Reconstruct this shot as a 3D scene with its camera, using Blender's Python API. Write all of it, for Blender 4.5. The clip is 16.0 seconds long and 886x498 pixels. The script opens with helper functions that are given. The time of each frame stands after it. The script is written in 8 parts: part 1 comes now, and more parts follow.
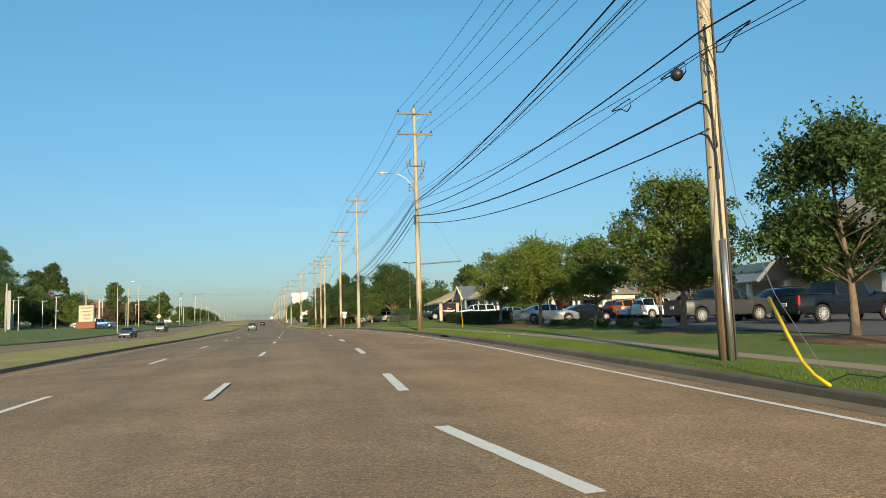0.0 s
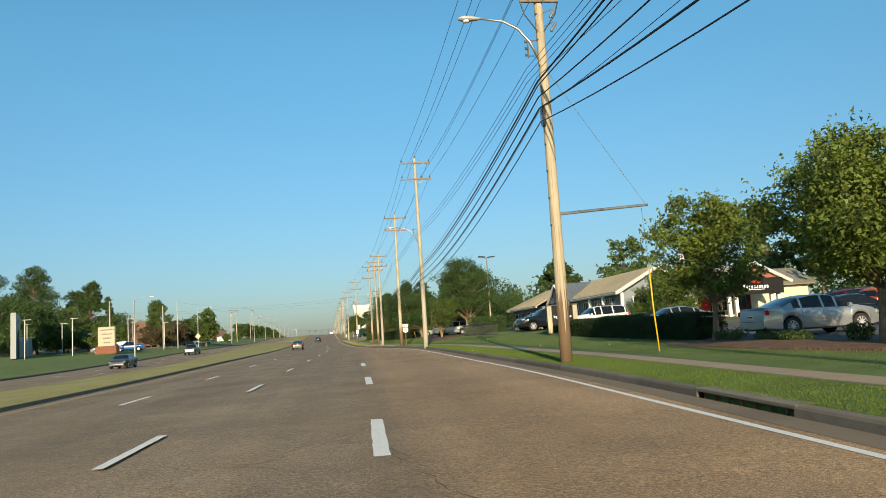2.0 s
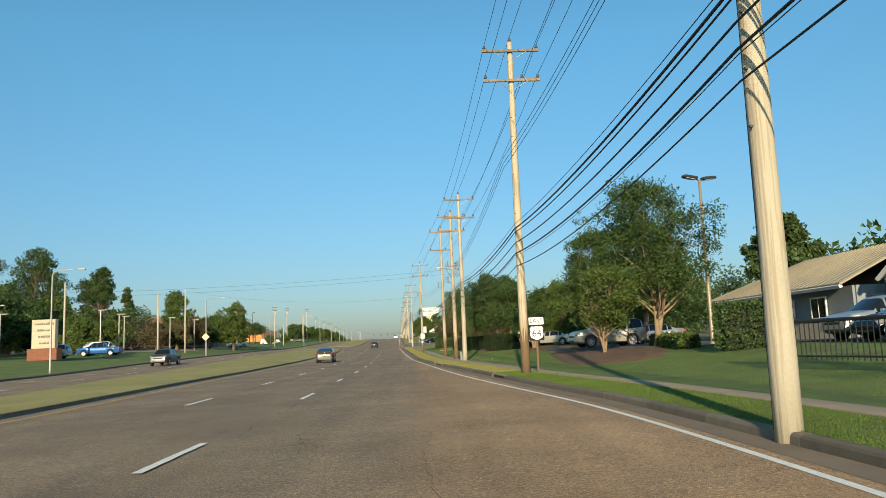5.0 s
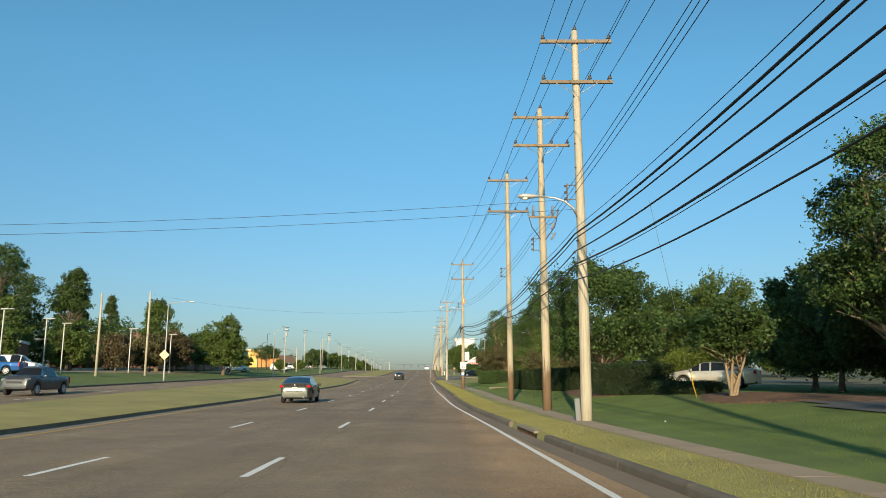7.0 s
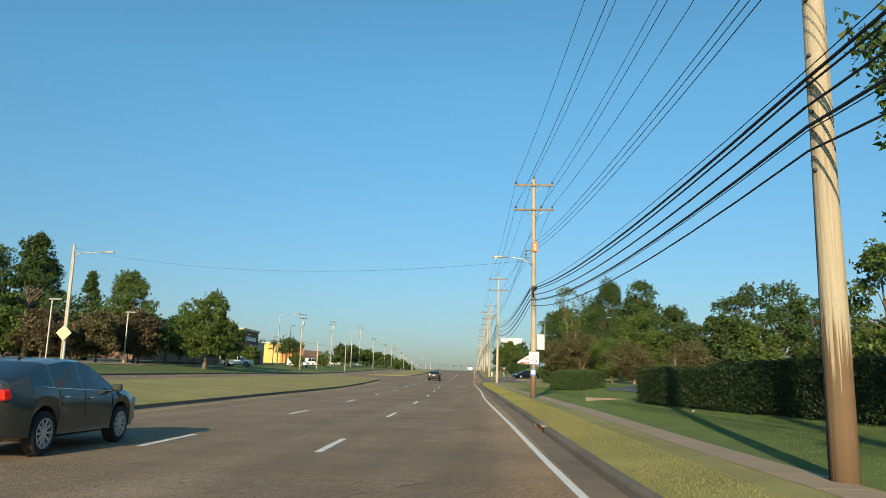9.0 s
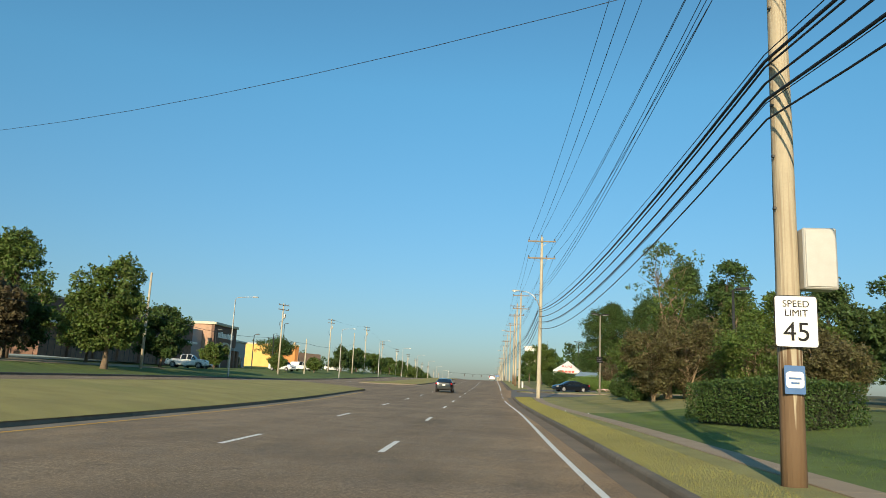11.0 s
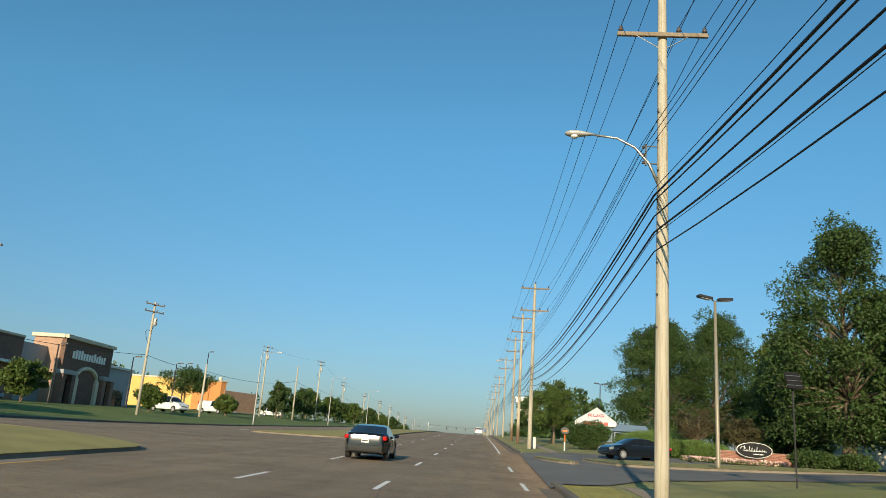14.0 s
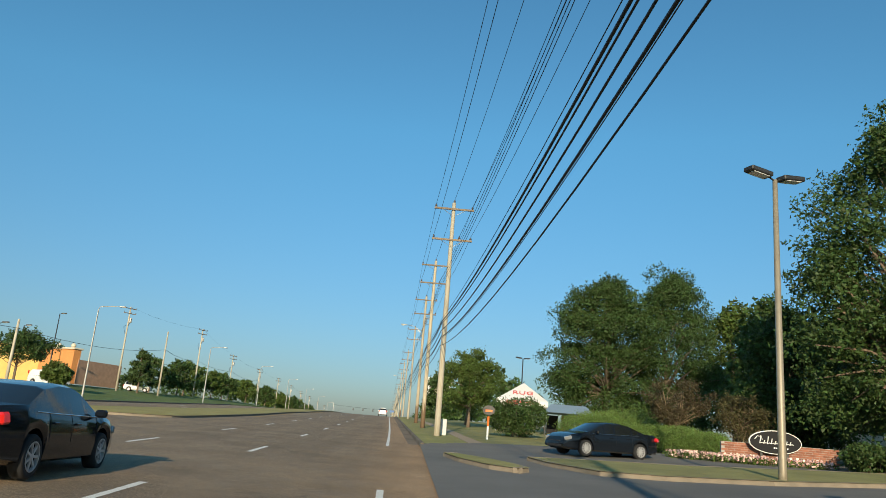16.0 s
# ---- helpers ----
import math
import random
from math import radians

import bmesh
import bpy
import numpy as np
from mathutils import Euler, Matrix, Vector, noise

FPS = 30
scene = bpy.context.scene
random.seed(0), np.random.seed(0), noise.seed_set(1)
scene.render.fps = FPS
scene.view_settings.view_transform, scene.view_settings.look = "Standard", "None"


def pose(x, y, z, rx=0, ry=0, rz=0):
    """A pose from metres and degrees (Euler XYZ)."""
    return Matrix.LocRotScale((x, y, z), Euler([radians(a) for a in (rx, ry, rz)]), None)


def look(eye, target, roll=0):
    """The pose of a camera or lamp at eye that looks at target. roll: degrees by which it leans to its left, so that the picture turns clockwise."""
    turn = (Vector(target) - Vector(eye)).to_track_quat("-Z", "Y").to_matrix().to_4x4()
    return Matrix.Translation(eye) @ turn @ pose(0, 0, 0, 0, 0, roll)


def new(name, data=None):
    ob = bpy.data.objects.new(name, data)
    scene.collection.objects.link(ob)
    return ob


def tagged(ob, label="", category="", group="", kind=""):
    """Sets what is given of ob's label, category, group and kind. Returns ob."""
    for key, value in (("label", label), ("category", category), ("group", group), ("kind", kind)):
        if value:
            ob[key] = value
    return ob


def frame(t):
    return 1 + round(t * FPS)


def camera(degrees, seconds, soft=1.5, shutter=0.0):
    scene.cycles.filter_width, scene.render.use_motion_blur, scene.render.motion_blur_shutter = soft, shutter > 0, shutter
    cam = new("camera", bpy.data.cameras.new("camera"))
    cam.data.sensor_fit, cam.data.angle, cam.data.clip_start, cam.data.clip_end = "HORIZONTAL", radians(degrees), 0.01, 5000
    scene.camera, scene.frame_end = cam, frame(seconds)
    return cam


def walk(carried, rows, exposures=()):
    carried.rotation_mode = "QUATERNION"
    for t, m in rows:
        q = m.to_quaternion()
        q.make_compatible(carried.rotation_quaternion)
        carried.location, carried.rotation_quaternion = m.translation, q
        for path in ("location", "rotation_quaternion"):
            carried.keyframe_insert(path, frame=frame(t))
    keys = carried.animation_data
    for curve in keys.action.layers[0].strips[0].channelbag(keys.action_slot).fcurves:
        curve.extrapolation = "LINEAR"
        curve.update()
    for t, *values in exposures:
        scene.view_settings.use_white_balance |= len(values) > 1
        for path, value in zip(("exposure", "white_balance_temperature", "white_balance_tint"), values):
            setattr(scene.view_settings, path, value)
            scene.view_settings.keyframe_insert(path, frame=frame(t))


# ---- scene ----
cam = camera(61.3, 16.0, soft=0.55)
PATH = [
    (0, (0, 0, 1.400), (0.423, 1.943, 1.596), -1.7),
    (0.5, (0.77, 6.659, 1.532), (1.108, 8.619, 1.723), -2.5),
    (1, (1.511, 13.67, 1.692), (1.806, 15.637, 1.889), -3.1),
    (1.5, (2.131, 21.03, 1.865), (2.408, 22.998, 2.074), -3.5),
    (2, (2.671, 28.269, 1.979), (2.935, 30.237, 2.206), -3.7),
    (2.5, (3.194, 35.887, 2.112), (3.442, 37.855, 2.355), -3.4),
    (3, (3.451, 43.711, 2.172), (3.668, 45.681, 2.424), -3.3),
    (3.2, (3.518, 46.912, 2.184), (3.715, 48.885, 2.438), -3.1),
    (5.3, (3.962, 84.343, 2.432), (4.032, 86.325, 2.685), -2.1),
    (5.5, (3.902, 88.023, 2.422), (3.969, 90.004, 2.690), -1.9),
    (6, (3.761, 96.68, 2.370), (3.82, 98.656, 2.672), -1.4),
    (6.5, (3.565, 105.37, 2.394), (3.594, 107.342, 2.724), -0.7),
    (7, (3.28, 114.085, 2.419), (3.266, 116.055, 2.761), 0.1),
    (7.5, (3.026, 122.498, 2.386), (2.964, 124.467, 2.727), 0.7),
    (8, (2.788, 131.159, 2.320), (2.686, 133.128, 2.659), 1.1),
    (8.5, (2.52, 139.997, 2.342), (2.396, 141.964, 2.681), 1.3),
    (9, (2.329, 148.501, 2.354), (2.194, 150.467, 2.699), 1.5),
    (9.5, (2.03, 157.285, 2.411), (1.886, 159.248, 2.765), 1.6),
    (10, (1.661, 165.941, 2.429), (1.498, 167.902, 2.792), 1.9),
    (10.2, (1.44, 169.38, 2.454), (1.271, 171.341, 2.819), 1.9),
    (12.3, (-0.242, 205.873, 2.782), (-0.467, 207.822, 3.181), 3.9),
    (12.5, (-0.355, 209.179, 2.805), (-0.574, 211.126, 3.218), 3.8),
    (13, (-0.575, 217.189, 2.874), (-0.783, 219.13, 3.322), 4.0),
    (13.5, (-0.782, 224.565, 2.948), (-0.974, 226.5, 3.428), 4.2),
    (14, (-1.008, 231.354, 3.094), (-1.176, 233.286, 3.598), 4.2),
    (14.5, (-0.976, 237.382, 3.202), (-1.118, 239.315, 3.715), 4.4),
    (15, (-0.856, 242.872, 3.280), (-0.96, 244.807, 3.794), 4.6),
    (15.5, (-0.595, 247.822, 3.351), (-0.651, 249.762, 3.853), 4.8),
    (16, (-0.002, 252.236, 3.427), (0.054, 254.183, 3.903), 4.7),
]
walk(cam, [(t, look(eye, target, roll)) for t, eye, target, roll in PATH], exposures=[(0, 0.40, 6720, 10), (6, 0.38, 6600, 10), (9, 0.36, 6560, 10), (12.5, 0.27, 6430, 10), (16, 0.20, 6300, 10)])

# ---- light ----
SUN_EL, SUN_AZ = 16.0, 187.0          # degrees; azimuth from +y, clockwise: behind the camera, a little to its left
world = bpy.data.worlds.new("sky")
scene.world = world
world.use_nodes = True
wn = world.node_tree.nodes
sky = wn.new("ShaderNodeTexSky")
sky.sky_type, sky.sun_disc = "NISHITA", False
sky.sun_elevation, sky.sun_rotation = radians(SUN_EL), radians(SUN_AZ)
sky.air_density, sky.dust_density, sky.ozone_density = 1.0, 0.9, 1.6
hue = wn.new("ShaderNodeMix")          # humid summer air: less red than the clear sky's
hue.data_type, hue.blend_type = "RGBA", "MULTIPLY"
hue.inputs[0].default_value = 1.0
up = wn.new("ShaderNodeSeparateXYZ")
world.node_tree.links.new(wn.new("ShaderNodeTexCoord").outputs["Generated"], up.inputs[0])
high = wn.new("ShaderNodeMapRange")     # haze whitens the sky towards the horizon
high.inputs[1].default_value, high.inputs[2].default_value = 0.0, 0.38
world.node_tree.links.new(up.outputs["Z"], high.inputs[0])
tint = wn.new("ShaderNodeMix")
tint.data_type = "RGBA"
tint.inputs[6].default_value, tint.inputs[7].default_value = (0.43, 0.505, 0.665, 1.0), (0.53, 1.02, 1.12, 1.0)
world.node_tree.links.new(high.outputs[0], tint.inputs[0])
world.node_tree.links.new(tint.outputs[2], hue.inputs[7])
world.node_tree.links.new(sky.outputs[0], hue.inputs[6])
world.node_tree.links.new(hue.outputs[2], wn["Background"].inputs[0])
wn["Background"].inputs[1].default_value = 0.118
sun_data = bpy.data.lights.new("sun", "SUN")
sun_data.energy, sun_data.angle, sun_data.color = 5.0, radians(0.6), (1.0, 0.82, 0.56)
sun = new("sun", sun_data)
az, el = radians(SUN_AZ), radians(SUN_EL)
to_sun = Vector((math.sin(az) * math.cos(el), math.cos(az) * math.cos(el), math.sin(el)))
sun.matrix_world = look(to_sun * 100, (0, 0, 0))


# ---- the road's line: where it runs and how high it lies, by distance y ----
def curve(knots):
    """A smooth function through the knots (y, value)."""
    ys = np.array([k[0] for k in knots], float)
    vs = np.array([k[1] for k in knots], float)
    slope = np.gradient(vs, ys)

    def f(y):
        y = float(y)
        if y <= ys[0]:
            return float(vs[0] + slope[0] * (y - ys[0]))
        if y >= ys[-1]:
            return float(vs[-1] + slope[-1] * (y - ys[-1]))
        i = int(np.searchsorted(ys, y)) - 1
        h = ys[i + 1] - ys[i]
        s = (y - ys[i]) / h
        return float((2 * s**3 - 3 * s**2 + 1) * vs[i] + (s**3 - 2 * s**2 + s) * h * slope[i] + (-2 * s**3 + 3 * s**2) * vs[i + 1] + (s**3 - s**2) * h * slope[i + 1])
    return f


road_z = curve([(-60, -1.02), (0, -0.08), (14, 0.21), (28, 0.5), (44, 0.69), (65, 0.82), (85, 0.92), (105, 0.93), (125, 0.88), (140, 0.87), (157, 0.93), (180, 1.07), (205, 1.29), (228, 1.56), (252, 1.95), (270, 2.35), (287, 2.76), (299, 3.03), (311, 3.33), (325, 3.67), (338, 4.02), (351, 4.33), (364, 4.63), (388, 5.18), (412, 5.66), (435, 6), (460, 6.22), (490, 6.3), (530, 6.1), (600, 5.2), (760, 2.5), (1000, -2), (1500, -8), (3500, -20)])
line_b = curve([(-60, -6.0), (0, -2.0), (15, -1.2), (27, -0.68), (41, -0.34), (52, -0.15), (66, -0.02), (85, 0.25), (104, 0.36), (117, 0.16), (129, 0.0), (141, -0.25), (153, -0.55), (165, -0.98), (178, -1.36), (190, -1.7), (202, -2.1), (229, -3.2), (241, -3.6), (253, -3.95), (285, -4.6), (362, -6.6), (500, -10.0), (900, -20.0), (3500, -80.0)])
edge_x = curve([(-60, 2.5), (0, 6.5), (14, 6.95), (26, 7.3), (38, 7.6), (50, 7.95), (62, 8.05), (80, 8.1), (96, 7.8), (104, 7.0), (110, 6.45), (120, 5.75), (132, 5.1), (141, 4.6), (148, 4.15), (154, 3.75), (175, 2.85), (183, 2.5), (195, 2.0), (225, 1.1), (241, 0.35), (270, -0.45), (295, -0.9), (362, -2.5), (500, -5.9), (900, -15.9), (3500, -76.0)])
kerb_x = curve([(-60, 3.4), (0, 7.5), (16, 8.0), (35, 8.25), (44, 8.6), (56, 8.75), (71, 8.85), (90, 8.8), (97, 8.55), (103, 7.95), (108, 7.55), (116, 7.0), (124, 6.5), (132, 5.8), (143, 5.05), (148, 4.65), (168, 3.8), (178, 3.55), (185, 3.3), (208, 2.5), (225, 1.75), (240, 1.15), (260, 0.75), (285, 0.7), (300, 0.35), (362, -1.2), (500, -4.6), (900, -14.6), (3500, -75.0)])
walk_x = curve([(-60, 5.6), (0, 9.6), (20, 10.0), (40, 10.3), (55, 10.75), (75, 10.7), (92, 10.5), (99, 10.0), (106, 9.2), (116, 8.55), (124, 8.1), (141, 7.05), (148, 6.75), (162, 6.15), (181, 5.75), (192, 5.3), (215, 4.3), (228, 3.3), (240, 2.7), (262, 2.9), (290, 3.0), (362, 1.4), (900, -12.0)])
MEDIAN_R = curve([(-60, -14.0), (0, -10.2), (20, -9.0), (60, -7.9), (85, -7.6), (110, -7.9), (130, -8.8), (150, -9.7), (165, -10.0), (190, -10.9), (217, -11.3), (235, -12.4), (250, -13.5), (285, -13.6), (310, -13.0), (340, -13.8), (500, -18.0), (900, -28.0), (3500, -88.0)])
MEDIAN_L = curve([(-60, -19.0), (60, -14.5), (105, -15.0), (150, -18.0), (200, -20.0), (260, -22.5), (300, -22.5), (500, -26.0), (900, -36.0), (3500, -96.0)])
FAR_KERB = curve([(-60, -30.0), (60, -26.0), (105, -26.5), (150, -28.8), (205, -30.6), (262, -32.5), (300, -33.0), (335, -33.0), (500, -37.0), (900, -47.0), (3500, -107.0)])
FALL_NEAR = curve([(-60, -0.25), (0, -0.25), (70, -0.25), (100, -0.10), (118, 0.0), (140, 0.0), (900, 0.0), (3500, 0.0)])
FALL_FAR = curve([(-60, -0.45), (60, -0.45), (90, -0.48), (110, -0.32), (130, -0.02), (150, 0.12), (170, 0.40), (195, 0.58), (225, 0.64), (250, 0.55), (272, 0.28), (290, 0.0), (312, -0.18), (420, -0.22), (900, -0.2), (3500, -0.2)])
ENTRY0, ENTRY1 = 257.0, 286.0         # the side entrance on the east


def step(v, a, b):
    s = min(1.0, max(0.0, (v - a) / (b - a)))
    return s * s * (3 - 2 * s)


def surf(x, y):
    """The height of the road: level to the east, falling or rising across the western lanes and the median."""
    b, m, w = line_b(y), MEDIAN_R(y), MEDIAN_L(y)
    if x >= b:
        return road_z(y)
    if x >= m:
        return road_z(y) + FALL_NEAR(y) * (b - x) / (b - m)
    return road_z(y) + FALL_NEAR(y) + (FALL_FAR(y) - FALL_NEAR(y)) * min(1.0, (m - x) / (m - w))


def ground_z(x, y):
    """The height of the ground beside the road."""
    z, k = surf(x, y), kerb_x(y)
    if x >= k:
        d = x - k
        rise = 0.15 + 0.03 * min(d, 3.3) + (0.08 + 0.62 * step(y, 62, 106) * (1 - 0.92 * step(y, 258, 286))) * step(d, 3.2, 10.5) + 0.12 * step(d, 10, 30)
        entry = step(y, ENTRY0 - 3, ENTRY0 + 1) * (1 - step(y, ENTRY1 - 1, ENTRY1 + 3)) * (1 - step(d, 14, 24))
        return z + rise * (1 - entry) + entry * (0.01 + 0.022 * d)
    f = FAR_KERB(y)
    if x <= f:
        d = f - x
        return z + 0.15 + 0.03 * min(d, 4) + 0.75 * step(d, 2, 11) + 0.45 * step(d, 11, 40)
    return z


# ---- materials ----
def material(name, base, rough=0.8, metal=0.0, spread=0.25, scale=6.0, fine=60.0, bump=0.2, depth=0.02, stain=None, coat=0.0, island=0.0, per_object=0.0, spec=0.5, fleck=None, trans=0.0, through_leaf=0.0):
    """A surface whose colour wanders at two scales, with fine relief."""
    m = bpy.data.materials.new(name)
    m.use_nodes = True
    n, link = m.node_tree.nodes, m.node_tree.links.new
    b = n["Principled BSDF"]
    b.inputs["Roughness"].default_value, b.inputs["Metallic"].default_value = rough, metal
    b.inputs["Coat Weight"].default_value = coat
    b.inputs["Coat Roughness"].default_value = 0.04
    b.inputs["Specular IOR Level"].default_value = spec
    b.inputs["Transmission Weight"].default_value = trans
    pos = n.new("ShaderNodeTexCoord").outputs["Object"]

    def noise_at(s, detail=4.0):
        t = n.new("ShaderNodeTexNoise")
        t.inputs["Scale"].default_value, t.inputs["Detail"].default_value = s, detail
        link(pos, t.inputs["Vector"])
        return t.outputs["Fac"]

    def mixed(fac, a, c, mode="MIX"):
        x = n.new("ShaderNodeMix")
        x.data_type, x.blend_type = "RGBA", mode
        for value, slot in ((fac, 0), (a, 6), (c, 7)):
            if isinstance(value, (int, float)):
                x.inputs[slot].default_value = value
            elif isinstance(value, tuple):
                x.inputs[slot].default_value = (*value, 1.0)
            else:
                link(value, x.inputs[slot])
        return x.outputs[2]

    def ramp(value, lo, hi):
        r = n.new("ShaderNodeMapRange")
        r.inputs[1].default_value, r.inputs[2].default_value = lo, hi
        link(value, r.inputs[0])
        return r.outputs[0]

    dark, light = tuple(c * (1 - spread) for c in base), tuple(min(1, c * (1 + spread)) for c in base)
    col = mixed(ramp(noise_at(scale), 0.3, 0.7), dark, light)
    col = mixed(0.35, col, mixed(ramp(noise_at(fine, 2.0), 0.3, 0.7), dark, light))
    if stain:
        col = mixed(ramp(noise_at(scale * 0.23, 6.0), 0.52, 0.75), col, stain)
    if fleck:
        col = mixed(ramp(noise_at(fine * 1.7, 1.0), 0.62, 0.7), col, fleck)
    if island or per_object:
        src = n.new("ShaderNodeNewGeometry").outputs["Random Per Island"] if island else n.new("ShaderNodeObjectInfo").outputs["Random"]
        amount = island or per_object
        r = n.new("ShaderNodeMapRange")
        r.inputs[3].default_value, r.inputs[4].default_value = 1 - amount, 1 + amount
        link(src, r.inputs[0])
        hsv = n.new("ShaderNodeHueSaturation")
        link(col, hsv.inputs["Color"])
        link(r.outputs[0], hsv.inputs["Value"])
        if island:
            h = n.new("ShaderNodeMapRange")
            h.inputs[3].default_value, h.inputs[4].default_value = 0.475, 0.515
            link(src, h.inputs[0])
            link(h.outputs[0], hsv.inputs["Hue"])
        col = hsv.outputs["Color"]
    link(col, b.inputs["Base Color"])
    if bump:
        bn = n.new("ShaderNodeBump")
        bn.inputs["Strength"].default_value, bn.inputs["Distance"].default_value = bump, depth
        link(noise_at(fine * 0.8, 3.0), bn.inputs["Height"])
        link(bn.outputs[0], b.inputs["Normal"])
    if through_leaf:
        tl = n.new("ShaderNodeBsdfTranslucent")
        link(col, tl.inputs["Color"])
        ms = n.new("ShaderNodeMixShader")
        ms.inputs[0].default_value = through_leaf
        link(b.outputs[0], ms.inputs[1])
        link(tl.outputs[0], ms.inputs[2])
        link(ms.outputs[0], n["Material Output"].inputs["Surface"])
    return m


def asphalt(name, base, red, patchy, coarse):
    """Worn asphalt: stone specks, tyre tracks drawn out along the road, blotches and hairline cracks; the older, redder lane is where the attribute lane is 1."""
    m = bpy.data.materials.new(name)
    m.use_nodes = True
    n, link = m.node_tree.nodes, m.node_tree.links.new
    b = n["Principled BSDF"]
    b.inputs["Specular IOR Level"].default_value = 0.35
    pos = n.new("ShaderNodeTexCoord").outputs["Object"]

    def noise(scale, detail=3.0, stretch=None):
        t = n.new("ShaderNodeTexNoise")
        t.inputs["Scale"].default_value, t.inputs["Detail"].default_value = scale, detail
        if stretch:
            mp = n.new("ShaderNodeMapping")
            mp.inputs["Scale"].default_value = stretch
            link(pos, mp.inputs[0])
            link(mp.outputs[0], t.inputs["Vector"])
        else:
            link(pos, t.inputs["Vector"])
        return t.outputs["Fac"]

    def ranged(v, a, c, lo, hi):
        r = n.new("ShaderNodeMapRange")
        for k, x in enumerate((a, c, lo, hi)):
            r.inputs[k + 1].default_value = x
        link(v, r.inputs[0])
        return r.outputs[0]

    def times(a, c):
        x = n.new("ShaderNodeMath")
        x.operation = "MULTIPLY"
        link(a, x.inputs[0])
        link(c, x.inputs[1])
        return x.outputs[0]
    f = times(ranged(noise(0.35, 6), 0.3, 0.7, 1 - patchy, 1 + patchy), ranged(noise(1.0, 3, (0.9, 0.035, 1)), 0.3, 0.7, 0.86, 1.14))
    f = times(f, ranged(noise(3.2, 5), 0.3, 0.7, 0.92, 1.08))
    f = times(f, ranged(noise(24, 2), 0.25, 0.75, 1 - coarse, 1 + coarse))
    grit = noise(75, 2)
    f = times(f, ranged(grit, 0.3, 0.7, 1 - 1.25 * coarse, 1 + 1.25 * coarse))
    f = times(f, ranged(noise(110, 1), 0.60, 0.70, 1.0, 1.0 + 2.2 * coarse))
    f = times(f, ranged(noise(58, 1), 0.30, 0.38, 1.0 - 1.1 * coarse, 1.0))
    cell = n.new("ShaderNodeTexVoronoi")
    cell.feature = "DISTANCE_TO_EDGE"
    cell.inputs["Scale"].default_value = 0.42
    warp = n.new("ShaderNodeVectorMath")
    warp.operation = "MULTIPLY_ADD"
    wob = n.new("ShaderNodeTexNoise")
    wob.inputs["Scale"].default_value, wob.inputs["Detail"].default_value = 1.6, 6.0
    link(pos, wob.inputs["Vector"])
    link(wob.outputs["Color"], warp.inputs[0])
    warp.inputs[1].default_value = (1.6, 1.6, 0)
    link(pos, warp.inputs[2])
    link(warp.outputs[0], cell.inputs["Vector"])
    line = ranged(cell.outputs["Distance"], 0.0, 0.009, 0.0, 1.0)
    gone = ranged(noise(0.22, 3), 0.50, 0.60, 1.0, 0.0)
    big = n.new("ShaderNodeMath")
    big.operation = "MAXIMUM"
    link(line, big.inputs[0])
    link(gone, big.inputs[1])
    f = times(f, ranged(big.outputs[0], 0, 1, 0.62, 1.0))
    lane = n.new("ShaderNodeAttribute")
    lane.attribute_name = "lane"
    ragged = n.new("ShaderNodeMath")
    ragged.operation = "MULTIPLY_ADD"
    link(noise(0.9, 5), ragged.inputs[0])
    ragged.inputs[1].default_value = 0.9
    link(lane.outputs["Fac"], ragged.inputs[2])
    hue = n.new("ShaderNodeMix")
    hue.data_type = "RGBA"
    hue.inputs[6].default_value, hue.inputs[7].default_value = (*base, 1), (*red, 1)
    link(ranged(ragged.outputs[0], 0.45, 1.45, 0, 1), hue.inputs[0])
    v = n.new("ShaderNodeVectorMath")
    v.operation = "SCALE"
    link(hue.outputs[2], v.inputs[0])
    link(f, v.inputs["Scale"])
    link(v.outputs[0], b.inputs["Base Color"])
    link(ranged(noise(0.8, 3), 0.3, 0.7, 0.78, 0.92), b.inputs["Roughness"])
    bn = n.new("ShaderNodeBump")
    bn.inputs["Strength"].default_value, bn.inputs["Distance"].default_value = 0.75, 0.012
    link(grit, bn.inputs["Height"])
    link(bn.outputs[0], b.inputs["Normal"])
    return m


ASPHALT = asphalt("asphalt", (0.229, 0.1665, 0.104), (0.352, 0.222, 0.115), 0.18, 0.42)
LOT = material("lot_asphalt", (0.09, 0.085, 0.08), 0.9, spread=0.25, scale=0.5, fine=40, bump=0.3)
CONCRETE = material("concrete", (0.33, 0.25, 0.165), 0.9, spread=0.16, scale=0.9, fine=50, bump=0.25, stain=(0.22, 0.17, 0.12), per_object=0.05)
KERB_DARK = material("dirty_kerb_concrete", (0.145, 0.12, 0.088), 0.92, spread=0.25, scale=1.6, fine=45, bump=0.3, stain=(0.07, 0.062, 0.052), per_object=0.2)
KERB = material("kerb_concrete", (0.23, 0.19, 0.14), 0.92, spread=0.22, scale=1.6, fine=45, bump=0.3, stain=(0.11, 0.095, 0.08), per_object=0.14)
GUTTER = material("gutter_concrete", (0.195, 0.145, 0.095), 0.92, spread=0.2, scale=1.0, fine=45, bump=0.3, stain=(0.10, 0.075, 0.052))
WHITE_LINE = material("white_paint_line", (0.80, 0.77, 0.70), 0.7, spread=0.10, scale=8, fine=60, bump=0.3, fleck=(0.50, 0.44, 0.36))
YELLOW_LINE = material("yellow_paint_line", (0.66, 0.36, 0.045), 0.7, spread=0.15, scale=6, fine=60, bump=0.3, fleck=(0.50, 0.28, 0.06))
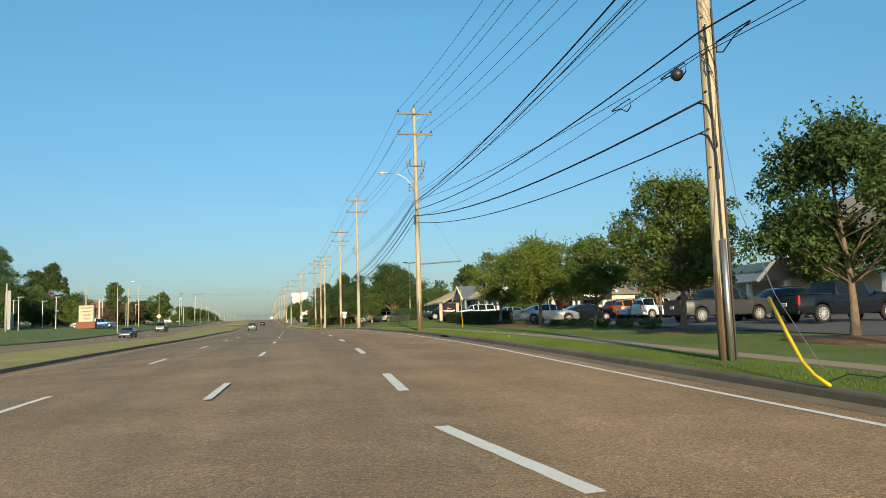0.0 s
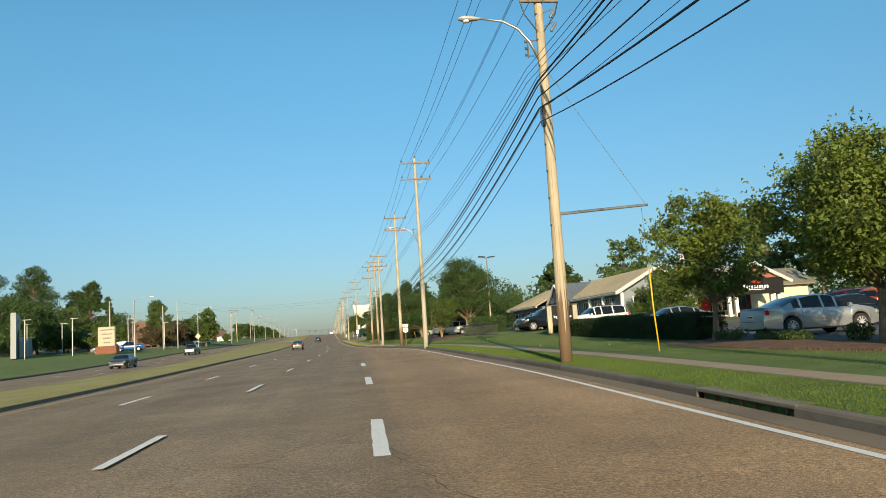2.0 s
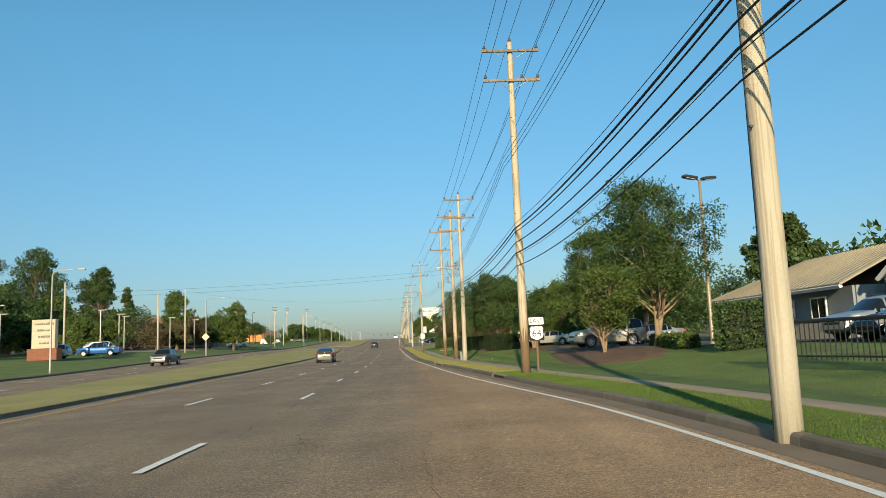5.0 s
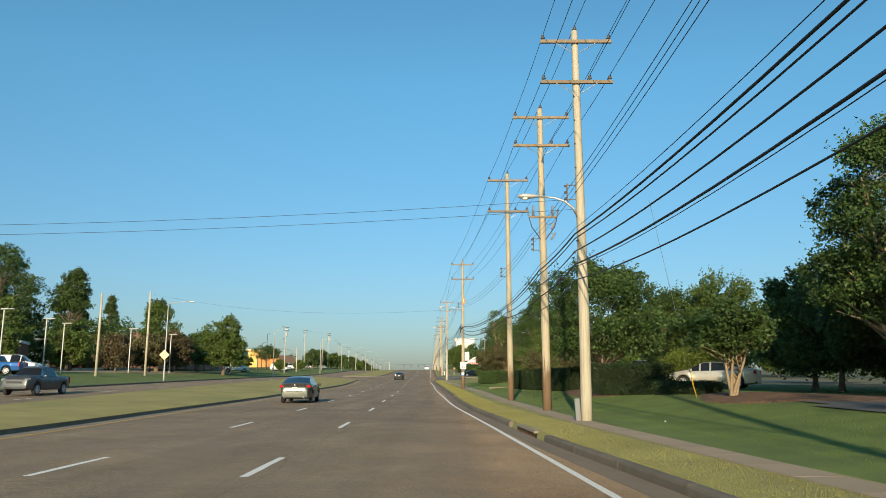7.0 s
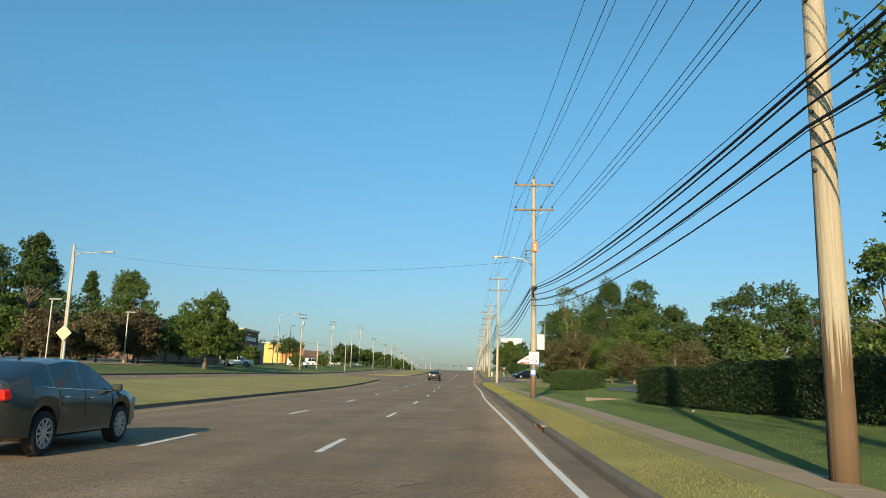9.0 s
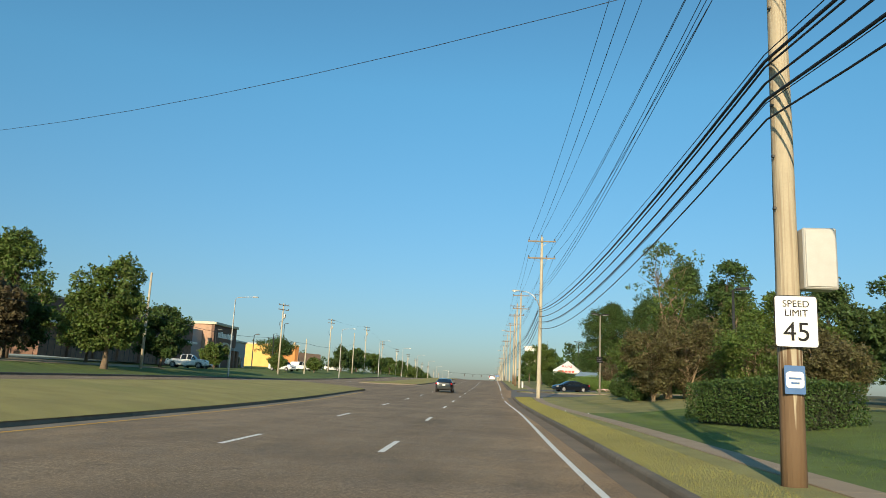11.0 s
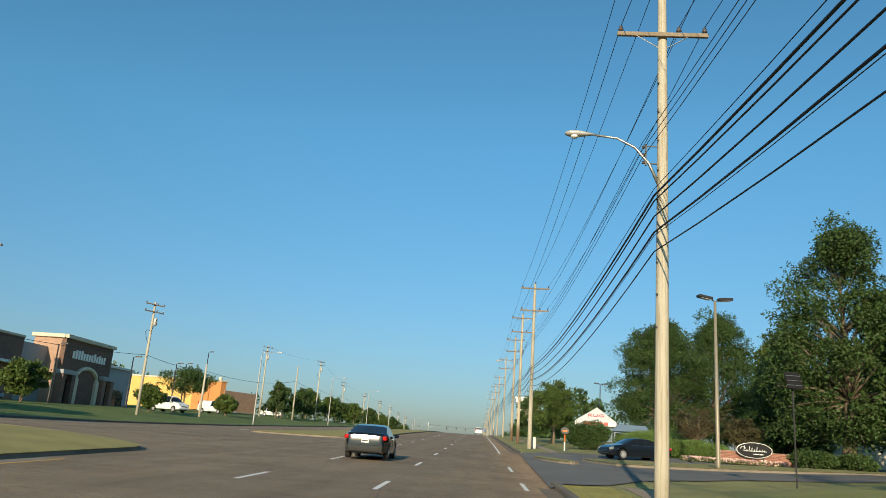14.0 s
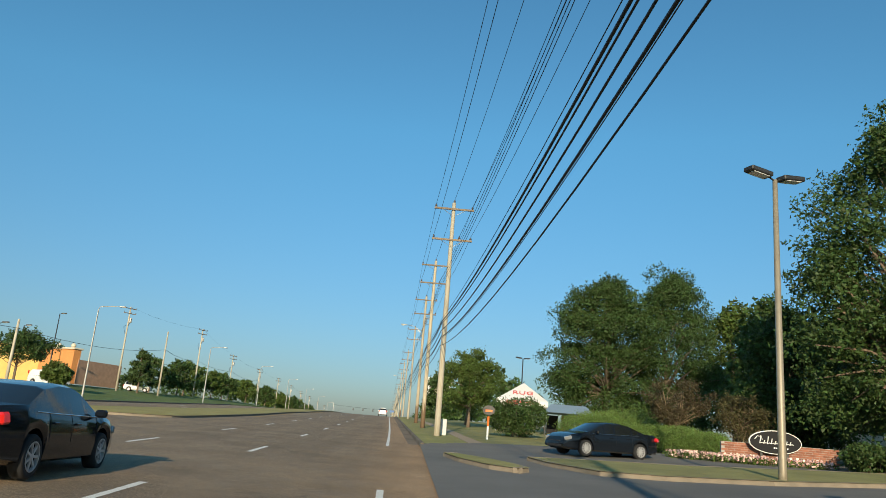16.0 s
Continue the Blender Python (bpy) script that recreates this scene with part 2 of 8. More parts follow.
GRASS = material("grass", (0.108, 0.155, 0.027), 0.95, spread=0.35, scale=0.7, fine=30, bump=0.9, depth=0.05, stain=(0.14, 0.165, 0.038), fleck=(0.07, 0.115, 0.020))
DRY_GRASS = material("dry_grass", (0.262, 0.243, 0.082), 0.95, spread=0.28, scale=0.6, fine=30, bump=0.8, depth=0.05, stain=(0.20, 0.215, 0.05), fleck=(0.31, 0.27, 0.10))
BLADE = material("grass_blades", (0.094, 0.145, 0.027), 0.9, spread=0.3, scale=0.5, fine=8, bump=0, island=0.06, through_leaf=0.1, spec=0.15)
BLADE_DRY = material("dry_grass_blades", (0.222, 0.212, 0.068), 0.9, spread=0.3, scale=0.5, fine=8, bump=0, island=0.06, through_leaf=0.1, spec=0.15)
MEDIAN_GRASS = material("median_grass", (0.310, 0.262, 0.078), 0.95, spread=0.25, scale=0.5, fine=24, bump=0.7, depth=0.04, stain=(0.22, 0.22, 0.055), fleck=(0.38, 0.31, 0.12))
EARTH = material("far_ground", (0.11, 0.105, 0.045), 0.95, spread=0.4, scale=0.05, fine=2, bump=0.4, depth=0.1, stain=(0.07, 0.09, 0.03))
MULCH = material("mulch", (0.135, 0.072, 0.040), 0.95, spread=0.55, scale=2.2, fine=14, bump=1.0, depth=0.1, fleck=(0.30, 0.19, 0.115))
def pole_timber(name, base, dark, worn=1.0):
    """Weathered round timber: long grain, drying checks, knots and stains."""
    m = material(name, base, 0.85, spread=0.12, scale=0.7, fine=26, bump=0, stain=tuple(c * 0.75 for c in base), per_object=0.13)
    n, link = m.node_tree.nodes, m.node_tree.links.new
    b = n["Principled BSDF"]
    old = b.inputs["Base Color"].links[0].from_socket
    mp = n.new("ShaderNodeMapping")
    mp.inputs["Scale"].default_value = (22, 22, 0.55)
    link(n["Texture Coordinate"].outputs["Object"], mp.inputs[0])
    grain = n.new("ShaderNodeTexNoise")
    grain.inputs["Scale"].default_value, grain.inputs["Detail"].default_value, grain.inputs["Distortion"].default_value = 1.0, 5.0, 0.35
    link(mp.outputs[0], grain.inputs["Vector"])
    knots = n.new("ShaderNodeTexVoronoi")
    knots.inputs["Scale"].default_value = 1.0
    mp2 = n.new("ShaderNodeMapping")
    mp2.inputs["Scale"].default_value = (3.2, 3.2, 0.9)
    link(n["Texture Coordinate"].outputs["Object"], mp2.inputs[0])
    link(mp2.outputs[0], knots.inputs["Vector"])
    col = old
    for src, lo, hi in ((grain.outputs["Fac"], 0.47, 0.36), (knots.outputs["Distance"], 0.16, 0.07)):
        r = n.new("ShaderNodeMapRange")
        r.inputs[1].default_value, r.inputs[2].default_value = lo, hi
        link(src, r.inputs[0])
        x = n.new("ShaderNodeMix")
        x.data_type = "RGBA"
        x.inputs[7].default_value = (*dark, 1)
        link(r.outputs[0], x.inputs[0])
        link(col, x.inputs[6])
        col = x.outputs[2]
    # splintered, rust-brown foot
    sep = n.new("ShaderNodeSeparateXYZ")
    link(n["Texture Coordinate"].outputs["Object"], sep.inputs[0])
    edge = n.new("ShaderNodeMath")
    edge.operation = "MULTIPLY_ADD"
    edge.inputs[1].default_value = 3.6
    link(grain.outputs["Fac"], edge.inputs[0])
    foot = n.new("ShaderNodeMapRange")
    foot.inputs[1].default_value, foot.inputs[2].default_value = 1.15, 0.75
    foot.inputs[4].default_value = 0.9 * worn
    minus = n.new("ShaderNodeMath")
    minus.operation = "SUBTRACT"
    minus.inputs[1].default_value = 2.6
    link(sep.outputs["Z"], edge.inputs[2])
    link(edge.outputs[0], minus.inputs[0])
    link(minus.outputs[0], foot.inputs[0])
    x = n.new("ShaderNodeMix")
    x.data_type = "RGBA"
    x.inputs[7].default_value = (0.12, 0.066, 0.030, 1)
    link(foot.outputs[0], x.inputs[0])
    link(col, x.inputs[6])
    link(x.outputs[2], b.inputs["Base Color"])
    bn = n.new("ShaderNodeBump")
    bn.inputs["Strength"].default_value, bn.inputs["Distance"].default_value = 0.7, 0.02
    link(grain.outputs["Fac"], bn.inputs["Height"])
    link(bn.outputs[0], b.inputs["Normal"])
    return m


POLE_WOOD = pole_timber("pole_wood", (0.44, 0.375, 0.265), (0.315, 0.25, 0.17))
POLE_GREY = pole_timber("pole_wood_grey", (0.46, 0.415, 0.32), (0.345, 0.29, 0.205), 0.0)
ARM_WOOD = material("arm_wood", (0.22, 0.17, 0.12), 0.9, spread=0.25, scale=3, fine=40, bump=0.4, per_object=0.15)
IRON = material("dark_iron", (0.06, 0.058, 0.055), 0.5, 0.6, spread=0.25, bump=0.1)
STEEL = material("galvanised_steel", (0.42, 0.42, 0.40), 0.42, 0.85, spread=0.15, scale=5, fine=60, bump=0.1)
WIRE = material("black_cable", (0.012, 0.012, 0.014), 0.55, spread=0.2, bump=0)
PORCELAIN = material("glazed_porcelain", (0.10, 0.085, 0.08), 0.15, spread=0.2, bump=0, coat=0.5)
GREY_PORCELAIN = material("grey_porcelain", (0.17, 0.175, 0.18), 0.3, spread=0.1, bump=0)
LAMP_GREY = material("lamp_housing", (0.44, 0.43, 0.40), 0.45, 0.2, spread=0.08, bump=0.05)
LENS = material("lamp_lens", (0.70, 0.70, 0.68), 0.2, spread=0.05, bump=0)
WHITE_PAINT = material("white_paint", (0.74, 0.72, 0.68), 0.55, spread=0.06, scale=2, fine=40, bump=0.06)
CREAM = material("cream_stucco", (0.62, 0.55, 0.42), 0.85, spread=0.08, scale=1, fine=30, bump=0.25)
YELLOW_WALL = material("yellow_stucco", (0.72, 0.44, 0.13), 0.85, spread=0.10, scale=0.8, fine=30, bump=0.2)
ORANGE_WALL = material("orange_stucco", (0.62, 0.26, 0.08), 0.85, spread=0.10, scale=0.8, fine=30, bump=0.2)
BRICK = material("brown_brick", (0.21, 0.12, 0.085), 0.85, spread=0.25, scale=2, fine=25, bump=0.4, per_object=0.25)
BRICK_RED = material("red_brick", (0.27, 0.105, 0.062), 0.85, spread=0.22, scale=2, fine=25, bump=0.4, per_object=0.25)
MORTAR = material("mortar", (0.38, 0.34, 0.29), 0.95, spread=0.12, bump=0.3)
SIDING = material("grey_blue_siding", (0.22, 0.25, 0.27), 0.7, spread=0.08, scale=1.5, fine=30, bump=0.1)
TAN_SIDING = material("tan_siding", (0.46, 0.40, 0.30), 0.75, spread=0.1, scale=1.5, fine=30, bump=0.1)
ROOF_METAL = material("tan_metal_roof", (0.40, 0.35, 0.25), 0.45, 0.35, spread=0.12, scale=0.8, fine=20, bump=0.1, stain=(0.30, 0.26, 0.19))
ROOF_GREY = material("grey_metal_roof", (0.26, 0.28, 0.29), 0.4, 0.5, spread=0.12, scale=0.8, fine=20, bump=0.1)
DARK_PANEL = material("dark_panel", (0.016, 0.015, 0.016), 0.65, spread=0.2, bump=0.05, spec=0.15)
RED_PAINT = material("red_paint", (0.52, 0.03, 0.02), 0.4, spread=0.12, bump=0)
BLACK_PAINT = material("black_paint", (0.02, 0.02, 0.022), 0.45, spread=0.2, bump=0.05)
BLUE_PAINT = material("blue_paint", (0.05, 0.13, 0.30), 0.5, spread=0.1, bump=0)
YELLOW_PLASTIC = material("yellow_plastic", (0.78, 0.50, 0.015), 0.4, spread=0.08, bump=0)
ORANGE_PLASTIC = material("orange_plastic", (0.75, 0.17, 0.02), 0.45, spread=0.08, bump=0)
SIGN_WHITE = material("sign_white", (0.80, 0.79, 0.75), 0.4, spread=0.03, bump=0)
SIGN_YELLOW = material("sign_yellow", (0.78, 0.58, 0.30), 0.4, spread=0.05, bump=0)
SIGN_BLACK = material("sign_black", (0.012, 0.012, 0.013), 0.6, spread=0.1, bump=0, spec=0.2)
TYRE = material("tyre_rubber", (0.018, 0.018, 0.019), 0.85, spread=0.2, bump=0.2)
ALLOY = material("alloy", (0.55, 0.55, 0.56), 0.4, 0.35, spread=0.06, bump=0)
CHROME = material("chrome", (0.75, 0.75, 0.76), 0.1, 1.0, spread=0.03, bump=0)
TRIM_BLACK = material("black_trim", (0.02, 0.02, 0.021), 0.6, spread=0.15, bump=0.05)
CAR_GLASS = material("tinted_glass", (0.012, 0.014, 0.014), 0.06, spread=0.05, bump=0, spec=0.45, trans=0.15)
SHOP_GLASS = material("shop_glass", (0.03, 0.035, 0.04), 0.05, spread=0.1, bump=0, spec=0.8, trans=0.3)
TAIL_RED = material("tail_lamp_red", (0.55, 0.015, 0.012), 0.12, spread=0.08, bump=0, coat=1.0)
HEAD_LAMP = material("head_lamp", (0.32, 0.33, 0.34), 0.08, 0.3, spread=0.05, bump=0, coat=1.0)
CANVAS = material("tent_canvas", (0.70, 0.70, 0.69), 0.8, spread=0.06, bump=0.1)
CANVAS_BLUE = material("blue_canvas", (0.20, 0.28, 0.36), 0.8, spread=0.1, bump=0.1)
BARK = material("bark", (0.17, 0.125, 0.085), 0.95, spread=0.35, scale=4, fine=30, bump=0.9, depth=0.04)
BARK_PALE = material("pale_bark", (0.25, 0.185, 0.115), 0.9, spread=0.25, scale=4, fine=30, bump=0.6, depth=0.03)


def leaf_material(name, base, spread=0.35):
    return material(name, base, 0.55, spread=spread, scale=0.5, fine=3, bump=0, island=0.35, spec=0.3, through_leaf=0.28)


LEAF = leaf_material("leaf_green", (0.092, 0.140, 0.030))
LEAF_LIGHT = leaf_material("leaf_light", (0.130, 0.175, 0.030))
LEAF_DARK = leaf_material("leaf_dark", (0.060, 0.105, 0.028))
# the dark leaf again, dimmed: the shade over these hedges is in the colour
LEAF_HEDGE_SHADE = leaf_material("leaf_hedge_shade", (0.032, 0.055, 0.018))
LEAF_PINE = leaf_material("needles", (0.062, 0.102, 0.030))
LEAF_RUST = leaf_material("leaf_rust", (0.105, 0.085, 0.042))
LEAF_BROWN = leaf_material("leaf_brown", (0.115, 0.105, 0.044))
LEAF_JUNIPER = leaf_material("leaf_juniper", (0.15, 0.235, 0.055))
PETALS = material("petals", (0.72, 0.48, 0.42), 0.7, spread=0.3, bump=0, island=0.5)


# ---- mesh helpers ----
def finish(bm, name, mat, smooth=False):
    me = bpy.data.meshes.new(name)
    bm.to_mesh(me)
    bm.free()
    for m in mat if isinstance(mat, (list, tuple)) else (mat,):
        me.materials.append(m)
    if smooth:
        me.polygons.foreach_set("use_smooth", [True] * len(me.polygons))
    return me


def part(name, bm, mat, parent=None, label="", smooth=False, at=None):
    me = bm if isinstance(bm, bpy.types.Mesh) else finish(bm, name, mat, smooth)
    ob = new(name, me)
    if parent is not None:
        ob.parent = parent
    if at is not None:
        ob.matrix_basis = at
    if label:
        ob["label"] = label
    return ob


def thing(name, label, category, at=None, group="", kind=""):
    ob = new(name)
    ob.empty_display_size = 0.2
    if at is not None:
        ob.matrix_basis = at
    return tagged(ob, label, category, group, kind)


def box(bm, size, at=(0, 0, 0), turn=(0, 0, 0), bevel=0.0, taper=1.0):
    made = bmesh.ops.create_cube(bm, size=1.0)["verts"]
    for v in made:
        if v.co.z > 0 and taper != 1.0:
            v.co.x *= taper
            v.co.y *= taper
        v.co = Vector((v.co.x * size[0], v.co.y * size[1], v.co.z * size[2]))
    if bevel:
        edges = list({e for v in made for e in v.link_edges})
        got = bmesh.ops.bevel(bm, geom=edges, offset=bevel, segments=1, affect="EDGES", profile=0.7)
        made = list({v for f in got["faces"] for v in f.verts} | {v for v in made if v.is_valid})
    m = pose(*at, *turn)
    for v in made:
        v.co = m @ v.co
    return bm


def tube(bm, points, radii, sides=8, caps=True):
    """A tube along points, with a radius at each."""
    pts = [Vector(p) for p in points]
    if isinstance(radii, (int, float)):
        radii = [radii] * len(pts)
    rings = []
    ref = Vector((0.31, 0.17, 0.94)).normalized()
    for i, p in enumerate(pts):
        d = (pts[min(i + 1, len(pts) - 1)] - pts[max(i - 1, 0)]).normalized()
        if abs(d.dot(ref)) > 0.95:
            ref = Vector((0.95, 0.1, 0.2)).normalized()
        a = d.cross(ref).normalized()
        b = d.cross(a)
        rings.append([bm.verts.new(p + radii[i] * (math.cos(2 * math.pi * k / sides) * a + math.sin(2 * math.pi * k / sides) * b)) for k in range(sides)])
    for r, q in zip(rings, rings[1:]):
        for k in range(sides):
            bm.faces.new((r[k], r[(k + 1) % sides], q[(k + 1) % sides], q[k]))
    if caps:
        bm.faces.new(rings[0][::-1])
        bm.faces.new(rings[-1])
    return bm


def lathe(bm, profile, sides=12, at=None):
    """A turned shape: profile is (radius, z) from bottom to top, round the z axis."""
    m = at or Matrix()
    rings = [[bm.verts.new(m @ Vector((r * math.cos(2 * math.pi * k / sides), r * math.sin(2 * math.pi * k / sides), z))) for k in range(sides)] for r, z in profile]
    for r, q in zip(rings, rings[1:]):
        for k in range(sides):
            bm.faces.new((r[k], r[(k + 1) % sides], q[(k + 1) % sides], q[k]))
    bm.faces.new(rings[0][::-1])
    bm.faces.new(rings[-1])
    return bm


def slab(bm, outline, z0, z1):
    """A flat piece with the given outline [(x, y)], from z0 to z1 (numbers or functions of x, y)."""
    f0 = z0 if callable(z0) else (lambda x, y: z0)
    f1 = z1 if callable(z1) else (lambda x, y: z1)
    lo = [bm.verts.new((x, y, f0(x, y))) for x, y in outline]
    hi = [bm.verts.new((x, y, f1(x, y))) for x, y in outline]
    n = len(outline)
    bm.faces.new(lo[::-1])
    bm.faces.new(hi)
    for k in range(n):
        bm.faces.new((lo[k], lo[(k + 1) % n], hi[(k + 1) % n], hi[k]))
    return bm


def strip(bm, left, right, ys, up=0.0):
    """A sheet between two lines x = left(y) and x = right(y), lying on the road."""
    rows = [(bm.verts.new((left(y), y, surf(left(y), y) + up)), bm.verts.new((right(y), y, surf(right(y), y) + up))) for y in ys]
    for (a, b), (c, d) in zip(rows, rows[1:]):
        bm.faces.new((a, b, d, c))
    return bm


def steps(a, b, d):
    n = max(1, round((b - a) / d))
    return [a + (b - a) * k / n for k in range(n + 1)]


def quads(name, centres, us, vs, mat):
    """A mesh of many flat four-cornered pieces, with centres and half-axes as arrays."""
    n = len(centres)
    verts = np.stack([centres - us - vs, centres + us - vs * 0.6, centres + us * 0.3 + vs, centres - us + vs * 0.5], 1).reshape(-1, 3)
    me = bpy.data.meshes.new(name)
    me.vertices.add(4 * n)
    me.vertices.foreach_set("co", verts.astype(np.float32).ravel())
    me.loops.add(4 * n)
    me.loops.foreach_set("vertex_index", np.arange(4 * n, dtype=np.int32))
    me.polygons.add(n)
    me.polygons.foreach_set("loop_start", np.arange(0, 4 * n, 4, dtype=np.int32))
    me.update(calc_edges=True)
    me.materials.append(mat)
    return me


def leaves(name, centres, us, vs, mat):
    """A mesh of many small pointed leaves, with centres and half-axes as arrays."""
    n = len(centres)
    verts = np.stack([centres - us, centres + us * 0.55 + vs, centres + us * 0.75 - vs], 1).reshape(-1, 3)
    me = bpy.data.meshes.new(name)
    me.vertices.add(3 * n)
    me.vertices.foreach_set("co", verts.astype(np.float32).ravel())
    me.loops.add(3 * n)
    me.loops.foreach_set("vertex_index", np.arange(3 * n, dtype=np.int32))
    me.polygons.add(n)
    me.polygons.foreach_set("loop_start", np.arange(0, 3 * n, 3, dtype=np.int32))
    me.update(calc_edges=True)
    me.materials.append(mat)
    return me


def turned(n, rng, flat=0.0):
    """n pairs of random unit axes at right angles; flat leans them towards the level."""
    a = rng.normal(size=(n, 3))
    a[:, 2] *= 1 - flat
    a /= np.linalg.norm(a, axis=1, keepdims=True)
    b = np.cross(a, rng.normal(size=(n, 3)))
    b /= np.linalg.norm(b, axis=1, keepdims=True)
    return a, b

# ---- ground, road and pavement ----
def build_ground():
    ys = [-400, -200, -120] + steps(-80, 420, 2.5) + [440, 470, 500, 550, 600, 680, 780, 900, 1050, 1250, 1500, 2000, 2700, 3500]
    offs_r = [0.15, 1.2, 2.4, 3.4, 4.6, 6, 7.5, 9, 10.5, 12.5, 15, 18, 22, 28, 36, 50, 80, 140, 260, 500, 1200, 3000]
    offs_l = [3000, 1200, 500, 260, 140, 90, 60, 45, 34, 26, 20, 15, 11, 8, 5.5, 3.5, 2, 1, 0.15]
    bm = bmesh.new()
    rows = []
    for y in ys:
        f, k = FAR_KERB(y), kerb_x(y)
        xs = [f - o for o in offs_l] + [f - 0.1, f + (k - f) * 0.33, f + (k - f) * 0.66, k + 0.1] + [k + o for o in offs_r]
        row = []
        for n, x in enumerate(xs):
            inner = len(offs_l) <= n < len(offs_l) + 4
            row.append(bm.verts.new((x, y, (surf(x, y) - (0.08 if n in (len(offs_l), len(offs_l) + 3) else 0.6)) if inner else ground_z(x, y))))
        rows.append(row)
    green = len(offs_l) + 3
    for r, (a, b) in enumerate(zip(rows, rows[1:])):
        for n in range(len(a) - 1):
            face = bm.faces.new((a[n], a[n + 1], b[n + 1], b[n]))
            y, o = ys[r], n - green
            if 0 <= o <= 2 and y > 112:
                face.material_index = 1          # the verge between kerb and pavement, burnt by the sun
            elif o > 12 or n < 7:
                face.material_index = 2
            elif o > 2 and y > 222:
                face.material_index = 1
            face.smooth = True
    ob = part("ground", bm, [GRASS, DRY_GRASS, EARTH])
    tagged(ob, "mown lawns and verges, green and sun-burnt", "ground", kind="structure")


build_ground()
ROAD_YS = steps(-80, 420, 2.5) + [440, 470, 500, 550, 600, 680, 780, 900, 1050, 1300, 1600, 2200, 3000]
bm = bmesh.new()
lane = bm.verts.layers.float.new("lane")
rows = []
for y in ROAD_YS:
    f, k, b = FAR_KERB(y), kerb_x(y), line_b(y)
    near = 0.45 * (1 - step(y, 20, 52))
    row = []
    for x, v in ((f, 0.1), (MEDIAN_L(y), 0.1), (MEDIAN_R(y), 0.1), (b - 2.0, 0.0), (b + 1.5, 0.05), (b + 3.1, 0.2), (b + 4.3, 0.85), (b + 5.6, 1.0), (k, 1.0)):
        w = bm.verts.new((min(x, k - 0.01 * (k > x)) if x < k else k, y, surf(x, y)))
        w[lane] = max(v, near if x > f + 12 else 0.1)
        row.append(w)
    rows.append(row)
for p, q in zip(rows, rows[1:]):
    for n in range(len(p) - 1):
        if (p[n].co - p[n + 1].co).length > 1e-4 or (q[n].co - q[n + 1].co).length > 1e-4:
            bm.faces.new((p[n], p[n + 1], q[n + 1], q[n]))
road = tagged(part("road", bm, ASPHALT), "brown-grey worn asphalt of a wide divided road", "road", kind="structure")
bm = bmesh.new()
strip(bm, lambda y: kerb_x(y) - 0.5, lambda y: kerb_x(y), [y for y in ROAD_YS if y <= ENTRY0] , 0.004)
part("gutter", bm, GUTTER, road, "dirty concrete gutter")
bm = bmesh.new()
strip(bm, lambda y: kerb_x(y) - 0.5, lambda y: kerb_x(y), [y for y in ROAD_YS if y >= ENTRY1 and y < 600], 0.004)
part("gutter", bm, GUTTER, road, "dirty concrete gutter")


def frame_on(x, y, ahead, up=0.0, zf=None):
    """A pose on the road with +y along the way to ahead (x, y)."""
    zf = zf or surf
    a = Vector((x, y, zf(x, y) + up))
    b = Vector((ahead[0], ahead[1], zf(*ahead) + up))
    d = (b - a).normalized()
    r = d.cross(Vector((0, 0, 1))).normalized()
    m = Matrix((r, d, r.cross(d))).transposed().to_4x4()
    m.translation = a
    return m


def worn_stroke(length, width, seed):
    """A painted stroke with slightly ragged edges."""
    rng, bm = random.Random(seed), bmesh.new()
    n = 12
    rows = []
    for k in range(n + 1):
        y = length * k / n
        w = width / 2
        rows.append([bm.verts.new((-w + rng.uniform(-0.008, 0.008), y + (rng.uniform(-.02, .02)), 0)), bm.verts.new((w + rng.uniform(-0.008, 0.008), y + rng.uniform(-.02, .02), 0))])
    for (a, b), (c, d) in zip(rows, rows[1:]):
        bm.faces.new((a, b, d, c))
    return finish(bm, "dash", WHITE_LINE)


DASHES = [worn_stroke(3.0, 0.14, s) for s in range(3)]
dash_ends = [16.6 + 12.19 * k for k in range(-4, 5)] + [78.6, 91.8] + [105.05 + 12.15 * k for k in range(0, 9)] + [215.3] + [228.75 + 12.19 * k for k in range(0, 40)]
for n, y in enumerate(dash_ends):
    for off in (0.0, -3.46):
        lx = (lambda v, o=off: line_b(v) + o)
        part("lane_dash", DASHES[n % 3], None, road, at=frame_on(lx(y - 3.0), y - 3.0, (lx(y), y), 0.006))
WIDE_DASHES = [worn_stroke(3.7, 0.20, s + 9) for s in range(3)]
part("lane_dash", WIDE_DASHES[1], None, road, at=frame_on(2.40, 5.65, (1.99, 8.85), 0.006))
for n, y in enumerate([17.2, 28.9, 40.9, 53.2, 66.0]):
    lx = (lambda v: line_b(v) + 3.42 - 0.002 * max(0, v - 40))
    part("lane_dash", WIDE_DASHES[n % 3], None, road, at=frame_on(lx(y - 3.7), y - 3.7, (lx(y), y), 0.006))
for n, y in enumerate([100 + 12.19 * k for k in range(0, 30)]):
    for off in (3.6, 7.2):
        lx = (lambda v, o=off: FAR_KERB(v) + o)
        part("lane_dash", DASHES[n % 3], None, road, at=frame_on(lx(y - 3.0), y - 3.0, (lx(y), y), 0.006))


def line_strip(off, width, a, b, mat, name, label):
    bm = bmesh.new()
    strip(bm, lambda y: off(y) - width / 2, lambda y: off(y) + width / 2, steps(a, b, 2.0), 0.006)
    part(name, bm, mat, road, label)


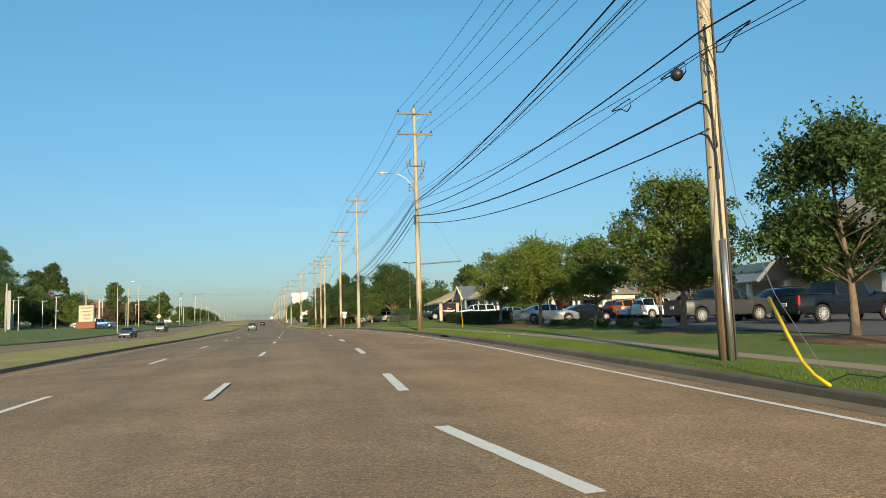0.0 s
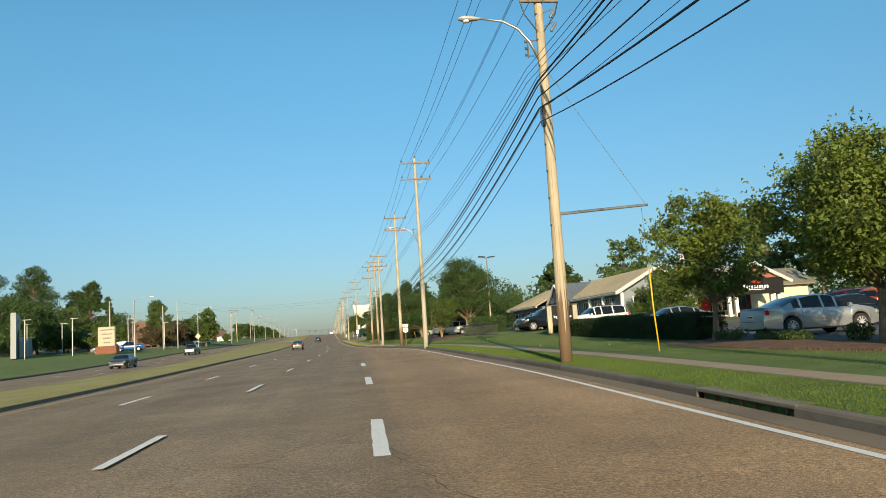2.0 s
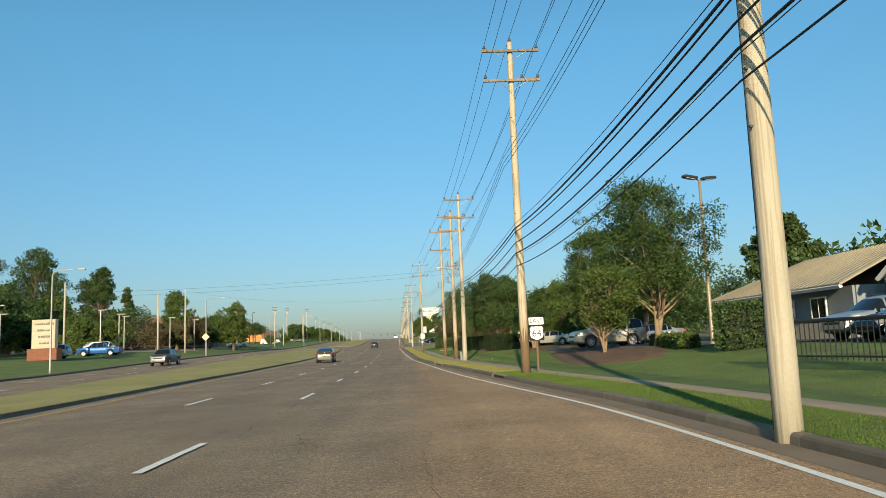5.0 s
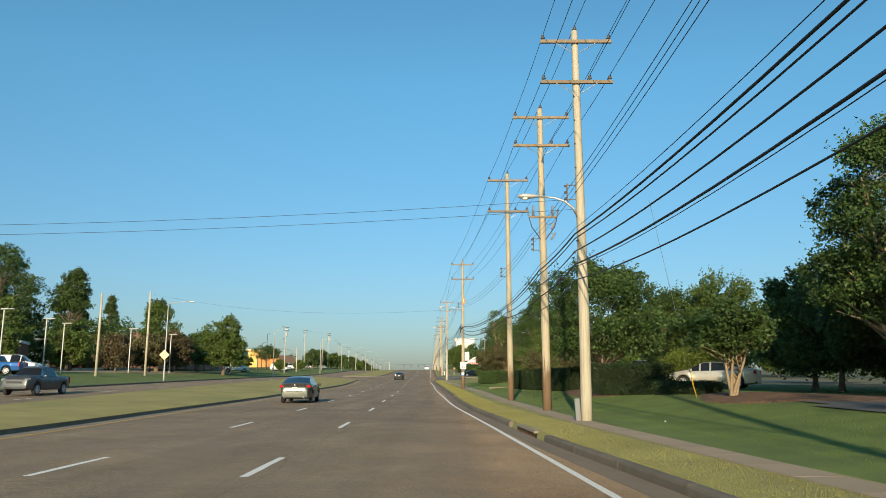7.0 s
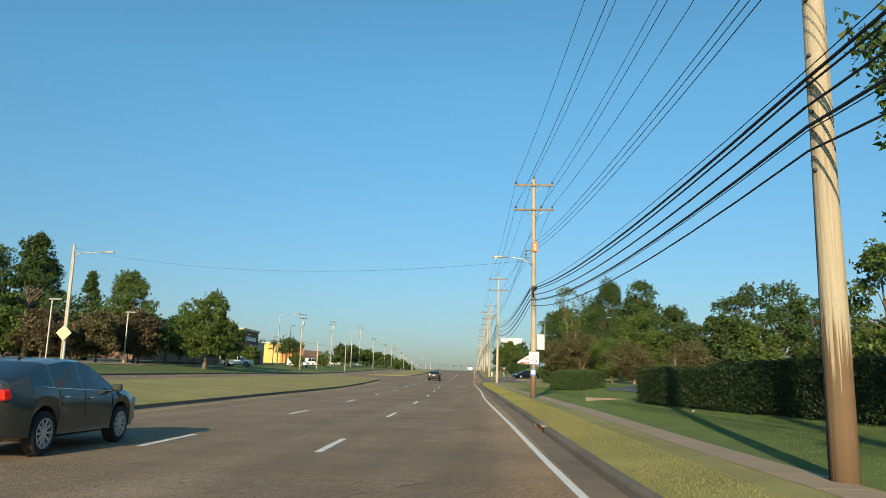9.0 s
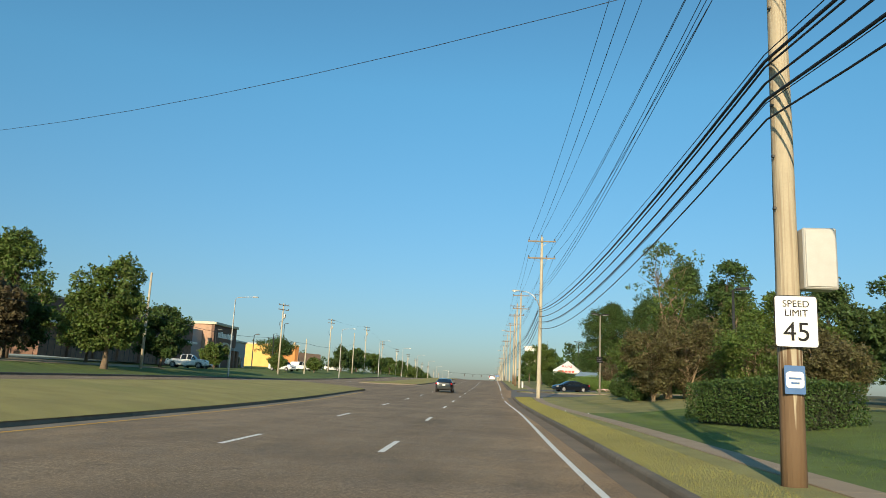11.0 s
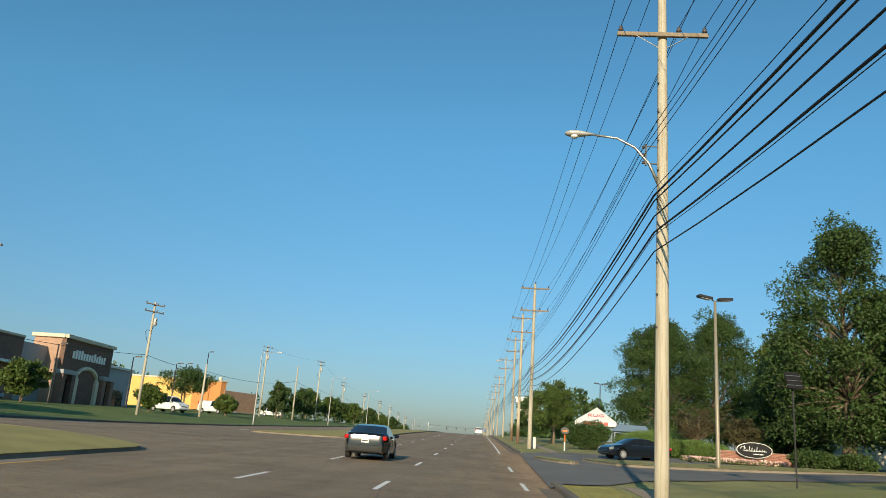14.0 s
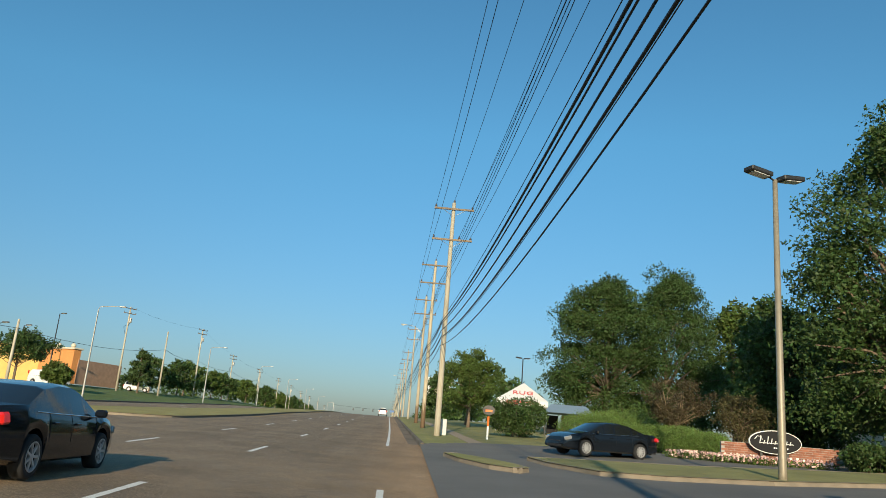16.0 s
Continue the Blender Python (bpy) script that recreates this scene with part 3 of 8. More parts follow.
line_strip(edge_x, 0.13, -40, 246, WHITE_LINE, "edge_line", "solid white edge line")
line_strip(edge_x, 0.13, 263, 267, WHITE_LINE, "edge_line", "white edge dash")
line_strip(edge_x, 0.13, 253.5, 256.5, WHITE_LINE, "edge_line", "white edge dash")
line_strip(edge_x, 0.13, 284, 620, WHITE_LINE, "edge_line", "solid white edge line")
line_strip(lambda y: MEDIAN_R(y) + 0.40, 0.54, -60, 252, KERB, "gutter", "grey concrete gutter along the median")
line_strip(lambda y: MEDIAN_R(y) + 0.76, 0.15, -60, 252, YELLOW_LINE, "yellow_line", "solid yellow median line")
line_strip(lambda y: MEDIAN_R(y) + 0.65, 0.13, 314, 620, YELLOW_LINE, "yellow_line", "solid yellow median line")


CRACK_DARK = material("crack_dirt", (0.062, 0.047, 0.035), 0.95, spread=0.3, bump=0.2)


def crack(points, width, seed, name="crack"):
    rng, bm = random.Random(seed), bmesh.new()
    prev = None
    for i, (x, y) in enumerate(points):
        w = width * rng.uniform(0.4, 1.2)
        pair = (bm.verts.new((x - w, y, surf(x - w, y) + 0.005)), bm.verts.new((x + w, y + rng.uniform(-.05, .05), surf(x + w, y) + 0.005)))
        if prev:
            bm.faces.new((prev[0], prev[1], pair[1], pair[0]))
        prev = pair
    part(name, bm, CRACK_DARK, road, "dark crack in the asphalt")


rng = random.Random(5)
for n in range(26):
    y0 = rng.uniform(4, 270)
    x0 = rng.uniform(line_b(y0) - 3, kerb_x(y0) - 0.8)
    pts, x = [], x0
    along = rng.random() < 0.55
    for k in range(rng.randint(10, 40)):
        if along:
            x += rng.uniform(-0.10, 0.10)
            pts.append((x, y0 + 0.22 * k))
        else:
            x += rng.uniform(0.02, 0.16)
            pts.append((x, y0 + 0.12 * k + rng.uniform(-.03, .03)))
    crack(pts, rng.uniform(0.002, 0.005), n)
for y0, y1 in ((92, 128), (128, 152), (205, 250)):
    pts = [(line_b(y) + 0.25 + 0.1 * math.sin(y * 1.3) + rng.uniform(-.03, .03), y) for y in steps(y0, y1, 0.35)]
    crack(pts, 0.006, int(y0), "tar_seam")
for y0, y1 in ((22, 31), (46, 52), (58, 75), (84, 92)):
    pts = [(line_b(y) + 3.78 + 0.07 * math.sin(y * 0.9) + rng.uniform(-.06, .06), y) for y in steps(y0, y1, 0.3)]
    crack(pts, 0.004, int(y0), "tar_seam")


def kerb_mesh(length):
    """A kerb stone with a sloping face, a rounded nose and a rough joint, along +y; the road lies on -x."""
    bm = bmesh.new()
    prof = [(0.0, -0.05), (0.014, 0.11), (0.034, 0.146), (0.07, 0.16), (0.17, 0.162), (0.17, -0.05)]
    rows = [[bm.verts.new((x, y, z)) for x, z in prof] for y in (0.006, length - 0.006)]
    n = len(prof)
    for k in range(n - 1):
        bm.faces.new((rows[0][k], rows[0][k + 1], rows[1][k + 1], rows[1][k]))
    bm.faces.new(rows[0])
    bm.faces.new(rows[1][::-1])
    bmesh.ops.recalc_face_normals(bm, faces=bm.faces)
    return finish(bm, "kerb_stone", KERB_DARK)


KERB_STONE = kerb_mesh(3.0)


def kerb_run(parent, line, a, b, mesh=KERB_STONE, length=3.0, flip=False, skip=()):
    y = a
    while y < b:
        if not any(abs(y + length / 2 - s) < 1.6 for s in skip):
            x0, x1 = line(y), line(y + length)
            if flip:
                part("kerb_stone", mesh, None, parent, at=frame_on(x1, y + length, (x0, y)))
            else:
                part("kerb_stone", mesh, None, parent, at=frame_on(x0, y, (x1, y + length)))
        y += length


INLETS = [39.0, 110.5, 136.5, 172.0]
kerb_e = thing("kerb_east", "long grey concrete kerb, dirty and chipped", "kerb", kind="structure")
kerb_run(kerb_e, kerb_x, -13.5, ENTRY0 - 1.5, skip=INLETS)
kerb_run(kerb_e, kerb_x, ENTRY1 + 0.5, 420)
kerb_w = thing("kerb_west", "far grey concrete kerb", "kerb", kind="structure")
kerb_run(kerb_w, FAR_KERB, 90, 400, flip=True)


def ring_kerb(parent, pts, zf, top=0.15, width=0.16):
    """A kerb round an island, piece by piece."""
    for (x0, y0), (x1, y1) in zip(pts, pts[1:] + pts[:1]):
        d = math.hypot(x1 - x0, y1 - y0)
        bm = bmesh.new()
        prof = [(0.0, -0.06), (0.03, top - 0.06), (0.06, top - 0.01), (0.10, top), (width, top), (width, -0.06)]
        rows = [[bm.verts.new((x, y, z)) for x, z in prof] for y in (0.0, d)]
        for k in range(len(prof) - 1):
            bm.faces.new((rows[0][k], rows[0][k + 1], rows[1][k + 1], rows[1][k]))
        bm.faces.new(rows[0])
        bm.faces.new(rows[1][::-1])
        bmesh.ops.recalc_face_normals(bm, faces=bm.faces)
        part("kerb_stone", bm, KERB, parent, at=frame_on(x0, y0, (x1, y1), 0, zf))


def median(a, b, nose_a, nose_b, label):
    """A grass median with kerbs; its ends are round where nose is set."""
    right = [(MEDIAN_R(y), y) for y in steps(a, b, 4.0)]
    left = [(MEDIAN_L(y), y) for y in steps(a, b, 4.0)][::-1]

    def nose(p, q, sign):
        c, r = ((p[0] + q[0]) / 2, (p[1] + q[1]) / 2), math.dist(p, q) / 2
        got = []
        for k in range(1, 10):
            t = math.pi * k / 10
            got.append((c[0] + r * math.cos(t) * sign, c[1] + sign * min(r, 3.2) * math.sin(t)))
        return got
    outline = right + (nose(right[-1], left[0], 1) if nose_b else []) + left + (nose(right[0], left[-1], -1) if nose_a else [])
    island = thing("median", label, "median", kind="structure")
    mid = lambda x, y: (MEDIAN_R(y) + MEDIAN_L(y)) / 2
    bm = bmesh.new()
    rim = [bm.verts.new((x, y, surf(x, y) + 0.14)) for x, y in outline]
    inner = []
    for x, y in outline:
        cx = mid(x, y)
        yy = min(max(y, a + 1.5), b - 1.5)
        px, pyy = x + (cx - x) * 0.25, y + (yy - y) * 0.5
        inner.append(bm.verts.new((px, pyy, surf(px, pyy) + 0.24)))
    n = len(outline)
    for k in range(n):
        f = bm.faces.new((rim[k], rim[(k + 1) % n], inner[(k + 1) % n], inner[k]))
        f.smooth = True
    bmesh.ops.triangulate(bm, faces=[bm.faces.new(inner)])
    bmesh.ops.recalc_face_normals(bm, faces=bm.faces)
    part("turf", bm, MEDIAN_GRASS, island, "dry yellow-green mown grass")
    ring_kerb(island, outline[::-1], surf)


median(-60, 258, False, True, "long grass median with a dirty concrete kerb and a round end")
median(298, 760, True, False, "grass median with a pale kerb beyond the opening")

# pavement: slabs with joints
pavement = thing("pavement", "narrow concrete pavement of cast slabs beside the road", "pavement", kind="structure")


def slab_mesh():
    bm = bmesh.new()
    box(bm, (1.45, 1.512, 0.1), (0.725, 0.76, -0.04), bevel=0.004)
    return finish(bm, "paving_slab", CONCRETE)


SLAB = slab_mesh()
y = -12.0
while y < 255.0:
    on = lambda x, v: ground_z(x, v) + 0.012
    part("paving_slab", SLAB, None, pavement, at=frame_on(walk_x(y), y, (walk_x(y + 1.52), y + 1.52), 0, on))
    y += 1.52
y = 288.0
while y < 380.0:
    on = lambda x, v: ground_z(x, v) + 0.012
    part("paving_slab", SLAB, None, pavement, at=frame_on(walk_x(y), y, (walk_x(y + 1.52), y + 1.52), 0, on))
    y += 1.52


def inlet(y):
    """A kerb inlet: a rusty throat under a concrete lid."""
    it = thing("storm_drain", "rusty kerb inlet of a storm drain under a concrete lid", "drain", frame_on(kerb_x(y - 1.5), y - 1.5, (kerb_x(y + 1.5), y + 1.5)))
    bm = bmesh.new()
    box(bm, (1.0, 3.1, 0.07), (0.52, 1.5, 0.125), bevel=0.015)
    part("lid", bm, KERB, it, "stained concrete lid")
    bm = bmesh.new()
    box(bm, (0.05, 3.0, 0.16), (0.55, 1.5, 0.01))
    box(bm, (0.5, 0.05, 0.16), (0.30, 0.02, 0.01))
    box(bm, (0.5, 0.05, 0.16), (0.30, 2.98, 0.01))
    part("throat", bm, DARK_PANEL, it)
    for k in range(7):
        bm = bmesh.new()
        box(bm, (0.03, 0.03, 0.15), (0.06, 0.25 + 0.42 * k, 0.015))
        part("bar", bm, RUST, it)


RUST = material("rust", (0.12, 0.05, 0.028), 0.85, 0.2, spread=0.4, scale=5, fine=30, bump=0.4)
for y in INLETS:
    inlet(y)

# the side entrance with its islands
bm = bmesh.new()
out = [(kerb_x(ENTRY0 + 1) - 0.05, ENTRY0 - 2), (2.2, ENTRY0 - 0.5), (4.5, ENTRY0 + 4), (10, ENTRY0 + 9), (20, ENTRY0 + 14), (34, ENTRY0 + 19), (34, 297), (22, 294), (12, 291.5), (5.5, 290), (2.4, 288), (kerb_x(ENTRY1), ENTRY1 + 1)]


def inside(x, y, poly):
    hit = False
    for (x0, y0), (x1, y1) in zip(poly, poly[1:] + poly[:1]):
        if (y0 > y) != (y1 > y) and x < (x1 - x0) * (y - y0) / (y1 - y0) + x0:
            hit = not hit
    return hit


def patch(bm, poly, up, cell=0.8):
    """A sheet laid on the ground over an outline."""
    xs, ys = [p[0] for p in poly], [p[1] for p in poly]
    got = {}

    def at(i, j):
        if (i, j) not in got:
            x, y = min(xs) + i * cell, min(ys) + j * cell
            got[i, j] = bm.verts.new((x, y, ground_z(x, y) + up))
        return got[i, j]
    for i in range(int((max(xs) - min(xs)) / cell) + 1):
        for j in range(int((max(ys) - min(ys)) / cell) + 1):
            if inside(min(xs) + (i + .5) * cell, min(ys) + (j + .5) * cell, poly):
                bm.faces.new((at(i, j), at(i + 1, j), at(i + 1, j + 1), at(i, j + 1)))
    return bm


SIDE = material("side_road_concrete", (0.15, 0.14, 0.125), 0.9, spread=0.15, scale=0.6, fine=40, bump=0.3, stain=(0.105, 0.10, 0.09))
patch(bm, out, 0.035, 0.4)
tagged(part("side_road", bm, SIDE), "grey concrete drive of a shopping centre entrance", "road", kind="structure")


def grass_island(poly, label, mat=DRY_GRASS, top=0.15):
    it = thing("traffic_island", label, "island", kind="structure")
    zf = lambda x, y: ground_z(x, y) + 0.03
    c = (sum(p[0] for p in poly) / len(poly), sum(p[1] for p in poly) / len(poly))
    bm = bmesh.new()
    rim = [bm.verts.new((x, y, zf(x, y) + top - 0.01)) for x, y in poly]
    mid = bm.verts.new((*c, zf(*c) + top + 0.05))
    for k in range(len(poly)):
        bm.faces.new((rim[k], rim[(k + 1) % len(poly)], mid))
    bmesh.ops.recalc_face_normals(bm, faces=bm.faces)
    part("turf", bm, mat, it, "dry mown grass")
    ring_kerb(it, poly[::-1], zf, top)


grass_island([(1.35, 279.0), (1.7, 276.5), (2.4, 274.0), (3.1, 273.0), (3.5, 273.6), (3.3, 275.2), (2.6, 277.4), (1.8, 279.2)], "small kerbed grass island in the entrance")
grass_island([(4.3, 279.3), (4.6, 276.5), (5.5, 273.8), (7.2, 273.3), (10.5, 273.8), (16, 276.0), (24, 279.5), (24, 284.5), (16, 281.5), (10, 279.6), (6, 279.6)], "long kerbed grass tongue between two entrance lanes")

# car parks
def soft_patch(bm, poly, up=0.05, mound=0.10):
    """A low bed with a soft wavering outline, a little raised in its middle."""
    pts = list(poly)
    for _ in range(3):
        pts = [q for (a, b) in zip(pts, pts[1:] + pts[:1]) for q in ((0.75 * a[0] + 0.25 * b[0], 0.75 * a[1] + 0.25 * b[1]), (0.25 * a[0] + 0.75 * b[0], 0.25 * a[1] + 0.75 * b[1]))]
    cx, cy = sum(p[0] for p in pts) / len(pts), sum(p[1] for p in pts) / len(pts)
    rows = []
    for t in (1.0, 0.97, 0.85, 0.7, 0.5, 0.3, 0.1):
        row = []
        for k, (x, y) in enumerate(pts):
            w = t * (1 + 0.02 * math.sin(k * 1.9) + 0.015 * math.sin(k * 0.7))
            px, py = cx + (x - cx) * w, cy + (y - cy) * w
            row.append(bm.verts.new((px, py, ground_z(px, py) + (-0.03 if t == 1.0 else up + mound * (1 - t) + 0.015 * math.sin(3 * px) * math.cos(4 * py)))))
        rows.append(row)
    n = len(pts)
    for a, b in zip(rows, rows[1:]):
        for k in range(n):
            bm.faces.new((a[k], a[(k + 1) % n], b[(k + 1) % n], b[k])).smooth = True
    bm.faces.new(rows[-1])
    bmesh.ops.recalc_face_normals(bm, faces=bm.faces)


for name, poly, label in (("car_park", [(17.0, -5), (17.0, 30), (17.2, 62), (17.6, 74), (20, 79), (60, 79), (60, -5)], "asphalt car park of the shops"),
                          ("car_park", [(13.2, 121), (13.6, 133), (14.2, 138), (20.5, 142), (60, 142), (60, 112), (22, 112)], "asphalt car park beside the restaurant"),
                          ("car_park", [(11.0, 187), (10.2, 203), (40, 224), (40, 180)], "empty asphalt car park behind a hedge")):
    bm = bmesh.new()
    patch(bm, poly, 0.03, 0.5)
    tagged(part(name, bm, LOT), label, "car park", kind="structure")
for poly in ([(12.6, 140.6), (12.9, 143.4), (14.0, 146.6), (16.4, 146.6), (17.6, 141), (17.8, 134.5), (15.4, 134.5), (14.4, 138.0)], [(11.0, 112), (12.0, 122), (13.0, 131), (15.5, 131), (16.5, 118), (15, 110)], [(10.4, 152), (10.6, 166), (14.4, 167), (15.5, 152)],
             [(13.6, 25), (13.9, 28.5), (16.6, 28.5), (16.6, 25)], [(14.2, 43), (14.2, 57), (17.0, 57), (17.0, 43)], [(13.6, 15), (13.9, 20), (16.6, 20), (16.6, 15)]):
    bm = bmesh.new()
    soft_patch(bm, poly)
    tagged(part("mulch_bed", bm, MULCH), "reddish-brown bark mulch bed", "mulch", kind="structure")


# ---- utility poles ----
def insulator(bm, at, s=1.0, sides=10):
    lathe(bm, [(0.012 * s, 0), (0.012 * s, 0.05 * s), (0.075 * s, 0.06 * s), (0.08 * s, 0.09 * s), (0.05 * s, 0.11 * s), (0.06 * s, 0.15 * s), (0.045 * s, 0.19 * s), (0.02 * s, 0.2 * s)], sides, Matrix.Translation(at))
    return bm


INSULATOR = finish(insulator(bmesh.new(), (0, 0, 0)), "insulator", PORCELAIN, True)
ARM_LEN = 2.5


def arm_mesh():
    bm = bmesh.new()
    box(bm, (ARM_LEN, 0.10, 0.12), bevel=0.01)
    return finish(bm, "crossarm", ARM_WOOD)


def brace_mesh():
    bm = bmesh.new()
    for s in (-1, 1):
        tube(bm, [(s * 0.72, 0, -0.05), (s * 0.12, 0.0, -0.42)], 0.014, 5)
    return finish(bm, "brace", STEEL)


ARM, BRACE = arm_mesh(), brace_mesh()
BOLT = finish(box(bmesh.new(), (0.05, 0.06, 0.04), bevel=0.006), "bolt", IRON)


def lamp_arm(parent, z, reach=1.85, rise=1.33):
    """A curved arm to the west with a cobra head."""
    bm = bmesh.new()
    pts = [(-0.1, 0, 0), (-0.18 * reach, 0, 0.41 * rise), (-0.38 * reach, 0, 0.75 * rise), (-0.64 * reach, 0, 0.94 * rise), (-reach, 0, rise)]
    tube(bm, [(x, y, z + h) for x, y, h in pts], [0.045, 0.042, 0.038, 0.034, 0.032], 8)
    arm = part("lamp_arm", bm, STEEL, parent, "curved steel arm", True)
    bm = bmesh.new()
    prof = [(0.0, 0.05, 0.03), (-0.18, 0.09, 0.06), (-0.40, 0.15, 0.09), (-0.62, 0.14, 0.085), (-0.75, 0.06, 0.04)]
    rings = []
    for x, w, h in prof:
        rings.append([bm.verts.new((-reach + x, w * math.cos(a), z + rise + 0.01 + h * math.sin(a))) for a in [2 * math.pi * k / 10 for k in range(10)]])
    for r, q in zip(rings, rings[1:]):
        for k in range(10):
            bm.faces.new((r[k], r[(k + 1) % 10], q[(k + 1) % 10], q[k]))
    bm.faces.new(rings[0][::-1])
    bm.faces.new(rings[-1])
    part("lamp_head", bm, LAMP_GREY, arm, "grey cobra head", True)
    bm = bmesh.new()
    lathe(bm, [(0.02, -0.075), (0.09, -0.06), (0.115, 0.0)], 10, pose(-reach - 0.5, 0, z + rise - 0.05))
    part("lens", bm, LENS, arm, "", True)


def switch_gear(parent, z):
    """A small lower arm with two arresters and potheads."""
    bm = bmesh.new()
    box(bm, (1.25, 0.09, 0.09), (0, -0.15, z), bevel=0.01)
    arm = part("equipment_arm", bm, ARM_WOOD, parent)
    for s in (-1, 1):
        bm = bmesh.new()
        prof = []
        for k in range(5):
            prof += [(0.03, 0.06 * k), (0.055, 0.06 * k + 0.02), (0.03, 0.06 * k + 0.045)]
        lathe(bm, prof, 8, pose(s * 0.62, -0.17, z + 0.05, 0, s * 12))
        part("arrester", bm, GREY_PORCELAIN, arm, "ribbed grey arrester", True)
        bm = bmesh.new()
        lathe(bm, [(0.05, 0), (0.05, 0.42), (0.03, 0.46)], 8, pose(s * 0.42, -0.17, z + 0.05))
        part("cutout", bm, GREY_PORCELAIN, arm, "", True)
        bm = bmesh.new()
        tube(bm, [(s * 0.62, -0.17, z), (s * 0.5, -0.17, z - 0.45), (s * 0.25, -0.15, z - 0.8), (s * 0.10, -0.12, z - 1.0)], 0.02, 6)
        part("lead", bm, WIRE, arm)


def rack(parent, z):
    """A bracket with three spool insulators on the pole's west face."""
    bm = bmesh.new()
    box(bm, (0.04, 0.04, 0.62), (-0.42, 0, z))
    for k in (-0.25, 0.25):
        box(bm, (0.4, 0.03, 0.03), (-0.24, 0, z + k))
    r = part("rack", bm, IRON, parent)
    for k in (-0.22, 0, 0.22):
        bm = bmesh.new()
        lathe(bm, [(0.03, -0.04), (0.055, -0.03), (0.035, 0.0), (0.055, 0.03), (0.03, 0.04)], 8, pose(-0.48, 0, z + k))
        part("spool", bm, PORCELAIN, r, "", True)


def pole(x, y, top_arm, gap=1.55, grey=False, lamp=0.0, rise=1.33, reach=1.85, gear=0.0, racks=0.0, arms=2, name_label="", conduit=False, guard=False, far=False):
    """A tall round pole with its arms; top_arm is the upper arm's height over the base."""
    gz = ground_z(x, y)
    label = name_label or ("weathered grey wooden power pole with two crossarms" if grey else "tan wooden power pole with two crossarms")
    it = thing("utility_pole", label, "power pole", pose(x, y, gz), group="power poles along the road")
    h = top_arm + 0.45
    bm = bmesh.new()
    rng = random.Random(int(y * 7))
    n = 12
    pts = [(0.03 * math.sin(3 * k / n + y), 0.02 * math.cos(2 * k / n + y), -0.3 + (h + 0.3) * k / n) for k in range(n + 1)]
    tube(bm, pts, [0.19 - 0.075 * k / n + rng.uniform(-.004, .004) for k in range(n + 1)], 7 if far else 14)
    part("pole", bm, POLE_GREY if grey else POLE_WOOD, it, "", True)
    for a in range(arms):
        z = top_arm - gap * a
        arm = part("crossarm", ARM, None, it, at=pose(0, -0.17, z))
        part("brace", BRACE, None, arm, at=pose(0, -0.03, 0))
        for ix in ((-1.15, 1.15) if a == 0 else (-1.15, 0.45, 1.15)):
            part("insulator", INSULATOR, None, arm, at=pose(ix, 0, 0.05))
    part("insulator", INSULATOR, None, it, at=pose(0, 0, h))
    if lamp:
        lamp_arm(it, lamp, reach, rise)
    if gear:
        switch_gear(it, gear)
        for k in (0, 1):
            bm = bmesh.new()
            tube(bm, [(0.16, -0.05, gear - 0.35 - 0.45 * k), (0.42, -0.12, gear - 0.25 - 0.45 * k)], 0.018, 5)
            lathe(bm, [(0.03, 0), (0.055, 0.03), (0.04, 0.1), (0.055, 0.17), (0.04, 0.24), (0.055, 0.31), (0.03, 0.36)], 8, pose(0.34, -0.12, gear - 0.55 - 0.45 * k, 0, 32))
            part("fuse_cutout", bm, GREY_PORCELAIN, it, "slanted grey fuse cutout", True)
    if racks:
        rack(it, racks)
    if guard:
        bm = bmesh.new()
        box(bm, (0.17, 0.12, 0.78), (-0.27, -0.02, 0.32), (0, -3, 0), 0.015)
        part("conduit_guard", bm, GREY_PORCELAIN, it, "grey conduit guard")
    if conduit:
        bm = bmesh.new()
        tube(bm, [(-0.05, -0.27, -0.1), (-0.06, -0.25, 2.6)], 0.06, 10)
        part("conduit", bm, STEEL, it, "galvanised steel conduit", True)
        bm = bmesh.new()
        tube(bm, [(-0.06, -0.24, 2.6), (-0.08, -0.215, 5.0), (-0.12, -0.19, 7.4)], 0.022, 6)
        tube(bm, [(0.10, -0.21, 0.0), (0.09, -0.18, 4.0), (0.08, -0.16, 7.8)], 0.018, 6)
        tube(bm, [(0.16, -0.14, 0.0), (0.15, -0.12, 4.0), (0.13, -0.1, 8.5)], 0.018, 6)
        part("riser", bm, IRON, it, "dark riser cables")
    elif not far:
        bm = bmesh.new()
        ang = 2.2
        tube(bm, [(0.19 * math.cos(ang), 0.19 * math.sin(ang) - 0.36 * 0, 0.0), (0.165 * math.cos(ang), 0.165 * math.sin(ang), 4.0), (0.13 * math.cos(ang), 0.13 * math.sin(ang), 9.0)], 0.012, 5)
        part("ground_wire", bm, IRON, it)
    if not far:
        for k in range(9):
            part("bolt", BOLT, None, it, at=pose(-0.16 + 0.007 * k, -0.1, 4.2 + 0.85 * k))
    return it, gz + top_arm, gz


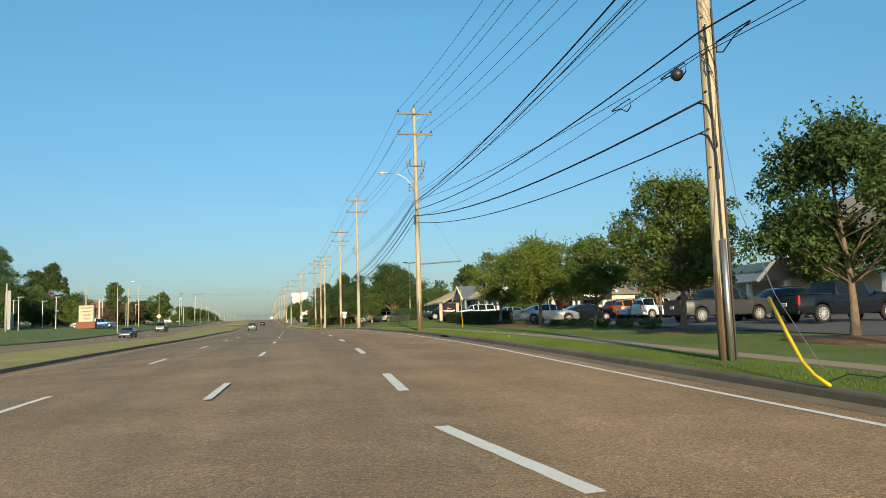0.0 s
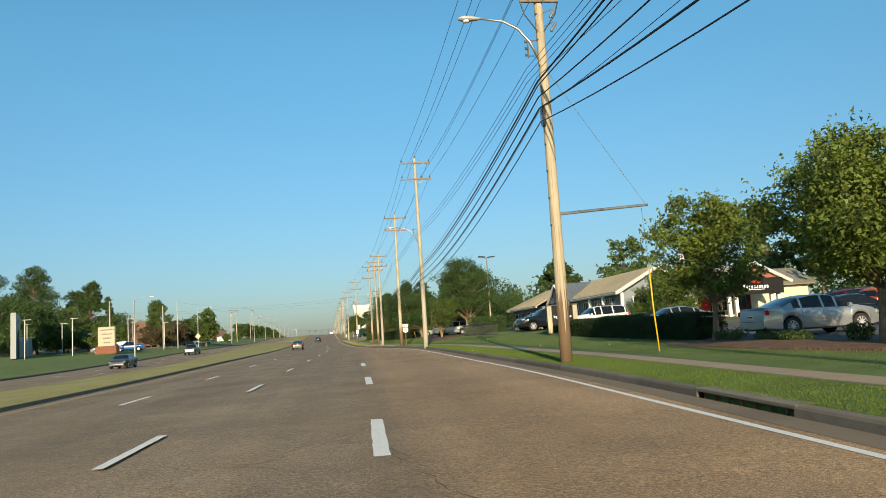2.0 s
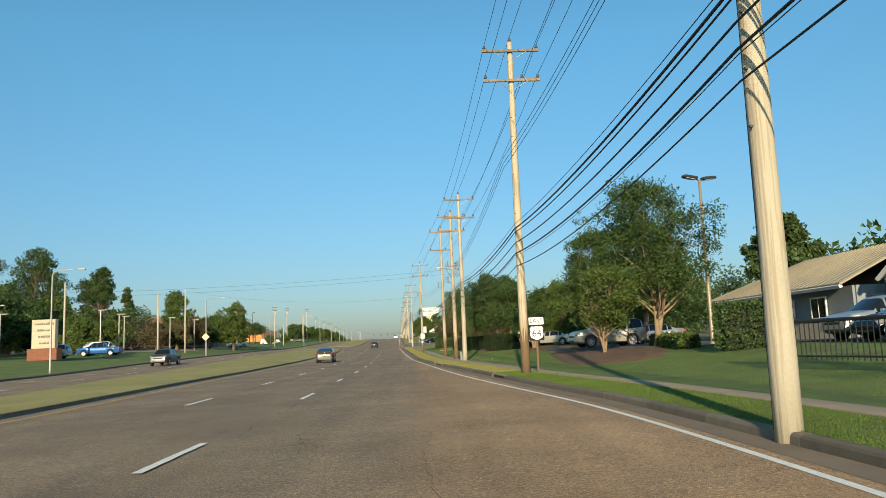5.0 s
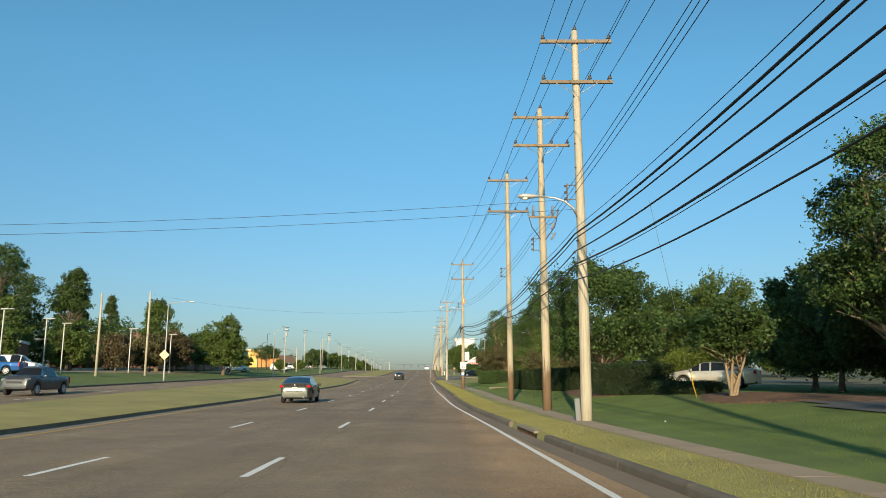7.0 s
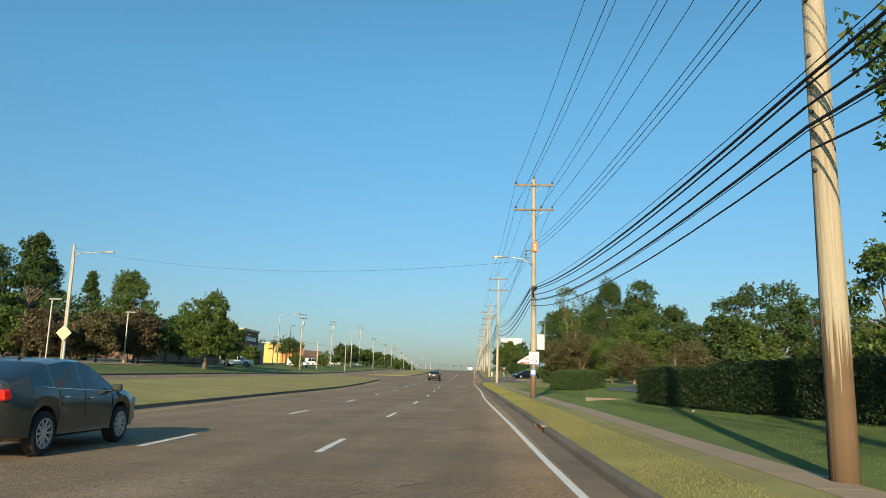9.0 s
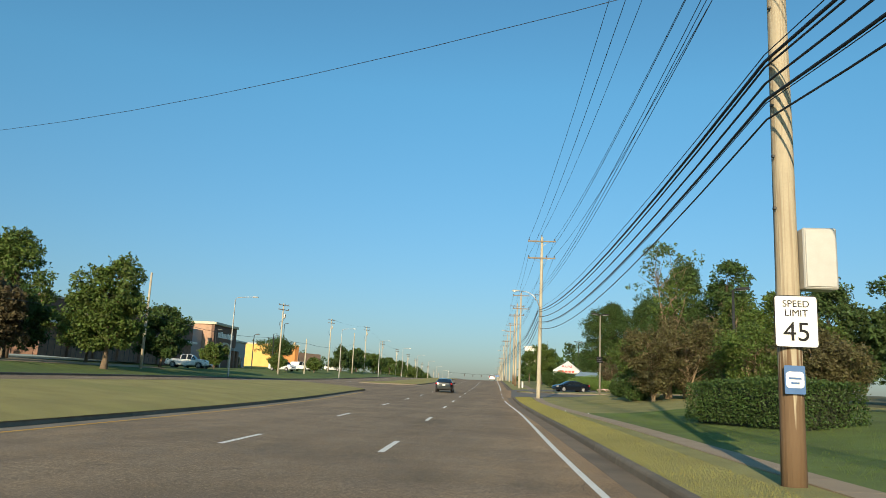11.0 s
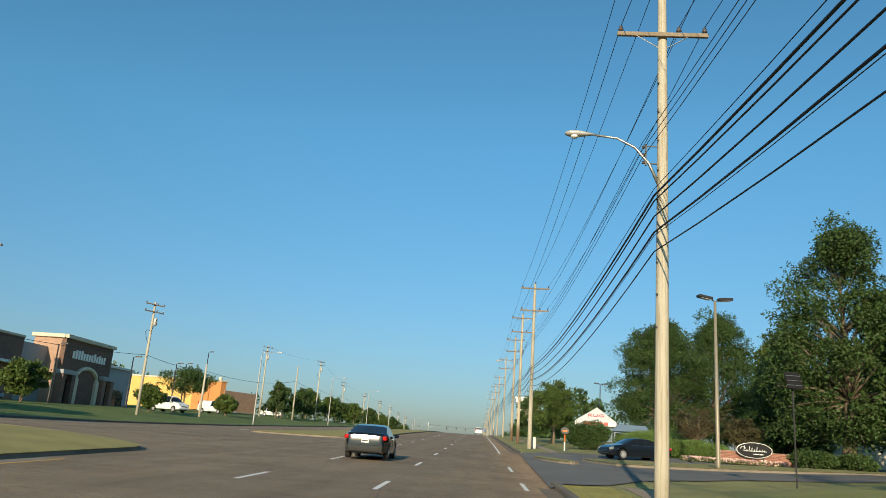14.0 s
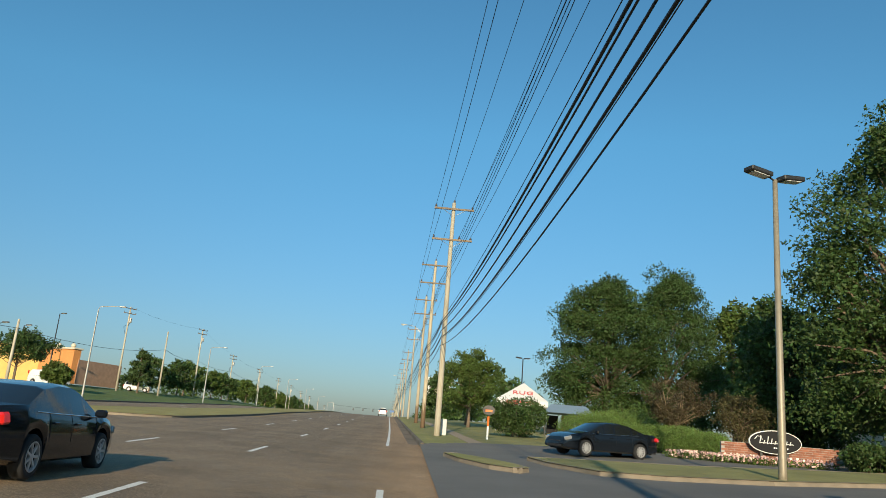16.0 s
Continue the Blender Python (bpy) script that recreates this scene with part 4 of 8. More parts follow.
POLES = [  # x, y, upper arm, gap, options
    (9.6, -24.0, 13.2, 1.55, dict()),
    (9.35, 14.6, 13.4, 1.55, dict(conduit=True, name_label="tan wooden power pole with a steel conduit and riser cables")),
    (9.2, 50.5, 15.1, 1.45, dict(lamp=9.55, gear=11.4, racks=9.9, name_label="tan wooden power pole with a street lamp and switch gear")),
    (8.9, 88.9, 15.15, 1.35, dict(grey=True, lamp=8.5, racks=9.4, name_label="grey wooden power pole with a street lamp")),
    (8.5, 110.3, 14.0, 1.35, dict()),
    (7.75, 138.9, 13.0, 1.5, dict(lamp=6.8, rise=0.65, reach=1.35, racks=7.6, guard=True, grey=True, name_label="tan-grey wooden power pole with a street lamp")),
    (7.43, 146.3, 12.85, 1.3, dict(gear=8.3, racks=7.1)),
    (6.95, 159.0, 13.3, 1.95, dict(racks=7.6)),
    (4.85, 195.3, 13.35, 1.6, dict(lamp=8.2, rise=0.5, racks=8.9, name_label="tan wooden power pole with a speed sign and a meter box")),
    (3.05, 250.6, 14.0, 1.55, dict(lamp=8.1, racks=8.9, grey=True, name_label="tan-grey wooden power pole with a street lamp")),
    (1.8, 297.5, 13.9, 2.0, dict(grey=True)),
    (1.35, 317.0, 14.0, 1.6, dict(racks=9.0)),
    (1.0, 336.0, 13.6, 1.6, dict(lamp=9.3)),
    (0.1, 372.0, 14.0, 1.6, dict(grey=True, far=True)),
]
y, k = 412.0, 0
while y < 900:
    POLES.append((kerb_x(y) + 1.5, y, 13.4 + 0.4 * (k % 3), 1.6, dict(far=True, grey=k % 2 == 0, lamp=9.2 if k % 2 else 0.0)))
    y, k = y + 40 + 3 * (k % 3), k + 1
made_poles = []
for x, y, top, gap, opt in POLES:
    it, ztop, gz = pole(x, y, top, gap, **opt)
    made_poles.append((x, y, ztop, gap, gz, it))


def wire_run(name, label, points, radius, sag, sides=5, group="overhead wires"):
    """One wire from point to point, hanging between them."""
    bm = bmesh.new()
    pts = []
    for (a, b) in zip(points, points[1:]):
        a, b = Vector(a), Vector(b)
        n = 14 if (b - a).length > 12 else 6
        for k in range(n):
            t = k / n
            p = a.lerp(b, t)
            p.z -= 4 * t * (1 - t) * sag * ((b - a).length / 40) ** 1.2
            pts.append(p)
    pts.append(Vector(points[-1]))
    tube(bm, pts, radius, sides)
    return tagged(part(name, bm, WIRE, None, "", True), label, "overhead wire", group)


for ox, oa in ((-1.15, 0), (0.0, 9), (1.15, 0), (-1.15, 1), (0.45, 1), (1.15, 1)):
    pts = [(x + ox, y - (0.17 if oa != 9 else 0), zt + 0.25 + (0.42 if oa == 9 else 0) - (gap if oa == 1 else 0)) for x, y, zt, gap, gz, it in made_poles]
    wire_run("power_line", "thin black power line strung from pole to pole", pts, 0.011, 0.55)
for k in (-0.22, 0.0, 0.22):
    pts = [(x - 0.53, y, gz + (9.0 if y > 180 or y < 120 else 7.3) + k) for x, y, zt, gap, gz, it in made_poles]
    wire_run("service_line", "thin black low-voltage line below the crossarms", pts, 0.009, 0.6)
SLUNG = {-24.0: (4.8, 6.8), 14.6: (4.6, 6.85), 50.5: (7.5, 8.8), 88.9: (4.9, 6.3), 110.3: (4.5, 6.1), 138.9: (4.6, 6.15), 146.3: (4.2, 5.95), 159.0: (4.5, 5.55), 195.3: (5.7, 6.7), 250.6: (6.2, 7.75), 297.5: (5.3, 6.8)}
FIRST = {1.12: 7.23, 1.0: 10.48, 0.9: 9.98, 0.62: 7.68, 0.34: 6.13, 0.28: 7.16, 0.0: 5.43}    # heights at the first pole
DEAD_ENDS = (0.34, 0.0)
for share, r, sag in ((1.12, 0.010, 0.5), (1.0, 0.030, 0.6), (0.90, 0.020, 0.65), (0.62, 0.022, 0.7), (0.34, 0.027, 0.75), (0.28, 0.009, 0.75), (0.0, 0.018, 0.8)):
    pts = []
    for x, y, zt, gap, gz, it in made_poles:
        lo, hi = SLUNG.get(y, (5.2, 6.9))
        z = gz + lo + (hi - lo) * share
        if y < 40 and share in FIRST:
            z = FIRST[share]
            if z is None or (y < 0 and share in DEAD_ENDS):
                continue
        pts.append((x - 0.2, y, z))
    wire_run("telephone_cable", "thick black telephone cable slung between poles", pts, r, sag, 6)


def cable_clutter(x, y, z):
    """A coil and a splice case on the telephone cables."""
    bm = bmesh.new()
    for k in range(3):
        pts = [(x + 0.03 * k, y + 0.18 * math.cos(a), z - 0.35 + 0.33 * math.sin(a)) for a in [2 * math.pi * n / 16 for n in range(17)]]
        tube(bm, pts, 0.012, 5, False)
    tagged(part("cable_coil", bm, WIRE), "black coil of spare cable hanging from the lines", "cable coil")


for x, y, z in ((8.98, 50.2, 8.83), (4.5, 189.5, 7.59)):
    cable_clutter(x, y, z)


def splice(x, y, z, tilt=0):
    bm = bmesh.new()
    lathe(bm, [(0.02, -0.42), (0.07, -0.36), (0.085, -0.3), (0.085, 0.3), (0.07, 0.36), (0.02, 0.42)], 10, pose(x, y, z, 90 + tilt, 0, 2))
    tagged(part("splice_case", bm, BLACK_PAINT, None, "", True), "black splice case on the telephone cable", "splice case")


for s, y0 in ((1, 18.2), (1, 15.4), (-1, 13.6)):
    bm = bmesh.new()
    tube(bm, [(9.15, y0 + s * 0.9, 7.18), (9.15, y0 + s * 0.35, 7.10), (9.13, y0 - s * 0.05, 6.90), (9.13, y0 - s * 0.28, 6.98), (9.13, y0 - s * 0.25, 7.20), (9.15, y0 + s * 0.2, 7.22), (9.15, y0 + s * 0.9, 7.20)], 0.016, 5)
    tagged(part("cable_loop", bm, WIRE), "black loop of spare cable strapped to the telephone line", "cable loop", "cable loops")
bm = bmesh.new()
bmesh.ops.create_uvsphere(bm, u_segments=14, v_segments=10, radius=0.15)
tagged(part("splice_case", bm, BLACK_PAINT, None, "", True, at=pose(9.12, 15.5, 7.03)), "round black splice case on the telephone cable", "splice case")
for z, n in ((6.13, 1), (5.43, 2)):
    bm = bmesh.new()
    tube(bm, [(9.15, 14.75, z), (9.2, 14.5, z - 0.12), (9.28, 14.38, z - 0.5), (9.31, 14.36, z - 1.1)], 0.02, 6)
    tagged(part("cable_riser", bm, WIRE), "black cable bent down the face of a power pole", "cable")
for x, y, z in ((7.35, 141.0, 5.97), (4.75, 191.2, 7.60), (4.6, 188.6, 7.33)):
    splice(x, y, z)
# wires that cross the road
for x0, y0, z0, x1, y1, z1, sag in ((7.6, 138.9, 8.45, -46, 141, 8.7, 2.5), (7.6, 138.9, 8.1, -46, 141, 8.35, 2.5), (4.7, 195.3, 9.92, -38, 217, 13.96, 4.4)):
    wire_run("crossing_wire", "thin black wire slung across the road", [(x0, y0, z0), (x1, y1, z1)], 0.007, sag * 0.25)


# ---- plants ----
def leaf_cloud(name, clumps, count, size, mat, rng, flat=0.15, shell=0.55):
    """Leaves strewn through ellipsoid clumps [(centre, radii)], thicker near their outsides."""
    weights = np.array([r[0] * r[1] + r[1] * r[2] + r[0] * r[2] for _, r in clumps])
    pick = rng.choice(len(clumps), count, p=weights / weights.sum())
    centre = np.array([c for c, _ in clumps])[pick]
    radii = np.array([r for _, r in clumps])[pick]
    d = rng.normal(size=(count, 3))
    d /= np.linalg.norm(d, axis=1, keepdims=True)
    rad = shell + (1 - shell) * rng.random((count, 1)) ** 0.6
    stray = rng.random((count, 1)) < 0.06
    rad = np.where(stray, rad * 1.22, rad)
    pts = centre + d * radii * rad
    a, b = turned(count, rng, flat)
    s = size * (0.6 + 0.8 * rng.random((count, 1)))
    return leaves(name, pts, a * s * 1.1, b * s * 0.72, mat)


def sprays(name, pads, count, size, mat, rng, shoots=0.30, per=9):
    """Leaves lying as shingles on flattened pads of twigs, with shoots that stand out of them."""
    weights = np.array([r[0] * r[0] for _, r in pads])
    share = weights / weights.sum()
    centres, widths = np.array([c for c, _ in pads]), np.array([r for _, r in pads])
    n = int(count * (1 - shoots))
    pick = rng.choice(len(pads), n, p=share)
    d = rng.normal(size=(n, 3))
    d[:, 2] = np.where(rng.random(n) < 0.72, np.abs(d[:, 2]), -0.6 * np.abs(d[:, 2]))
    d /= np.linalg.norm(d, axis=1, keepdims=True)
    lump = 1 + 0.22 * np.sin(5 * d[:, :1] + 1.7 * pick[:, None]) * np.sin(4 * d[:, 1:2] + 2.9 * pick[:, None])
    pts = centres[pick] + d * widths[pick] * lump * (0.55 + 0.5 * rng.random((n, 1)) ** 0.55)
    face = d * np.array([0.55, 0.55, 0.5]) + np.array([0, 0, 0.55]) + 0.5 * rng.normal(size=(n, 3))
    m = max(1, int(count * shoots) // per)
    pick = rng.choice(len(pads), m, p=share)
    d = rng.normal(size=(m, 3))
    d[:, 2] = np.abs(d[:, 2])
    d /= np.linalg.norm(d, axis=1, keepdims=True)
    root = centres[pick] + d * widths[pick] * 0.75
    out = centres[pick] * np.array([1, 1, 0.0])
    out /= np.linalg.norm(out, axis=1, keepdims=True) + 1e-6
    way = 0.5 * d + 0.45 * out + np.array([0, 0, 0.75]) + 0.25 * rng.normal(size=(m, 3))
    way /= np.linalg.norm(way, axis=1, keepdims=True)
    reach = widths[pick][:, :1] * (0.3 + 1.15 * rng.random((m, 1)) ** 2)
    reach = np.minimum(reach, 0.85)
    u = rng.random((m, per, 1))
    more = (root[:, None] + way[:, None] * reach[:, None] * u + rng.normal(size=(m, per, 3)) * size * (1.2 - 0.7 * u)).reshape(-1, 3)
    pts = np.concatenate([pts, more])
    face = np.concatenate([face, rng.normal(size=(len(more), 3)) + np.array([0, 0, 0.4])])
    face /= np.linalg.norm(face, axis=1, keepdims=True)
    a = np.cross(face, rng.normal(size=(len(pts), 3)))
    a /= np.linalg.norm(a, axis=1, keepdims=True)
    b = np.cross(face, a)
    s = size * (0.55 + 0.9 * rng.random((len(pts), 1)))
    return leaves(name, pts, a * s * 1.1, b * s * 0.72, mat)


def tree(x, y, height, spread, crown_from=0.3, mat=LEAF, bark=BARK, seed=1, clumps=58, count=5200, size=0.13, stems=1, shape="round", label="leafy green tree on the lawn", sink=0.0, trunk_r=None, name="tree", group="", open_crown=0.0):
    """A tapered trunk with forked limbs and a crown of many leaf clumps."""
    if 0 < x < 26 and y < 345 and size < 0.21:
        count, size, clumps = int(count * 3.9), size * 0.62, int(clumps * 1.35)
    elif y > 345:
        count = int(count * 1.2)
    else:
        count = int(count * 1.5)
    if 0 < x < 20 and y < 172:
        count, size, clumps = int(count * 1.35), size * 0.74, int(clumps * 1.2)
    rng = np.random.default_rng(seed)
    pr = random.Random(seed)
    it = thing(name, label, "tree", pose(x, y, ground_z(x, y) - sink), group=group)
    z0, r0 = height * crown_from, trunk_r or (0.016 * height + 0.03 if height < 9 else 0.024 * height)
    crown = []
    for k in range(clumps):
        for _ in range(30):
            u, a = pr.random(), pr.uniform(0, 2 * math.pi)
            z = z0 + 0.12 * spread + (height - z0 - 0.46 * spread) * u
            if shape == "round":
                w = math.sqrt(max(0.02, 1 - (2 * u - 0.85) ** 2 / 1.35))
            elif shape == "vase":
                w = 0.35 + 0.65 * math.sin(min(1.0, u * 1.25) * math.pi * 0.62)
                w *= 1.0 if u < 0.8 else 1 - (u - 0.8) * 2.2
            elif shape == "cone":
                w = max(0.06, (1 - u) ** 0.75) * (0.88 + 0.24 * pr.random())
            elif shape == "dome":
                w = math.sqrt(max(0.02, 1 - u ** 1.7)) * (0.72 + 0.28 * min(1.0, 4 * u))
            else:
                w = 0.55 + 0.45 * math.sin(u * math.pi)
            rr = 0.80 * spread * w * math.sqrt(pr.uniform(0.22, 1.0))
            if rr > 0:
                break
        if shape != "cone":
            rr *= 0.92 + 0.26 * math.sin(3 * a + 1.7 * seed + 2.3 * u) + 0.14 * math.sin(7 * a - seed + 5 * u)
            z += 0.09 * spread * math.sin(2.1 * a + seed) * u
        cr = spread * pr.uniform(0.10, 0.26) * (0.75 if shape == "cone" else 1.0)
        crown.append(((rr * math.cos(a), rr * math.sin(a), z), (cr, cr * pr.uniform(0.8, 1.2), cr * pr.uniform(0.50, 0.85))))
    bm = bmesh.new()
    lean = (pr.uniform(-.04, .04), pr.uniform(-.04, .04))
    for s in range(stems):
        a = 2 * math.pi * s / max(1, stems) + pr.random()
        out = 0.0 if stems == 1 else 0.34 * spread
        top = height * (0.72 if shape != "cone" else 0.96)
        n = 8
        pts, rad = [], []
        for k in range(n + 1):
            t = k / n
            bend = out * t ** 1.4 + 0.05 * height * 0.2 * math.sin(4 * t + a) * t
            pts.append((bend * math.cos(a) + lean[0] * height * t + 0.08 * math.sin(5 * t + s), bend * math.sin(a) + lean[1] * height * t, -0.25 + (top + 0.25) * t))
            flare = 1.55 if k == 0 else (1.12 if k == 1 else 1.0)
            rad.append(max(0.02, r0 * (0.62 if stems > 1 else 1.0) * (1 - 0.86 * t) * flare))
        tube(bm, pts, rad, 9)
        own = crown[s::stems]
        for (cx, cy, cz), cr in own[:: 1 if len(own) < 34 else 2]:
            t = min(0.95, max(0.22 if stems > 1 else 0.36, (cz / top) - pr.uniform(0.12, 0.30)))
            i = t * n
            p0 = Vector(pts[int(i)]).lerp(Vector(pts[min(n, int(i) + 1)]), i - int(i))
            p2 = Vector((cx, cy, cz))
            mid = p0.lerp(p2, 0.5) + Vector((pr.uniform(-.1, .1), pr.uniform(-.1, .1), pr.uniform(-0.02, 0.12))) * spread * 0.5
            rb = max(0.012, r0 * (1 - 0.8 * t) * 0.42)
            tube(bm, [p0, mid, p2], [rb, rb * 0.6, rb * 0.18], 5)
    part("trunk", bm, bark, it, "", True)
    if open_crown:
        crown = [c for c in crown if pr.random() > open_crown]
    part("crown", sprays("crown", crown, count, size, mat, rng), None, it)
    return it


def hedge(poly_line, width, height, mat=LEAF_DARK, seed=1, size=0.062, density=250, label="clipped dark green hedge", name="hedge", wild=0.12):
    """A clipped hedge along a line: a solid core, near black for the inner shade, and a shell of leaves."""
    rng = np.random.default_rng(seed)
    it = thing(name, label, "hedge", pose(0, 0, 0))
    bm = bmesh.new()
    pts_all = []
    for (x0, y0), (x1, y1) in zip(poly_line, poly_line[1:]):
        d = math.hypot(x1 - x0, y1 - y0)
        t, nrm = ((x1 - x0) / d, (y1 - y0) / d), (-(y1 - y0) / d, (x1 - x0) / d)
        gz = (ground_z(x0, y0) + ground_z(x1, y1)) / 2
        w, h = width * 0.74, height * 0.86
        corners = [(x0 + nrm[0] * w / 2, y0 + nrm[1] * w / 2), (x0 - nrm[0] * w / 2, y0 - nrm[1] * w / 2), (x1 - nrm[0] * w / 2, y1 - nrm[1] * w / 2), (x1 + nrm[0] * w / 2, y1 + nrm[1] * w / 2)]
        inset = 0.16 * width
        corners = [(cx + (t[0] if k < 2 else -t[0]) * inset, cy + (t[1] if k < 2 else -t[1]) * inset) for k, (cx, cy) in enumerate(corners)]
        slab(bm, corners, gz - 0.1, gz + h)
        n = int(density * (2 * height * (d + width) + width * d))
        u, v, side = rng.random(n) * (d + 0.3) - 0.15, rng.random(n), rng.random(n)
        area = np.array([height * d, height * d, width * d, height * width, height * width])
        pick = rng.choice(5, n, p=area / area.sum())
        off = np.where(pick == 0, 0.5, np.where(pick == 1, -0.5, side - 0.5)) * width
        zz = np.where(pick == 2, height, v * height)
        uu = np.where(pick == 3, 0.0, np.where(pick == 4, d, u))
        bulge = wild * (np.sin(uu * 2.1 + seed) + np.sin(uu * 0.83 + 2 * seed + zz * 2) + 0.9 * rng.normal(size=n) * 0.5)
        off = off * (1 + bulge * 0.5 / max(width, 0.5))
        zz = zz * (1 + np.where(zz > height * 0.5, bulge * 0.30, 0))
        p = np.stack([x0 + t[0] * uu + nrm[0] * off, y0 + t[1] * uu + nrm[1] * off, gz + zz], 1)
        pts_all.append(p)
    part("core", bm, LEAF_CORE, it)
    p = np.concatenate(pts_all)
    p += rng.normal(size=p.shape) * 0.045
    a, b = turned(len(p), rng)
    s = size * (0.6 + 0.8 * rng.random((len(p), 1)))
    part("leaves", leaves("leaves", p, a * s * 1.15, b * s * 0.85, mat), None, it)
    return it


# the shade inside a hedge is put into its core's near-black colour
LEAF_CORE = material("hedge_core_shade", (0.02, 0.026, 0.012), 0.95, spread=0.4, bump=0.5)


def bush(x, y, r, h, mat=LEAF, seed=1, count=1800, size=0.07, label="rounded green bush", name="bush", lobes=9):
    """A low rounded bush of leaf clumps on short stems."""
    rng = np.random.default_rng(seed)
    pr = random.Random(seed)
    it = thing(name, label, "bush", pose(x, y, ground_z(x, y)))
    cl = [((0, 0, h * 0.45), (r * 0.8, r * 0.8, h * 0.48))]
    for k in range(lobes):
        a = 2 * math.pi * k / lobes + pr.random()
        q = r * pr.uniform(0.4, 0.7)
        cl.append(((q * math.cos(a), q * math.sin(a), h * pr.uniform(0.35, 0.68)), (r * 0.42, r * 0.42, h * pr.uniform(0.26, 0.36))))
    bm = bmesh.new()
    for k in range(7):
        a = 2 * math.pi * k / 7
        tube(bm, [(0.1 * r * math.cos(a), 0.1 * r * math.sin(a), -0.1), (r * 0.35 * math.cos(a), r * 0.35 * math.sin(a), h * 0.4), (r * 0.55 * math.cos(a), r * 0.55 * math.sin(a), h * 0.72)], [0.035, 0.025, 0.01], 5)
    part("woody_base", bm, BARK, it)
    part("foliage", leaf_cloud("foliage", cl, int(count * 1.5), size, mat, rng, shell=0.6), None, it)
    return it


bush(18.3, 159.6, 2.0, 2.9, LEAF_LIGHT, 501, 7000, 0.05, "light green bush behind a parked car")
ROAD_TREES = "young trees along the car park"
tree(16.1, 54.6, 6.0, 2.3, 0.24, LEAF_LIGHT, seed=3, label="young light-green tree at the edge of the car park", group=ROAD_TREES, size=0.12, count=4600)
tree(16.2, 45.9, 6.2, 3.3, 0.22, LEAF_LIGHT, seed=4, label="broad light-green young tree at the edge of the car park", group=ROAD_TREES, size=0.12, count=8200, clumps=64)
tree(16.2, 37.2, 5.2, 2.1, 0.30, LEAF, seed=5, label="upright green young tree at the edge of the car park", group=ROAD_TREES, size=0.12, count=4600, open_crown=0.15)
tree(15.3, 26.7, 6.7, 2.7, 0.22, LEAF, seed=6, label="dark green young tree on a mulch bed", group=ROAD_TREES, size=0.12, count=7000, clumps=56)
tree(15.2, 17.6, 6.6, 3.1, 0.25, LEAF_DARK, seed=7, label="dense dark green tree on a mulch bed", group=ROAD_TREES, size=0.12, count=8000, clumps=56)
tree(24.5, 41.0, 5.4, 2.4, 0.3, LEAF_BROWN, BARK_PALE, seed=8, stems=4, shape="vase", label="small crape myrtle with pale stems in the car park", count=2600)
tree(27.0, 33.0, 5.8, 2.6, 0.3, LEAF, BARK_PALE, seed=9, stems=4, shape="vase", label="small crape myrtle with pale stems in the car park", count=2600)
tree(28.0, 52.0, 5.0, 2.2, 0.3, LEAF_BROWN, BARK_PALE, seed=10, stems=4, shape="vase", label="small crape myrtle with pale stems in the car park", count=2600)
tree(29.7, 88.6, 4.9, 3.2, 0.06, LEAF, seed=11, label="round bushy crape myrtle with pale blossom beside the restaurant", count=14000, size=0.075, shape="round", clumps=90)
tree(38.2, 96.0, 4.2, 1.7, 0.25, LEAF_RUST, seed=12, label="small rusty red tree beside the restaurant", count=1600, size=0.09)
tree(38.0, 118.0, 11.5, 3.8, 0.35, LEAF, seed=13, label="open tree behind the restaurant", count=3200, size=0.15, open_crown=0.3)
for k, (x, y, h) in enumerate(((57, 118, 15), (58.5, 110, 16), (36, 142, 11))):
    tree(x, y, h, 3.8, 0.25, LEAF_PINE, seed=20 + k, label="dark pine behind the restaurant", count=9000, size=0.2, shape="round")
tree(11.4, 237.0, 11.6, 2.8, 0.45, LEAF, BARK_PALE, seed=151, stems=2, shape="vase", label="tall half-bare tree with thin pale limbs", count=700, open_crown=0.3, size=0.15)
# between the restaurant and the next car park
tree(17.4, 120.6, 10.3, 4.3, 0.24, LEAF_DARK, BARK_PALE, seed=31, stems=2, label="tall pear tree with a forked pale trunk", count=9500, size=0.13, clumps=70)
tree(14.0, 118.9, 5.4, 2.9, 0.22, LEAF, BARK_PALE, seed=32, stems=4, shape="vase", label="many-stemmed crape myrtle on a mulch bed", count=3000, open_crown=0.3)
tree(20.5, 143.5, 7.2, 3.4, 0.15, LEAF_DARK, seed=34, label="dark green tree beside the car park", count=5500)
tree(21.0, 148.5, 6.5, 3.2, 0.1, LEAF_DARK, seed=35, label="dark green tree beside the car park", count=5500)
tree(13.9, 142.5, 3.9, 2.1, 0.36, LEAF_DARK, BARK_PALE, seed=36, stems=6, shape="vase", label="low many-stemmed crape myrtle with bare pale stems on a mulch mound", count=3400, trunk_r=0.13)
tree(18.6, 139.4, 10.2, 3.3, 0.22, LEAF_DARK, BARK_PALE, seed=37, stems=2, label="tall broad tree with yellow-green tips", count=9000, clumps=76, open_crown=0.06)
tree(21.6, 136.2, 10.4, 3.6, 0.2, LEAF_DARK, seed=137, label="tall dense tree behind the car park", count=6500)
tree(12.7, 161.2, 8.6, 4.5, 0.2, LEAF_DARK, BARK, seed=38, stems=3, label="broad dark tree with three leaning trunks", count=9000, size=0.165, clumps=74, open_crown=0.12)
